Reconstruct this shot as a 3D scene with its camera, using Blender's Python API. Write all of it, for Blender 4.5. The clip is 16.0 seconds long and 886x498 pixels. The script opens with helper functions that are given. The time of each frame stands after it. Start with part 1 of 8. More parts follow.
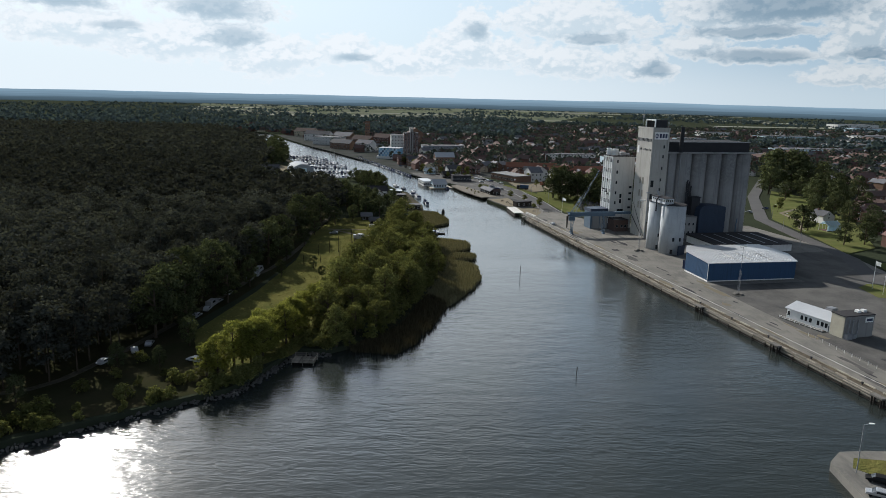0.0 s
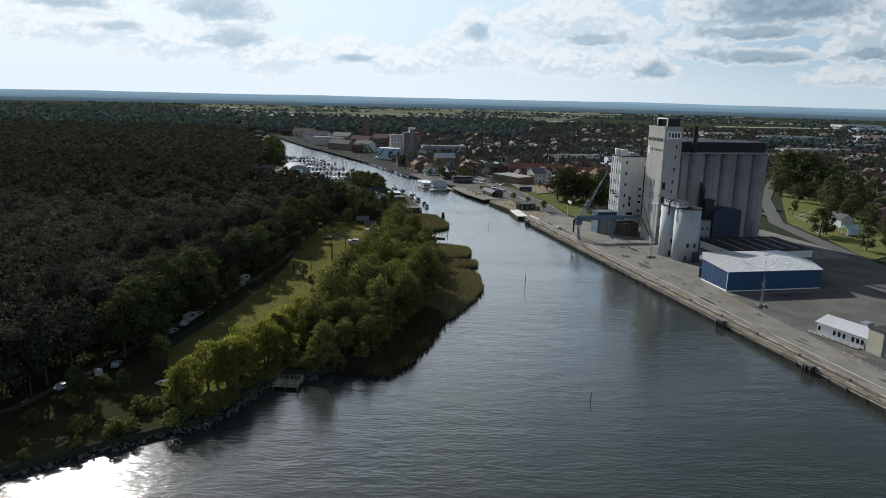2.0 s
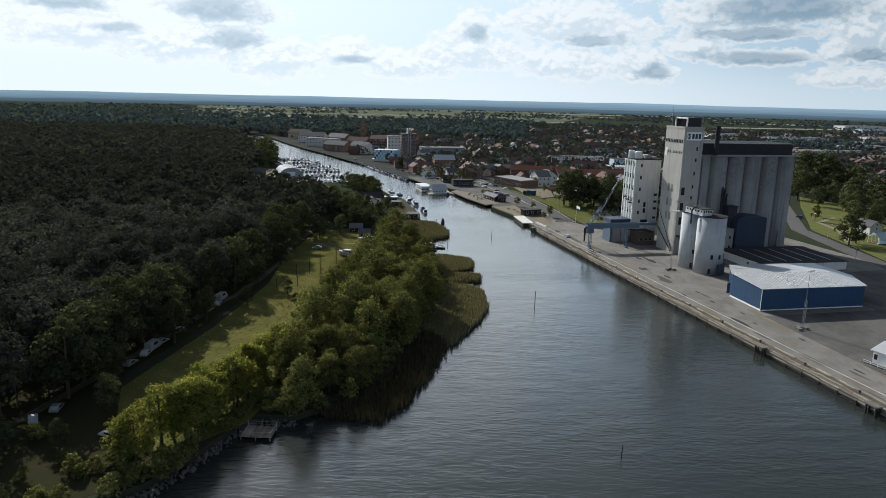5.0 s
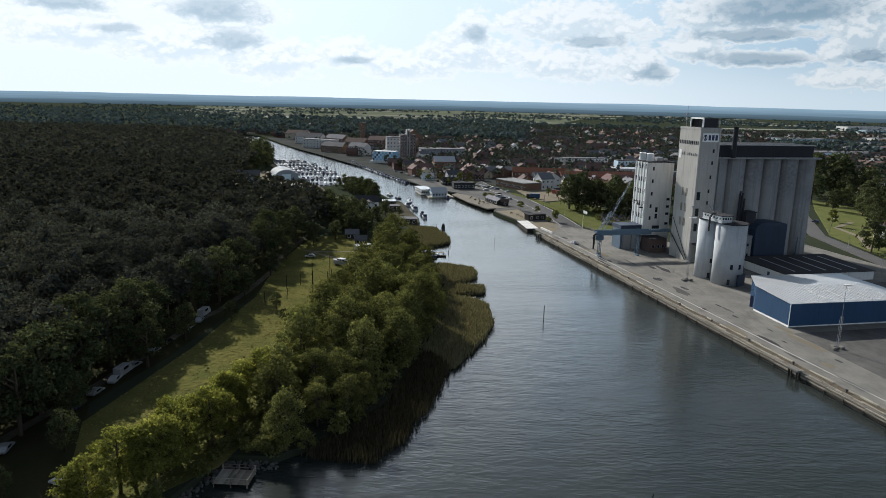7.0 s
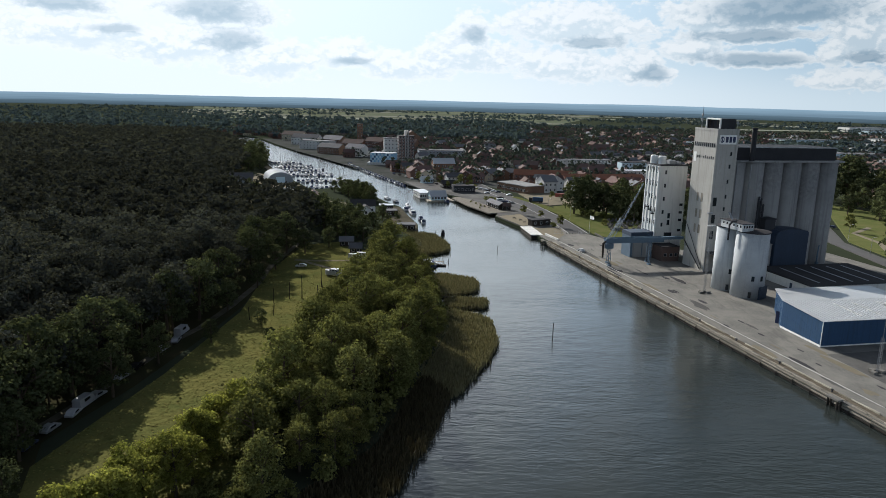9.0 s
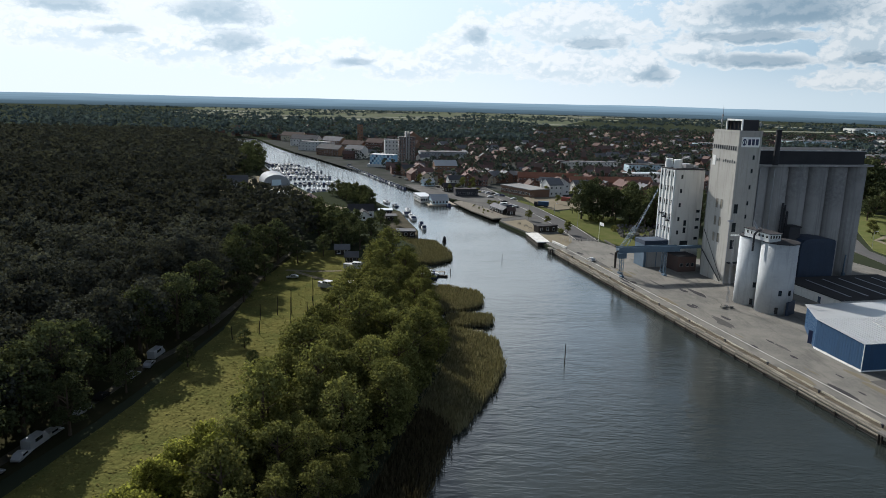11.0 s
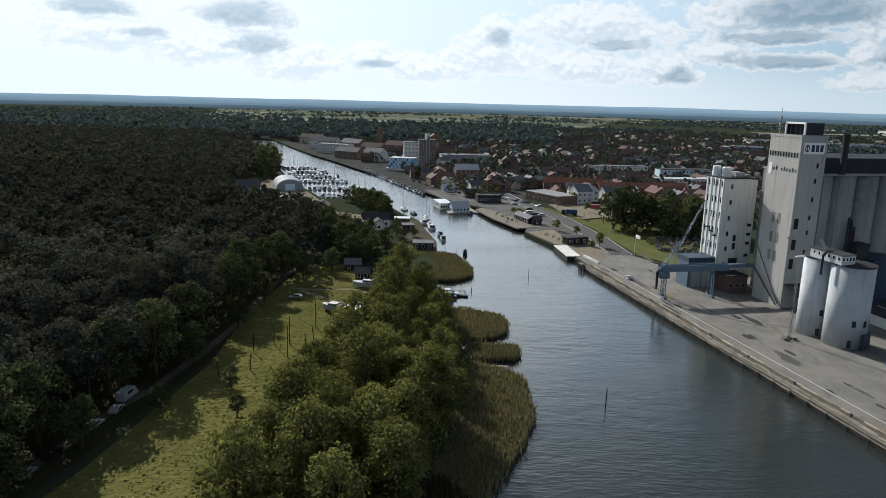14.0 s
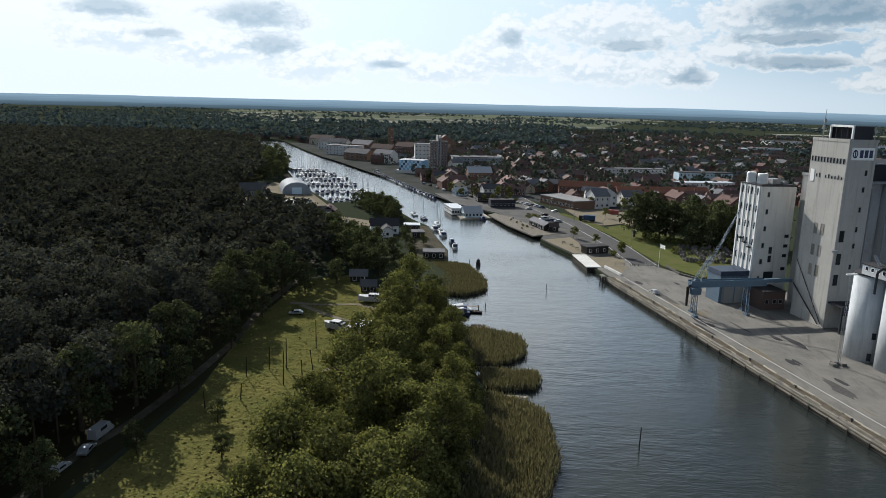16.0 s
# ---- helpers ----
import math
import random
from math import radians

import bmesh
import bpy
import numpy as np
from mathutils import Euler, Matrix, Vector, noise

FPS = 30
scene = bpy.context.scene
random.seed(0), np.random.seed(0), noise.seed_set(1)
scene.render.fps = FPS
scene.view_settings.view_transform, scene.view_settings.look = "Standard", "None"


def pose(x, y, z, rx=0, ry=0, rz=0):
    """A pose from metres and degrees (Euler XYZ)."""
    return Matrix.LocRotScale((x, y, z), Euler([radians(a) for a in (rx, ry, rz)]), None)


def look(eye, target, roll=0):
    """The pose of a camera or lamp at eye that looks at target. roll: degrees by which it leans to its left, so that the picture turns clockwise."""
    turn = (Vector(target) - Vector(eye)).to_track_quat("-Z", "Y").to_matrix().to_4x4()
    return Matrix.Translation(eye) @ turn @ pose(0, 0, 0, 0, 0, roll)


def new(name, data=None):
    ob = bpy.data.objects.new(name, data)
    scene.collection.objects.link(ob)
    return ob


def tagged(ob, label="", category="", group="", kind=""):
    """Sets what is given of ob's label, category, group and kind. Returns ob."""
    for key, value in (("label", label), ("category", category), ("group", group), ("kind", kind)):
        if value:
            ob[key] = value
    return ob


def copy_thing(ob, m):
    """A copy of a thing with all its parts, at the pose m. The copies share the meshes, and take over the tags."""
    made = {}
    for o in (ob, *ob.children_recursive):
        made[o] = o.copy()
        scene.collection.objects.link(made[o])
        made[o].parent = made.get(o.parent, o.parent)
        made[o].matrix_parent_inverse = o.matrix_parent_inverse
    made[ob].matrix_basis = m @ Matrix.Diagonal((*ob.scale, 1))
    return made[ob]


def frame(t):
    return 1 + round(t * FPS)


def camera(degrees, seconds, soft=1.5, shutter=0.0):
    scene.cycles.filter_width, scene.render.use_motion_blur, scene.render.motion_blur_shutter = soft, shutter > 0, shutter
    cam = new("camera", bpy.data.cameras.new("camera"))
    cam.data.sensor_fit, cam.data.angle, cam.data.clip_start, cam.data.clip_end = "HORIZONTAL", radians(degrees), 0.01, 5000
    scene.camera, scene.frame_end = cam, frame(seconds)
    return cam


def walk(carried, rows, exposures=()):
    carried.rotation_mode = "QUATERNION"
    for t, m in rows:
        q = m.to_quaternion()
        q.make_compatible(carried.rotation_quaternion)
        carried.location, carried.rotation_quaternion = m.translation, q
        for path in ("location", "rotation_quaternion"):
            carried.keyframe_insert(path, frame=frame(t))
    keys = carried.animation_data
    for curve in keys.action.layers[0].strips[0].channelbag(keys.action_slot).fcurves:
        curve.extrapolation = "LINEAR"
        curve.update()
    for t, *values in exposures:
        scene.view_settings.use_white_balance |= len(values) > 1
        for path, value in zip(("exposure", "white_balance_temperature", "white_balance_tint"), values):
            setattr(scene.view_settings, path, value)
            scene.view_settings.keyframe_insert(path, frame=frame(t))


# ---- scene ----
cam = camera(65.5, 16.0, soft=0.6)
PATH = [
    (0.0, pose(-0.08, -0.22, 71.95, 77.58, -1.37, -0.00)),
    (0.5, pose(0.16, 4.66, 71.50, 77.59, -1.36, 0.04)),
    (1.0, pose(0.33, 9.48, 71.09, 77.60, -1.36, 0.07)),
    (1.5, pose(0.44, 14.25, 70.71, 77.62, -1.36, 0.08)),
    (2.0, pose(0.49, 18.98, 70.37, 77.63, -1.35, 0.07)),
    (2.5, pose(0.49, 23.66, 70.05, 77.65, -1.35, 0.06)),
    (3.0, pose(0.44, 28.31, 69.76, 77.66, -1.35, 0.02)),
    (3.5, pose(0.36, 32.94, 69.49, 77.68, -1.35, 0.01)),
    (4.0, pose(0.26, 37.55, 69.24, 77.70, -1.35, -0.02)),
    (6.5, pose(-0.46, 60.46, 68.24, 77.78, -1.35, -0.04)),
    (7.0, pose(-0.58, 65.04, 68.08, 77.80, -1.35, -0.08)),
    (7.5, pose(-0.69, 69.63, 67.92, 77.82, -1.35, -0.11)),
    (8.0, pose(-0.78, 74.22, 67.78, 77.84, -1.36, -0.14)),
    (8.5, pose(-0.84, 78.83, 67.65, 77.86, -1.36, -0.15)),
    (9.0, pose(-0.87, 83.44, 67.52, 77.87, -1.36, -0.17)),
    (10.3, pose(-0.80, 95.45, 67.22, 77.91, -1.37, -0.12)),
    (11.5, pose(-0.64, 106.58, 67.01, 77.95, -1.39, 0.20)),
    (12.0, pose(-0.54, 111.21, 66.93, 77.97, -1.39, 0.60)),
    (12.5, pose(-0.45, 115.83, 66.86, 77.98, -1.40, 1.01)),
    (13.0, pose(-0.38, 120.44, 66.80, 77.99, -1.41, 1.34)),
    (13.5, pose(-0.34, 125.04, 66.76, 78.01, -1.41, 1.60)),
    (14.0, pose(-0.35, 129.62, 66.72, 78.02, -1.42, 1.80)),
    (14.5, pose(-0.43, 134.17, 66.71, 78.03, -1.43, 2.00)),
    (15.0, pose(-0.60, 138.68, 66.70, 78.03, -1.44, 2.21)),
    (15.5, pose(-0.90, 143.15, 66.72, 78.04, -1.45, 2.45)),
    (16.0, pose(-1.35, 147.58, 66.76, 78.05, -1.46, 2.73)),
]
walk(cam, PATH, exposures=[(0.0, 0.24, 6070, 10), (3.0, 0.29, 6070, 10), (7.0, 0.38, 6070, 10), (16.0, 0.38, 6070, 10)])

# ---- sun and sky ----
SUN_AZ, SUN_EL = -30.5, 28.0          # degrees from +y towards +x, and above the horizon
sun_way = Vector((math.sin(radians(SUN_AZ)) * math.cos(radians(SUN_EL)),
                  math.cos(radians(SUN_AZ)) * math.cos(radians(SUN_EL)), math.sin(radians(SUN_EL))))
sun = new("sun", bpy.data.lights.new("sun", "SUN"))
sun.data.energy, sun.data.angle, sun.data.color = 5.0, radians(0.53), (1.0, 0.93, 0.82)
sun.matrix_world = look(sun_way * 900, (0, 0, 0))


def make_sky():
    world = bpy.data.worlds.new("sky")
    scene.world = world
    world.use_nodes = True
    nt = world.node_tree
    nt.nodes.clear()

    def n(kind, **kw):
        node = nt.nodes.new(kind)
        for k, v in kw.items():
            node.inputs[k].default_value = v
        return node

    def link(a, b):
        nt.links.new(a, b)

    def m(op, a, b=0.0, c=None, clamp=False):
        node = nt.nodes.new("ShaderNodeMath")
        node.operation, node.use_clamp = op, clamp
        for i, v in enumerate((a, b, c)):
            if v is None:
                continue
            if isinstance(v, (int, float)):
                node.inputs[i].default_value = v
            else:
                link(v, node.inputs[i])
        return node.outputs[0]

    def mix(f, a, b):
        node = nt.nodes.new("ShaderNodeMix")
        node.data_type = "RGBA"
        for key, v in ((0, f), (6, a), (7, b)):
            if isinstance(v, (int, float)):
                node.inputs[key].default_value = v
            elif isinstance(v, tuple):
                node.inputs[key].default_value = (*v, 1)
            else:
                link(v, node.inputs[key])
        return node.outputs[2]

    sky = nt.nodes.new("ShaderNodeTexSky")
    sky.sky_type, sky.sun_disc = "NISHITA", False
    sky.sun_elevation, sky.sun_rotation = radians(SUN_EL), radians(SUN_AZ)
    scaled = nt.nodes.new("ShaderNodeVectorMath")
    scaled.operation = "SCALE"
    scaled.inputs["Scale"].default_value = SKY_STRENGTH
    link(sky.outputs[0], scaled.inputs[0])
    coord = nt.nodes.new("ShaderNodeTexCoord")
    sep = nt.nodes.new("ShaderNodeSeparateXYZ")
    link(coord.outputs["Generated"], sep.inputs[0])
    az = m("MULTIPLY", m("ARCTAN2", sep.outputs[0], sep.outputs[1]), 57.2958)
    el = m("MULTIPLY", m("ARCSINE", sep.outputs[2]), 57.2958)
    def field(da, de):
        """Thickness of the heap clouds that many degrees beside and above the point looked at, and of the dark ones among them."""
        a, e = m("ADD", az, da), m("ADD", el, de)

        def vec(sa, se, shift):
            v = nt.nodes.new("ShaderNodeCombineXYZ")
            link(m("MULTIPLY", a, sa), v.inputs[0])
            link(m("MULTIPLY", e, se), v.inputs[1])
            v.inputs[2].default_value = shift
            return v.outputs[0]

        def puffs(sa, se, detail, shift, rough=0.58):
            t = n("ShaderNodeTexNoise", Scale=1.0, Detail=detail, Roughness=rough)
            link(vec(sa, se, shift), t.inputs["Vector"])
            return m("SUBTRACT", t.outputs["Fac"], 0.5)

        bend, bend2 = puffs(0.8, 1.1, 5.0, 2.0), puffs(0.9, 1.2, 5.0, 7.0)

        def cells(scale, shift):
            """Rounded heads: high in the middle of each cell."""
            v = nt.nodes.new("ShaderNodeCombineXYZ")
            link(m("MULTIPLY", m("ADD", a, m("MULTIPLY", bend, 1.5)), scale), v.inputs[0])
            link(m("MULTIPLY", m("ADD", e, m("MULTIPLY", bend2, 1.1)), scale * 1.4), v.inputs[1])
            v.inputs[2].default_value = shift
            t = nt.nodes.new("ShaderNodeTexVoronoi")
            t.feature = "SMOOTH_F1"
            t.inputs["Smoothness"].default_value, t.inputs["Scale"].default_value = 0.25, 1.0
            link(v.outputs[0], t.inputs["Vector"])
            return m("SUBTRACT", 0.45, t.outputs["Distance"])

        rag = m("ADD", m("MULTIPLY", cells(0.55, 0.3), 0.55), m("MULTIPLY", cells(1.5, 5.1), 0.32))
        rag = m("ADD", rag, m("MULTIPLY", puffs(1.6, 2.4, 9.0, 4.0, 0.62), 0.8))
        wa_ = m("ADD", a, m("MULTIPLY", puffs(0.28, 0.6, 3.0, 2.0), 2.4))      # bent, so that no cloud is an oval
        we_ = m("ADD", e, m("MULTIPLY", puffs(0.33, 0.6, 4.0, 7.0), 0.9))

        def blob(a0, e0, wa, we):
            """1 in the middle of a cloud, falling off outwards, faster below its flat foot."""
            dx = m("DIVIDE", m("SUBTRACT", wa_, a0), wa * 1.4)
            dy = m("DIVIDE", m("SUBTRACT", we_, e0), we * 1.6)
            dy = m("MAXIMUM", dy, m("MULTIPLY", dy, -1.35))
            return m("SUBTRACT", 1.0, m("SQRT", m("ADD", m("MULTIPLY", dx, dx), m("MULTIPLY", dy, dy))))

        def union(rows):
            out = None
            for r in rows:
                out = blob(*r) if out is None else m("MAXIMUM", out, blob(*r))
            return out

        dark = union(CLOUD_GREY)
        return m("ADD", m("MAXIMUM", dark, union(CLOUD_WHITE)), rag), m("ADD", dark, m("MULTIPLY", rag, 0.3)), puffs

    thick, dark, puffs = field(0.0, 0.0)
    towards, _, _ = field(-0.18, 0.42)
    gen = puffs(0.11, 0.22, 8.0, 9.0)

    def smooth(v, lo, hi):
        r = nt.nodes.new("ShaderNodeMapRange")
        r.interpolation_type = "SMOOTHSTEP"
        r.inputs["From Min"].default_value, r.inputs["From Max"].default_value = lo, hi
        link(v, r.inputs["Value"])
        return r.outputs[0]

    haze = m("POWER", m("SUBTRACT", 1.0, m("DIVIDE", m("ABSOLUTE", el), 80.0), clamp=True), 1.4)
    from_sun = m("COSINE", m("RADIANS", m("SUBTRACT", az, SUN_AZ)))   # 1 below the sun, -1 behind the viewer
    right = smooth(from_sun, 0.95, 0.42)                              # away from the sun the sky is deeper
    back = smooth(from_sun, 0.5, -0.6)
    thin = mix(right, (0.61, 0.705, 0.755), (0.28, 0.39, 0.48))
    thin = mix(back, thin, (0.46, 0.55, 0.66))
    base = mix(haze, scaled.outputs[0], thin)
    white_col = mix(back, mix(right, (0.77, 0.785, 0.78), (0.57, 0.59, 0.585)), (0.78, 0.80, 0.84))
    low = smooth(el, 4.5, 0.2)                                        # bright band over the horizon
    base = mix(m("MULTIPLY", low, 0.75), base, mix(back, mix(right, (0.735, 0.775, 0.775), (0.52, 0.58, 0.595)), (0.46, 0.53, 0.60)))
    heap_shade = mix(right, (0.60, 0.67, 0.70), (0.39, 0.455, 0.49))
    base = mix(m("MULTIPLY", smooth(gen, -0.03, 0.14), m("MULTIPLY", smooth(el, 6.0, 12.0), 0.8)), base, white_col)
    base = mix(m("MULTIPLY", smooth(gen, 0.08, 0.22), m("MULTIPLY", smooth(el, 6.0, 12.0), 0.8)), base, heap_shade)
    grey_col = mix(right, (0.37, 0.46, 0.52), (0.170, 0.245, 0.305))
    relief = m("SUBTRACT", thick, towards)                            # lit heads where the cloud thins towards the sun
    under = mix(smooth(dark, -0.05, 0.75), heap_shade, grey_col)
    thin_edge = smooth(thick, 0.55, 0.05)
    lit_part = m("MAXIMUM", smooth(relief, -0.16, 0.28), m("MULTIPLY", thin_edge, 0.9))
    lit_part = m("MULTIPLY", lit_part, m("SUBTRACT", 1.0, m("MULTIPLY", smooth(dark, 0.15, 0.7), 0.8)))
    base = mix(m("MULTIPLY", smooth(thick, -0.06, 0.22), 0.95), base, mix(lit_part, under, white_col))
    # the sky grows brighter towards the sun, above the picture
    boost = m("MULTIPLY", m("MULTIPLY", smooth(el, 8.0, 15.0), smooth(from_sun, 0.38, 0.99)), m("MULTIPLY", smooth(el, 36.0, 22.0), 1.6))
    lit = nt.nodes.new("ShaderNodeVectorMath")
    lit.operation = "SCALE"
    link(base, lit.inputs[0])
    link(m("ADD", boost, 1.0), lit.inputs["Scale"])
    dim = m("SUBTRACT", 1.0, m("MULTIPLY", m("MULTIPLY", smooth(el, 12.0, 24.0), right), 0.54))
    dim = m("MULTIPLY", dim, m("SUBTRACT", 1.0, m("MULTIPLY", smooth(el, 22.0, 36.0), 0.28)))     # open deeper sky overhead
    deep = nt.nodes.new("ShaderNodeVectorMath")
    deep.operation = "SCALE"
    link(lit.outputs[0], deep.inputs[0])
    link(dim, deep.inputs["Scale"])
    base = deep.outputs[0]
    bg = nt.nodes.new("ShaderNodeBackground")
    link(base, bg.inputs[0])
    out = nt.nodes.new("ShaderNodeOutputWorld")
    link(bg.outputs[0], out.inputs[0])


SKY_STRENGTH = 0.11
# azimuth, elevation, half width, half height in degrees
CLOUD_GREY = [(-27.6, 6.1, 3.1, 0.8), (-24.4, 4.5, 2.1, 0.4), (-17.2, 6.2, 4.0, 1.1), (-16.3, 4.1, 2.3, 0.9), (2.6, 5.2, 1.1, 0.7),
              (11.8, 4.7, 2.7, 0.5), (16.4, 2.4, 1.4, 0.8), (25.0, 6.9, 6.0, 1.5), (23.2, 5.2, 5.0, 0.5), (23.4, 3.5, 4.5, 0.55), (31.0, 3.6, 1.6, 0.4), (-7.0, 2.9, 1.8, 0.35)]
CLOUD_WHITE = [(-7.6, 3.3, 2.9, 1.0), (2.4, 5.3, 1.9, 1.2), (2.1, 3.6, 3.2, 1.3), (10.0, 5.9, 5.1, 1.6), (9.7, 2.8, 4.4, 1.1), (15.4, 2.9, 1.9, 1.2), (19.6, 6.4, 2.6, 1.0),
               (19.4, 4.1, 2.4, 0.8), (30.3, 5.2, 1.9, 2.2), (29.0, 4.0, 1.2, 1.1), (29.8, 2.0, 2.7, 0.7), (-2.9, 2.5, 3.6, 1.0), (-20.0, 3.6, 4.5, 1.4), (-13.5, 2.6, 3.2, 1.4), (-27.0, 4.2, 4.5, 1.3),
               (5.0, 15.0, 4.5, 5.0), (1.5, 22.0, 4.0, 4.0), (-9.0, 12.5, 4.0, 2.4)]
make_sky()


# ---- materials ----
def material(name, base, second=None, rough=0.8, metal=0.0, scale=0.5, fine=6.0, bump=0.25, streak=None, spread=0.12, leaf=0.0, leaf_spread=0.38, ior=1.45, contrast=1.0,
             wave=None, bump_dist=0.1):
    """Base colour broken up at two scales by noise in metres, fine relief, optional streaks (x, y, z scales) and per-object variation."""
    mat = bpy.data.materials.new(name)
    mat.use_nodes = True
    nt = mat.node_tree
    nt.nodes.clear()
    L = nt.links.new
    out = nt.nodes.new("ShaderNodeOutputMaterial")
    geo = nt.nodes.new("ShaderNodeNewGeometry")
    info = nt.nodes.new("ShaderNodeObjectInfo")
    second = second or tuple(c * 0.6 for c in base)

    def noise_node(s, detail, stretch=None):
        t = nt.nodes.new("ShaderNodeTexNoise")
        t.inputs["Scale"].default_value, t.inputs["Detail"].default_value, t.inputs["Roughness"].default_value = s, detail, 0.6
        if stretch:
            mp = nt.nodes.new("ShaderNodeMapping")
            mp.inputs["Scale"].default_value = stretch
            L(geo.outputs["Position"], mp.inputs[0])
            L(mp.outputs[0], t.inputs["Vector"])
        else:
            L(geo.outputs["Position"], t.inputs["Vector"])
        return t.outputs["Fac"]

    def ramp(v, lo, hi):
        r = nt.nodes.new("ShaderNodeMapRange")
        r.inputs["From Min"].default_value, r.inputs["From Max"].default_value = lo, hi
        L(v, r.inputs["Value"])
        return r.outputs[0]

    def mix(f, a, b, kind="MIX"):
        x = nt.nodes.new("ShaderNodeMix")
        x.data_type, x.blend_type = "RGBA", kind
        for key, v in ((0, f), (6, a), (7, b)):
            if isinstance(v, (int, float)):
                x.inputs[key].default_value = v
            elif isinstance(v, tuple):
                x.inputs[key].default_value = (*v, 1)
            else:
                L(v, x.inputs[key])
        return x.outputs[2]

    big, small = noise_node(scale, 5), noise_node(fine, 4)
    col = mix(ramp(big, 0.5 - 0.2 / contrast, 0.5 + 0.2 / contrast), base, second)
    col = mix(ramp(small, 0.35, 0.7), col, mix(0.35, base, second), "MIX")
    if streak:
        s = noise_node(1.0, 6, streak)
        col = mix(ramp(s, 0.52, 0.75), col, tuple(c * 0.82 for c in second))
    # each thing a little lighter or darker, each leaf too
    hsv = nt.nodes.new("ShaderNodeHueSaturation")
    rnd = ramp(info.outputs["Random"], 0, 1)
    val = nt.nodes.new("ShaderNodeMapRange")
    val.inputs["To Min"].default_value, val.inputs["To Max"].default_value = 1 - spread, 1 + spread
    L(rnd, val.inputs["Value"])
    L(val.outputs[0], hsv.inputs["Value"])
    L(col, hsv.inputs["Color"])
    col = hsv.outputs[0]
    if leaf:
        h2 = nt.nodes.new("ShaderNodeHueSaturation")
        v2 = nt.nodes.new("ShaderNodeMapRange")
        v2.inputs["To Min"].default_value, v2.inputs["To Max"].default_value = 1 - leaf_spread, 1 + leaf_spread
        L(geo.outputs["Random Per Island"], v2.inputs["Value"])
        L(v2.outputs[0], h2.inputs["Value"])
        L(col, h2.inputs["Color"])
        col = h2.outputs[0]
        dif, tra, mx = (nt.nodes.new(k) for k in ("ShaderNodeBsdfDiffuse", "ShaderNodeBsdfTranslucent", "ShaderNodeMixShader"))
        L(col, dif.inputs[0])
        warm = mix(1.0, col, (1.08, 1.05, 0.7), "MULTIPLY")
        L(warm, tra.inputs[0])
        mx.inputs[0].default_value = leaf
        L(dif.outputs[0], mx.inputs[1])
        L(tra.outputs[0], mx.inputs[2])
        L(mx.outputs[0], out.inputs[0])
        return mat
    p = nt.nodes.new("ShaderNodeBsdfPrincipled")
    L(col, p.inputs["Base Color"])
    p.inputs["Metallic"].default_value, p.inputs["IOR"].default_value = metal, ior
    p.inputs["Specular IOR Level"].default_value = 0.0 if rough >= 0.93 else 0.08 if rough >= 0.7 else 0.4
    rr = nt.nodes.new("ShaderNodeMapRange")
    rr.inputs["To Min"].default_value, rr.inputs["To Max"].default_value = max(0.02, rough - 0.1), min(1.0, rough + 0.1)
    L(small, rr.inputs["Value"])
    L(rr.outputs[0], p.inputs["Roughness"])
    if bump:
        b = nt.nodes.new("ShaderNodeBump")
        b.inputs["Strength"].default_value, b.inputs["Distance"].default_value = bump, bump_dist
        L(small, b.inputs["Height"])
        L(b.outputs[0], p.inputs["Normal"])
    L(p.outputs[0], out.inputs[0])
    return mat


def water_material():
    mat = bpy.data.materials.new("river_water")
    mat.use_nodes = True
    nt = mat.node_tree
    L = nt.links.new
    p = nt.nodes["Principled BSDF"]
    p.inputs["Base Color"].default_value = (0.024, 0.029, 0.027, 1)
    p.inputs["IOR"].default_value = 1.34
    geo = nt.nodes.new("ShaderNodeNewGeometry")

    def tex(scale, detail, sx, sy, turn):
        mp = nt.nodes.new("ShaderNodeMapping")
        mp.inputs["Scale"].default_value = (sx, sy, 1)
        mp.inputs["Rotation"].default_value = (0, 0, radians(turn))
        L(geo.outputs["Position"], mp.inputs[0])
        t = nt.nodes.new("ShaderNodeTexNoise")
        t.inputs["Scale"].default_value, t.inputs["Detail"].default_value, t.inputs["Roughness"].default_value = scale, detail, 0.6
        L(mp.outputs[0], t.inputs["Vector"])
        return t.outputs["Fac"]

    ripple, swell, gust = tex(1.0, 3, 0.45, 1.2, 12), tex(0.2, 2, 0.5, 1.2, -8), tex(0.018, 3, 0.6, 1.6, 20)
    add = nt.nodes.new("ShaderNodeMath")
    add.operation = "MULTIPLY_ADD"
    L(swell, add.inputs[0])
    add.inputs[1].default_value = 1.9
    L(ripple, add.inputs[2])
    b = nt.nodes.new("ShaderNodeBump")
    b.inputs["Distance"].default_value = 0.22
    st = nt.nodes.new("ShaderNodeMapRange")
    st.inputs["From Min"].default_value, st.inputs["From Max"].default_value = 0.35, 0.65
    st.inputs["To Min"].default_value, st.inputs["To Max"].default_value = 0.17, 0.48
    L(gust, st.inputs["Value"])
    L(st.outputs[0], b.inputs["Strength"])
    L(add.outputs[0], b.inputs["Height"])
    L(b.outputs[0], p.inputs["Normal"])
    p.inputs["Roughness"].default_value = 0.13
    return mat


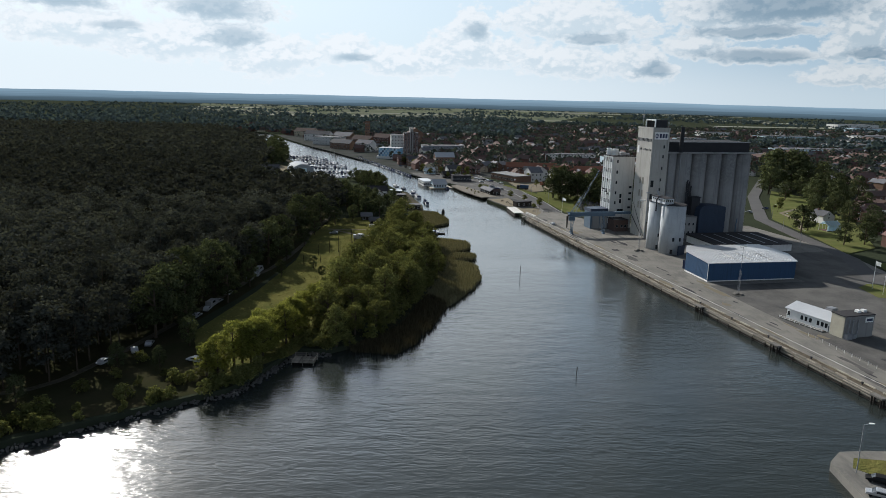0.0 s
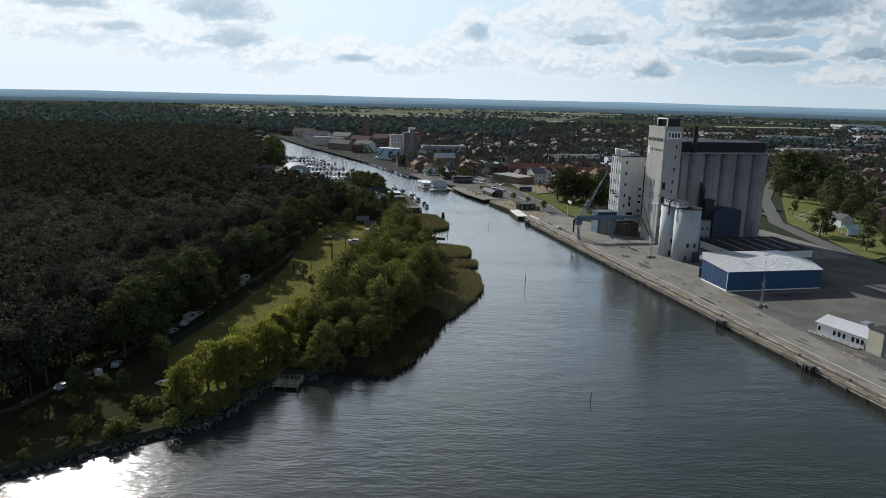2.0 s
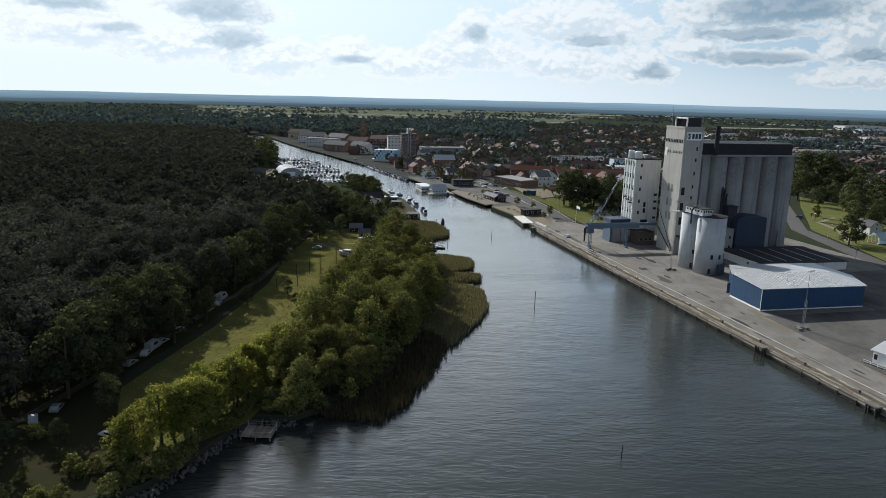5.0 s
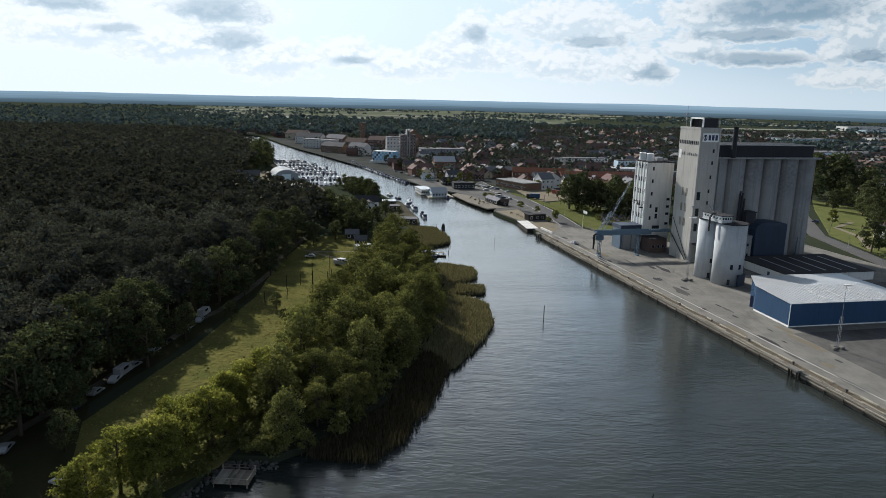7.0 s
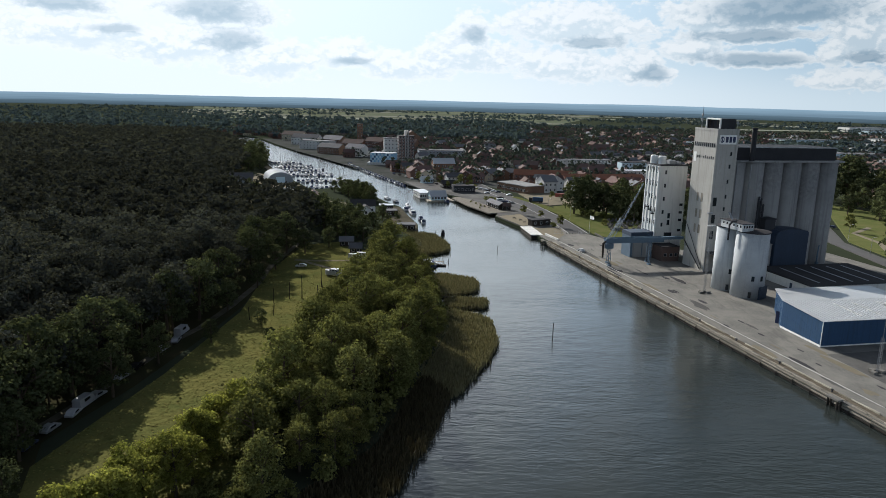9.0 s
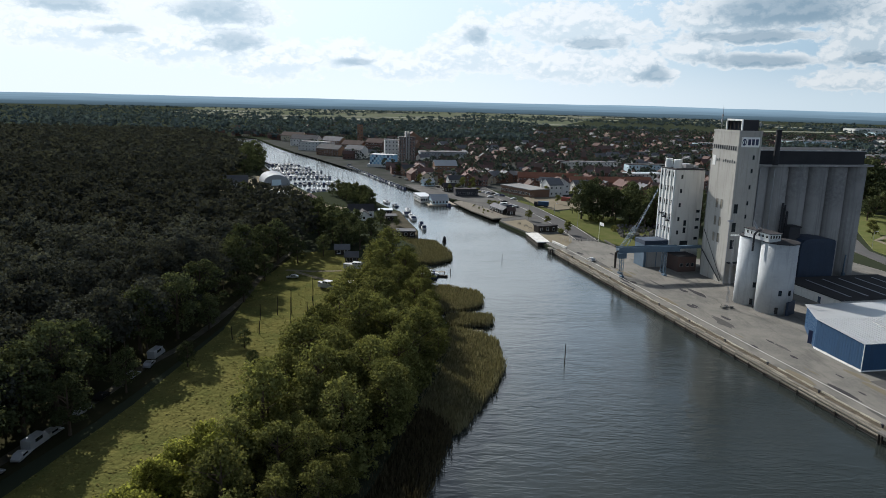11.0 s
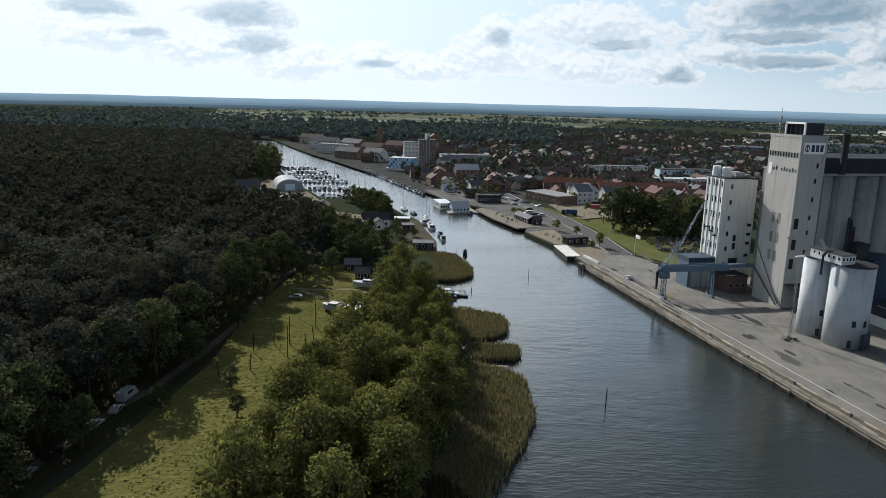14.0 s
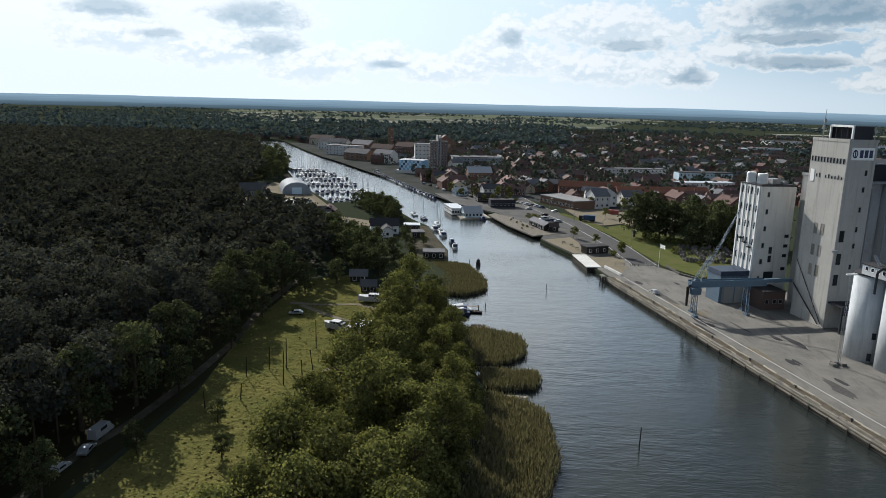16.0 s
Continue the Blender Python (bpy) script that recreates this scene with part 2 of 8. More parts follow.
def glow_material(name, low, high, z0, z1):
    """Distance with its haze painted as glow: a plain backdrop that runs from one colour at its foot to another at its
    crest.
    """
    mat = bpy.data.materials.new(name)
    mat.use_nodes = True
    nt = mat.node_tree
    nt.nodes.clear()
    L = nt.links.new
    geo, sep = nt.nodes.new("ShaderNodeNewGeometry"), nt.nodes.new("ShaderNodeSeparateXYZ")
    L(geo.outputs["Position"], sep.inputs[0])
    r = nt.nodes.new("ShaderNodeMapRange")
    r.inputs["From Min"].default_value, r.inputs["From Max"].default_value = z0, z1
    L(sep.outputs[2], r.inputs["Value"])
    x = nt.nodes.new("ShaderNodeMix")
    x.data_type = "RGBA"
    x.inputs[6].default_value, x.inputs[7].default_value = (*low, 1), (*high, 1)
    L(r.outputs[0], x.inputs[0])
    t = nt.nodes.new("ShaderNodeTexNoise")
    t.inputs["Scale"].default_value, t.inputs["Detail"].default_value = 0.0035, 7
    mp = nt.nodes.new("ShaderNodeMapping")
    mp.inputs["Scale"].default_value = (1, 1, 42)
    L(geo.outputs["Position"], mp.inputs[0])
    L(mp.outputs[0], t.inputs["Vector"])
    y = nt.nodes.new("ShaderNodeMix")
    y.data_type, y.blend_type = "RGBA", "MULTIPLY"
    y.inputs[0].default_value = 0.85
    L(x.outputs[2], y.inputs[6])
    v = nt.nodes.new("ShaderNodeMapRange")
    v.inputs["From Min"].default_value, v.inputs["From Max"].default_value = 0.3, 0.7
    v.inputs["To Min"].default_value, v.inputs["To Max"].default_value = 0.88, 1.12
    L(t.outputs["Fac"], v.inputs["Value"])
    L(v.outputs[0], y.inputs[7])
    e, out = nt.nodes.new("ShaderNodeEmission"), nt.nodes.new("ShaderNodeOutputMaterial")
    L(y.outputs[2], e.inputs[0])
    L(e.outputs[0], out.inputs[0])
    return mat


M = {}
M["water"] = water_material()
M["ground"] = material("ground_soil_and_grass", (0.040, 0.048, 0.030), (0.030, 0.034, 0.024), 0.95, scale=0.02, fine=0.6, bump=0.3)
M["meadow"] = material("meadow_grass", (0.122, 0.112, 0.038), (0.070, 0.080, 0.026), 0.95, scale=0.10, fine=0.8, bump=1.0, bump_dist=0.5, contrast=1.8)
M["lawn"] = material("mown_grass", (0.084, 0.102, 0.034), (0.126, 0.122, 0.052), 0.95, scale=0.12, fine=1.2, bump=0.5, contrast=1.8)
M["woodfloor"] = material("forest_floor", (0.03, 0.035, 0.016), (0.05, 0.042, 0.026), 0.95, scale=0.1, fine=1.5, bump=0.5)
M["field"] = material("farm_field", (0.175, 0.185, 0.150), (0.235, 0.232, 0.190), 0.95, scale=0.003, fine=0.05, bump=0.0, spread=0.3)
M["farmland"] = material("patchwork_pasture", (0.095, 0.112, 0.072), (0.165, 0.172, 0.125), 0.95, scale=0.004, fine=0.02, bump=0.0, contrast=2.0)
M["asphalt"] = material("worn_asphalt", (0.118, 0.114, 0.106), (0.070, 0.068, 0.066), 0.9, scale=0.09, fine=1.4, bump=0.35, contrast=2.2, streak=(0.12, 0.06, 0.3))
M["apron"] = material("quay_concrete", (0.185, 0.175, 0.156), (0.120, 0.116, 0.107), 0.88, scale=0.11, fine=2.2, bump=0.5, contrast=2.2, streak=(0.45, 0.10, 0.3))
M["rubble"] = material("quay_edge_rubble", (0.150, 0.128, 0.098), (0.070, 0.060, 0.048), 0.95, scale=0.7, fine=4.0, bump=0.6, contrast=2.0)
M["road"] = material("road_asphalt", (0.105, 0.102, 0.100), (0.074, 0.072, 0.072), 0.9, scale=0.06, fine=0.8, bump=0.1)
M["gravel"] = material("gravel_track", (0.22, 0.19, 0.14), (0.16, 0.145, 0.11), 0.95, scale=0.2, fine=2.0, bump=0.4)
M["track"] = material("worn_track", (0.105, 0.094, 0.074), (0.050, 0.048, 0.034), 0.95, scale=0.35, fine=2.0, bump=0.4, contrast=1.8)
M["townfloor"] = material("town_streets", (0.080, 0.080, 0.080), (0.046, 0.052, 0.042), 0.95, scale=0.04, fine=0.5, bump=0.1, contrast=1.6)
M["paint"] = material("road_paint", (0.55, 0.55, 0.52), (0.38, 0.37, 0.34), 0.8, scale=0.4, fine=4, bump=0)
M["concrete"] = material("tower_concrete", (0.44, 0.425, 0.39), (0.32, 0.31, 0.285), 0.85, scale=0.07, fine=0.9, bump=0.12, streak=(0.9, 0.9, 0.05), contrast=1.3)
M["silo"] = material("silo_concrete", (0.30, 0.297, 0.292), (0.205, 0.204, 0.203), 0.88, scale=0.06, fine=0.8, bump=0.12, streak=(0.7, 0.7, 0.03), contrast=1.4)
M["bins"] = material("stained_bin_concrete", (0.300, 0.294, 0.284), (0.165, 0.163, 0.160), 0.9, scale=0.05, fine=0.8, bump=0.12, streak=(0.55, 0.55, 0.02), contrast=1.6)
M["white_render"] = material("white_render", (0.66, 0.65, 0.62), (0.52, 0.51, 0.48), 0.85, scale=0.1, fine=1.0, bump=0.08, streak=(0.8, 0.8, 0.06))
M["cyl"] = material("painted_steel_silo", (0.50, 0.52, 0.53), (0.38, 0.40, 0.415), 0.78, scale=0.22, fine=1.4, bump=0.06, streak=(0.8, 0.8, 0.05), contrast=1.4)
M["dark"] = material("dark_cladding", (0.045, 0.047, 0.052), (0.03, 0.03, 0.034), 0.7, scale=0.2, fine=2, bump=0.1)
M["tar"] = material("tar_roof", (0.055, 0.053, 0.055), (0.035, 0.034, 0.036), 0.85, scale=0.1, fine=1.5, bump=0.15)
M["blue"] = material("blue_cladding", (0.022, 0.064, 0.135), (0.018, 0.052, 0.110), 0.55, scale=0.15, fine=2, bump=0.05, streak=(1.5, 1.5, 0.05))
M["darkblue"] = material("dark_blue_cladding", (0.032, 0.05, 0.085), (0.024, 0.036, 0.06), 0.6, scale=0.15, fine=2, bump=0.05)
M["tin"] = material("profiled_tin_roof", (0.50, 0.51, 0.52), (0.40, 0.41, 0.42), 0.42, metal=0.35, scale=0.12, fine=1.5, bump=0.05)
M["steel"] = material("galvanised_steel", (0.33, 0.34, 0.35), (0.22, 0.22, 0.23), 0.55, metal=0.6, scale=0.6, fine=5, bump=0.05)
M["bluesteel"] = material("blue_grey_crane_paint", (0.085, 0.135, 0.19), (0.07, 0.10, 0.13), 0.6, metal=0.0, scale=0.5, fine=4, bump=0.08)
M["timber"] = material("weathered_timber", (0.29, 0.262, 0.215), (0.155, 0.138, 0.112), 0.9, scale=0.5, fine=5, bump=0.3, spread=0.35)
M["darktimber"] = material("tarred_timber", (0.045, 0.038, 0.032), (0.025, 0.022, 0.02), 0.85, scale=0.5, fine=5, bump=0.3)
M["stone"] = material("shore_rock", (0.13, 0.125, 0.115), (0.075, 0.072, 0.068), 0.85, scale=0.8, fine=5, bump=0.5)
M["glass"] = material("window_glass", (0.025, 0.03, 0.035), (0.015, 0.02, 0.025), 0.15, scale=0.5, fine=3, bump=0, ior=1.5)
M["white"] = material("white_paint", (0.76, 0.76, 0.74), (0.66, 0.66, 0.64), 0.6, scale=0.6, fine=3, bump=0.04)
M["hull"] = material("white_boat_hull", (0.44, 0.45, 0.46), (0.32, 0.33, 0.34), 0.55, scale=0.5, fine=3, bump=0)
M["navy"] = material("navy_blue_paint", (0.03, 0.045, 0.10), (0.025, 0.03, 0.07), 0.5, scale=0.5, fine=3, bump=0.02)
M["brick"] = material("red_brick", (0.155, 0.090, 0.072), (0.110, 0.070, 0.060), 0.9, scale=0.25, fine=4, bump=0.2)
M["brownbrick"] = material("brown_brick", (0.20, 0.125, 0.085), (0.135, 0.088, 0.064), 0.9, scale=0.25, fine=4, bump=0.2)
# clay red muted in the base colour for the haze over the town
M["redtile"] = material("red_clay_tile", (0.160, 0.098, 0.086), (0.098, 0.070, 0.066), 0.85, scale=0.25, fine=3, bump=0.3, spread=0.3)
M["orangetile"] = material("orange_clay_tile", (0.300, 0.135, 0.085), (0.200, 0.092, 0.064), 0.85, scale=0.25, fine=3, bump=0.3, spread=0.2)
M["greytile"] = material("grey_roof_tile", (0.140, 0.140, 0.148), (0.092, 0.092, 0.098), 0.8, scale=0.25, fine=3, bump=0.3, spread=0.35)
M["browntile"] = material("brown_roof_tile", (0.130, 0.088, 0.074), (0.084, 0.064, 0.060), 0.85, scale=0.25, fine=3, bump=0.3, spread=0.3)
M["cream"] = material("cream_render", (0.52, 0.46, 0.34), (0.42, 0.37, 0.28), 0.85, scale=0.3, fine=2, bump=0.05)
M["bluepanel"] = material("light_blue_facade_panel", (0.22, 0.42, 0.58), (0.18, 0.36, 0.52), 0.4, scale=0.3, fine=2, bump=0.02)
M["palepanel"] = material("pale_facade_panel", (0.52, 0.64, 0.70), (0.44, 0.56, 0.62), 0.4, scale=0.3, fine=2, bump=0.02)
M["bark"] = material("bark", (0.10, 0.078, 0.058), (0.06, 0.048, 0.038), 0.95, scale=0.8, fine=6, bump=0.5)
M["leaf"] = material("broadleaf_foliage", (0.086, 0.098, 0.034), (0.178, 0.176, 0.064), 0.8, scale=0.12, fine=1.0, leaf=0.34, spread=0.25)
M["leaf_yellow"] = material("yellow_green_foliage", (0.165, 0.185, 0.044), (0.235, 0.235, 0.066), 0.8, scale=0.15, fine=1.2, leaf=0.55, spread=0.15)
# darkened copy of the broadleaf colour, shade painted in for backlit trees
M["leaf_shaded"] = material("shaded_broadleaf_foliage", (0.056, 0.070, 0.036), (0.098, 0.106, 0.052), 0.8, scale=0.12, fine=1.0, leaf=0.25, spread=0.22)
M["pine"] = material("pine_foliage", (0.041, 0.045, 0.041), (0.072, 0.075, 0.062), 0.8, scale=0.06, fine=0.8, leaf=0.22, spread=0.3, leaf_spread=0.2)
# far foliage is blued in its base colour to stand for distance haze
M["hazed_wood"] = material("hazed_far_foliage", (0.062, 0.088, 0.104), (0.084, 0.108, 0.116), 0.8, scale=0.012, fine=0.2, leaf=0.24, spread=0.2, leaf_spread=0.15)
# garden tree green pulled towards blue-grey, haze put into the leaf colour
M["hazed_townleaf"] = material("hazed_town_foliage", (0.046, 0.060, 0.060), (0.072, 0.086, 0.076), 0.8, scale=0.03, fine=0.6, leaf=0.4, spread=0.25, leaf_spread=0.3)
M["tuft"] = material("grass_tufts", (0.135, 0.128, 0.042), (0.165, 0.148, 0.056), 0.9, scale=0.12, fine=1.0, leaf=0.2, spread=0.1)
M["tarp"] = material("grey_hall_membrane", (0.25, 0.27, 0.29), (0.19, 0.21, 0.23), 0.7, scale=0.2, fine=2, bump=0.05)
# brown reed, darkened in colour for the tree belt's shadow
M["reed_brown_shaded"] = material("shaded_brown_reed", (0.062, 0.055, 0.034), (0.090, 0.076, 0.046), 0.9, scale=0.12, fine=1.5, leaf=0.1, spread=0.1)
M["reed"] = material("reed_stems", (0.145, 0.136, 0.078), (0.195, 0.178, 0.110), 0.9, scale=0.12, fine=1.5, leaf=0.2, spread=0.1)
M["red"] = material("red_paint", (0.30, 0.080, 0.058), (0.24, 0.065, 0.05), 0.5, scale=0.5, fine=3, bump=0.02)
M["rubber"] = material("black_rubber", (0.02, 0.02, 0.02), (0.015, 0.015, 0.015), 0.8, scale=1, fine=8, bump=0.05)
M["silver"] = material("silver_car_paint", (0.42, 0.43, 0.44), (0.38, 0.39, 0.40), 0.3, metal=0.5, scale=1, fine=5, bump=0)
M["yellowed"] = material("yellowed_panel", (0.37, 0.345, 0.275), (0.25, 0.235, 0.19), 0.8, scale=0.4, fine=3, bump=0.05, spread=0.35)
# ridge and hills emit their haze as colour; no air is modelled
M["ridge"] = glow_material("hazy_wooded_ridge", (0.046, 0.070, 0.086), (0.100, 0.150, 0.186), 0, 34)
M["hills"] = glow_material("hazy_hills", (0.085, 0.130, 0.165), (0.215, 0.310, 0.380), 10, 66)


# ---- mesh helpers ----
QUAY_TURN = 13.04
QA, QB = Vector((-0.2256, 0.9742, 0)), Vector((0.9742, 0.2256, 0))


def quay(u, v, z=0.0):
    """A point from metres along the quay, metres inland from its edge, and height."""
    return Vector((102, 193, z)) + QA * u + QB * v


def at_quay(u, v, z=2.0, turn=0.0):
    p = quay(u, v, z)
    return pose(p.x, p.y, p.z, 0, 0, QUAY_TURN + turn)


def box(bm, x0, x1, y0, y1, z0, z1, mi=0):
    vs = [bm.verts.new((x, y, z)) for z in (z0, z1) for x, y in ((x0, y0), (x1, y0), (x1, y1), (x0, y1))]
    for f in ((3, 2, 1, 0), (4, 5, 6, 7), (0, 1, 5, 4), (1, 2, 6, 5), (2, 3, 7, 6), (3, 0, 4, 7)):
        bm.faces.new([vs[i] for i in f]).material_index = mi
    return vs


def prism(bm, pts, z0, z1, mi=0):
    """A closed upright prism over the outline pts (counter-clockwise); z1 may be a list of heights."""
    tops = z1 if isinstance(z1, (list, tuple)) else [z1] * len(pts)
    lo = [bm.verts.new((p[0], p[1], z0)) for p in pts]
    hi = [bm.verts.new((p[0], p[1], z)) for p, z in zip(pts, tops)]
    k = len(pts)
    bm.faces.new(hi).material_index = mi
    bm.faces.new(lo[::-1]).material_index = mi
    for i in range(k):
        bm.faces.new((lo[i], lo[(i + 1) % k], hi[(i + 1) % k], hi[i])).material_index = mi


def rod(bm, a, b, r, sides=6, r2=None):
    """A round bar from a to b."""
    a, b = Vector(a), Vector(b)
    d = (b - a).normalized()
    s = d.orthogonal().normalized()
    t = d.cross(s)
    r2 = r if r2 is None else r2
    ring = [[bm.verts.new(p + (s * math.cos(w) + t * math.sin(w)) * q) for w in [2 * math.pi * i / sides for i in range(sides)]] for p, q in ((a, r), (b, r2))]
    for i in range(sides):
        bm.faces.new((ring[0][i], ring[0][(i + 1) % sides], ring[1][(i + 1) % sides], ring[1][i]))
    bm.faces.new(ring[0][::-1])
    bm.faces.new(ring[1])


def as_mesh(name, bm, mats):
    me = bpy.data.meshes.new(name)
    bm.normal_update()
    bm.to_mesh(me)
    bm.free()
    for mt in (mats if isinstance(mats, (list, tuple)) else [mats]):
        me.materials.append(mt)
    return me


def part(name, bm, mat, parent=None, label="", m=None):
    ob = new(name, bm if isinstance(bm, bpy.types.Mesh) else as_mesh(name, bm, mat))
    if parent is not None:
        ob.parent = parent
    if m is not None:
        ob.matrix_basis = m
    return tagged(ob, label)


def thing(name, m, label, category, group="", kind=""):
    ob = new(name)
    ob.matrix_basis = m
    return tagged(ob, label, category, group, kind)


def bx(name, dims, mat, parent, label=""):
    bm = bmesh.new()
    box(bm, *dims)
    return part(name, bm, mat, parent, label)


def flat(name, pts, z, thick, mat, label, category, kind="structure"):
    """A slab over an outline in world metres, its top at z."""
    bm = bmesh.new()
    lo = [bm.verts.new((p[0], p[1], z - thick)) for p in pts]
    hi = [bm.verts.new((p[0], p[1], z)) for p in pts]
    es = [bm.edges.new((hi[i], hi[(i + 1) % len(hi)])) for i in range(len(hi))]
    bmesh.ops.triangle_fill(bm, edges=es, use_beauty=True)
    for i in range(len(pts)):
        j = (i + 1) % len(pts)
        bm.faces.new((lo[i], lo[j], hi[j], hi[i]))
    bmesh.ops.recalc_face_normals(bm, faces=bm.faces)
    return tagged(part(name, bm, mat), label, category, kind=kind)


def ribbon(path, width):
    """The outline of a strip of that width along a path."""
    left, right = [], []
    for i, p in enumerate(path):
        a, b = Vector(path[max(0, i - 1)]), Vector(path[min(len(path) - 1, i + 1)])
        d = (b - a).normalized()
        nrm = Vector((-d.y, d.x))
        left.append(Vector(p) + nrm * width / 2)
        right.append(Vector(p) - nrm * width / 2)
    return [tuple(p) for p in right + left[::-1]]


def inside(x, y, poly):
    hit = False
    for i in range(len(poly)):
        x1, y1, x2, y2 = *poly[i - 1][:2], *poly[i][:2]
        if (y1 > y) != (y2 > y) and x < (x2 - x1) * (y - y1) / (y2 - y1) + x1:
            hit = not hit
    return hit


def quads_mesh(name, centre, normal, size, mat, rng, aspect=1.0, cup=0.25):
    """Many small bent leaf clumps: one four-cornered piece for each centre."""
    n = len(centre)
    normal = normal / np.maximum(np.linalg.norm(normal, axis=1, keepdims=True), 1e-6)
    ref = rng.normal(size=(n, 3))
    s = np.cross(normal, ref)
    s /= np.maximum(np.linalg.norm(s, axis=1, keepdims=True), 1e-6)
    t = np.cross(normal, s)
    size = np.broadcast_to(size, (n,))[:, None]
    jig = rng.uniform(0.6, 1.25, size=(n, 4, 1))
    corners = np.stack([s * 1.0, t * aspect, -s * 1.0, -t * aspect], 1) * jig
    v = centre[:, None] + corners * size[:, None] * 0.5
    v[:, 0] -= normal * size * cup
    v[:, 2] -= normal * size * cup
    me = bpy.data.meshes.new(name)
    me.vertices.add(n * 4)
    me.vertices.foreach_set("co", v.reshape(-1).astype(np.float32))
    me.loops.add(n * 4)
    me.loops.foreach_set("vertex_index", np.arange(n * 4, dtype=np.int32))
    me.polygons.add(n)
    me.polygons.foreach_set("loop_start", np.arange(0, n * 4, 4, dtype=np.int32))
    me.update(calc_edges=True)
    me.materials.append(mat)
    return me


def crown_points(rng, radius, z0, z1, lobes, leaves, lobe_r, shape="round"):
    """Centres and outward ways of the leaf clumps of one crown."""
    cs, ns = [], []
    for i in range(lobes):
        h = (i + 0.5) / lobes
        if shape == "round":
            rr = radius * math.sqrt(max(0.05, 1 - (2 * h - 0.85) ** 2 / 1.35)) * rng.uniform(0.45, 0.85)
        elif shape == "cone":
            rr = radius * (1 - h) ** 0.8 * rng.uniform(0.5, 0.9)
        else:                                   # flat-topped pine
            rr = radius * (0.95 - 0.55 * h) * rng.uniform(0.3, 0.95)
        w = rng.uniform(0, 2 * math.pi) + i * 2.4
        c = np.array([rr * math.cos(w), rr * math.sin(w), z0 + (z1 - z0) * (h * 0.86 + 0.04)])
        lr = lobe_r * rng.uniform(0.6, 1.35) * (1.0 if shape != "cone" else 1.15 - 0.6 * h)
        d = rng.normal(size=(leaves, 3))
        d /= np.linalg.norm(d, axis=1, keepdims=True)
        d[:, 2] = np.where(d[:, 2] < -0.35, -d[:, 2], d[:, 2])
        cs.append(c + d * lr * rng.uniform(0.45, 1.18, size=(leaves, 1)) * np.array([1, 1, 0.8]))
        ns.append(d + rng.normal(scale=0.5, size=(leaves, 3)) + np.array([0, 0, 0.3]))
    return np.concatenate(cs), np.concatenate(ns)


def trunk_mesh(rng, height, r, limbs, spread, mat):
    bm = bmesh.new()
    lean = rng.uniform(-0.04, 0.04, 2) * height
    knee = (lean[0] * 0.5, lean[1] * 0.5, height * 0.5)
    rod(bm, (0, 0, -0.4), knee, r, 7, r * 0.7)
    rod(bm, knee, (lean[0], lean[1], height), r * 0.7, 6, r * 0.22)
    for i in range(limbs):
        h = rng.uniform(0.35, 0.85) * height
        w = i * 2.4 + rng.uniform(-0.4, 0.4)
        k = h / height
        a = (lean[0] * k, lean[1] * k, h)
        reach = spread * rng.uniform(0.5, 0.9)
        b = (a[0] + math.cos(w) * reach, a[1] + math.sin(w) * reach, h + reach * rng.uniform(0.5, 0.9))
        rod(bm, a, b, r * 0.32, 5, r * 0.08)
    return as_mesh("trunk", bm, mat)
# ---- land and water ----
def q2(u, v):
    p = quay(u, v)
    return (p.x, p.y)


SHORE_LEFT = [(-900, -260), (-400, -40), (-190, 62), (-120, 102), (-88, 128), (-65, 146), (-51, 156), (-46, 166), (-42, 178), (-40, 184), (-31, 184), (-24, 190), (-18, 198),
              (-12, 208), (-8, 226), (-4, 246), (0, 262), (3, 280), (3, 298), (0, 312), (-2, 330), (-6, 346), (-8, 366), (-12, 384), (-8, 398),
              (-10, 414), (-20, 431), (-11, 432), (-12, 453), (-20, 488), (-25, 514), (-36, 535), (-49, 570), (-56, 593), (-66, 612),
              (-94, 588), (-141, 689), (-176, 785), (-184, 822), (-205, 870), (-262, 1000), (-320, 1120), (-380, 1220), (-450, 1275), (-640, 1330), (-900, 1360)]
SHORE_RIGHT = [(-900, 1385), (-640, 1356), (-450, 1304), (-308, 1250), (-237, 1080), (-193, 984), (-156, 925), (-122, 865), (-98, 817), (-75, 762), (-54, 708),
               (-34, 660), (-14, 606), (10, 566), (20, 549), (29.2, 528), (34.8, 509.5), (34, 492), (32.7, 485.6), (37.5, 470.3), (44.2, 451), (48, 432), q2(224, 1.5), q2(120, 0), q2(-240, 0), (190, -200), (400, -700)]
OUT = 4900


def ring(r, a0, a1, k):
    return [(r * math.sin(radians(a)), r * math.cos(radians(a))) for a in [a0 + (a1 - a0) * i / k for i in range(k + 1)]]


BANK = 1.6      # height of the land over the water
land = SHORE_LEFT + SHORE_RIGHT + ring(OUT, 150, -110, 72)
flat("ground", land, BANK, 4.0, M["ground"], "flat dark green land on both banks of the river", "ground")
bm = bmesh.new()
vs = [bm.verts.new((x, y, 0)) for x, y in ring(OUT - 20, 0, 360, 90)[:-1]]
bm.faces.new(vs[::-1])
bmesh.ops.recalc_face_normals(bm, faces=bm.faces)
tagged(part("water", bm, M["water"]), "dark rippled river water reflecting the cloudy sky", "river", kind="structure")
bm = bmesh.new()
vs = [bm.verts.new((x, y, -4)) for x, y in ring(OUT - 10, 0, 360, 60)[:-1]]
bm.faces.new(vs[::-1])
tagged(part("river_bed", bm, M["ground"]), "dark muddy river bed under the water", "river bed", kind="structure")


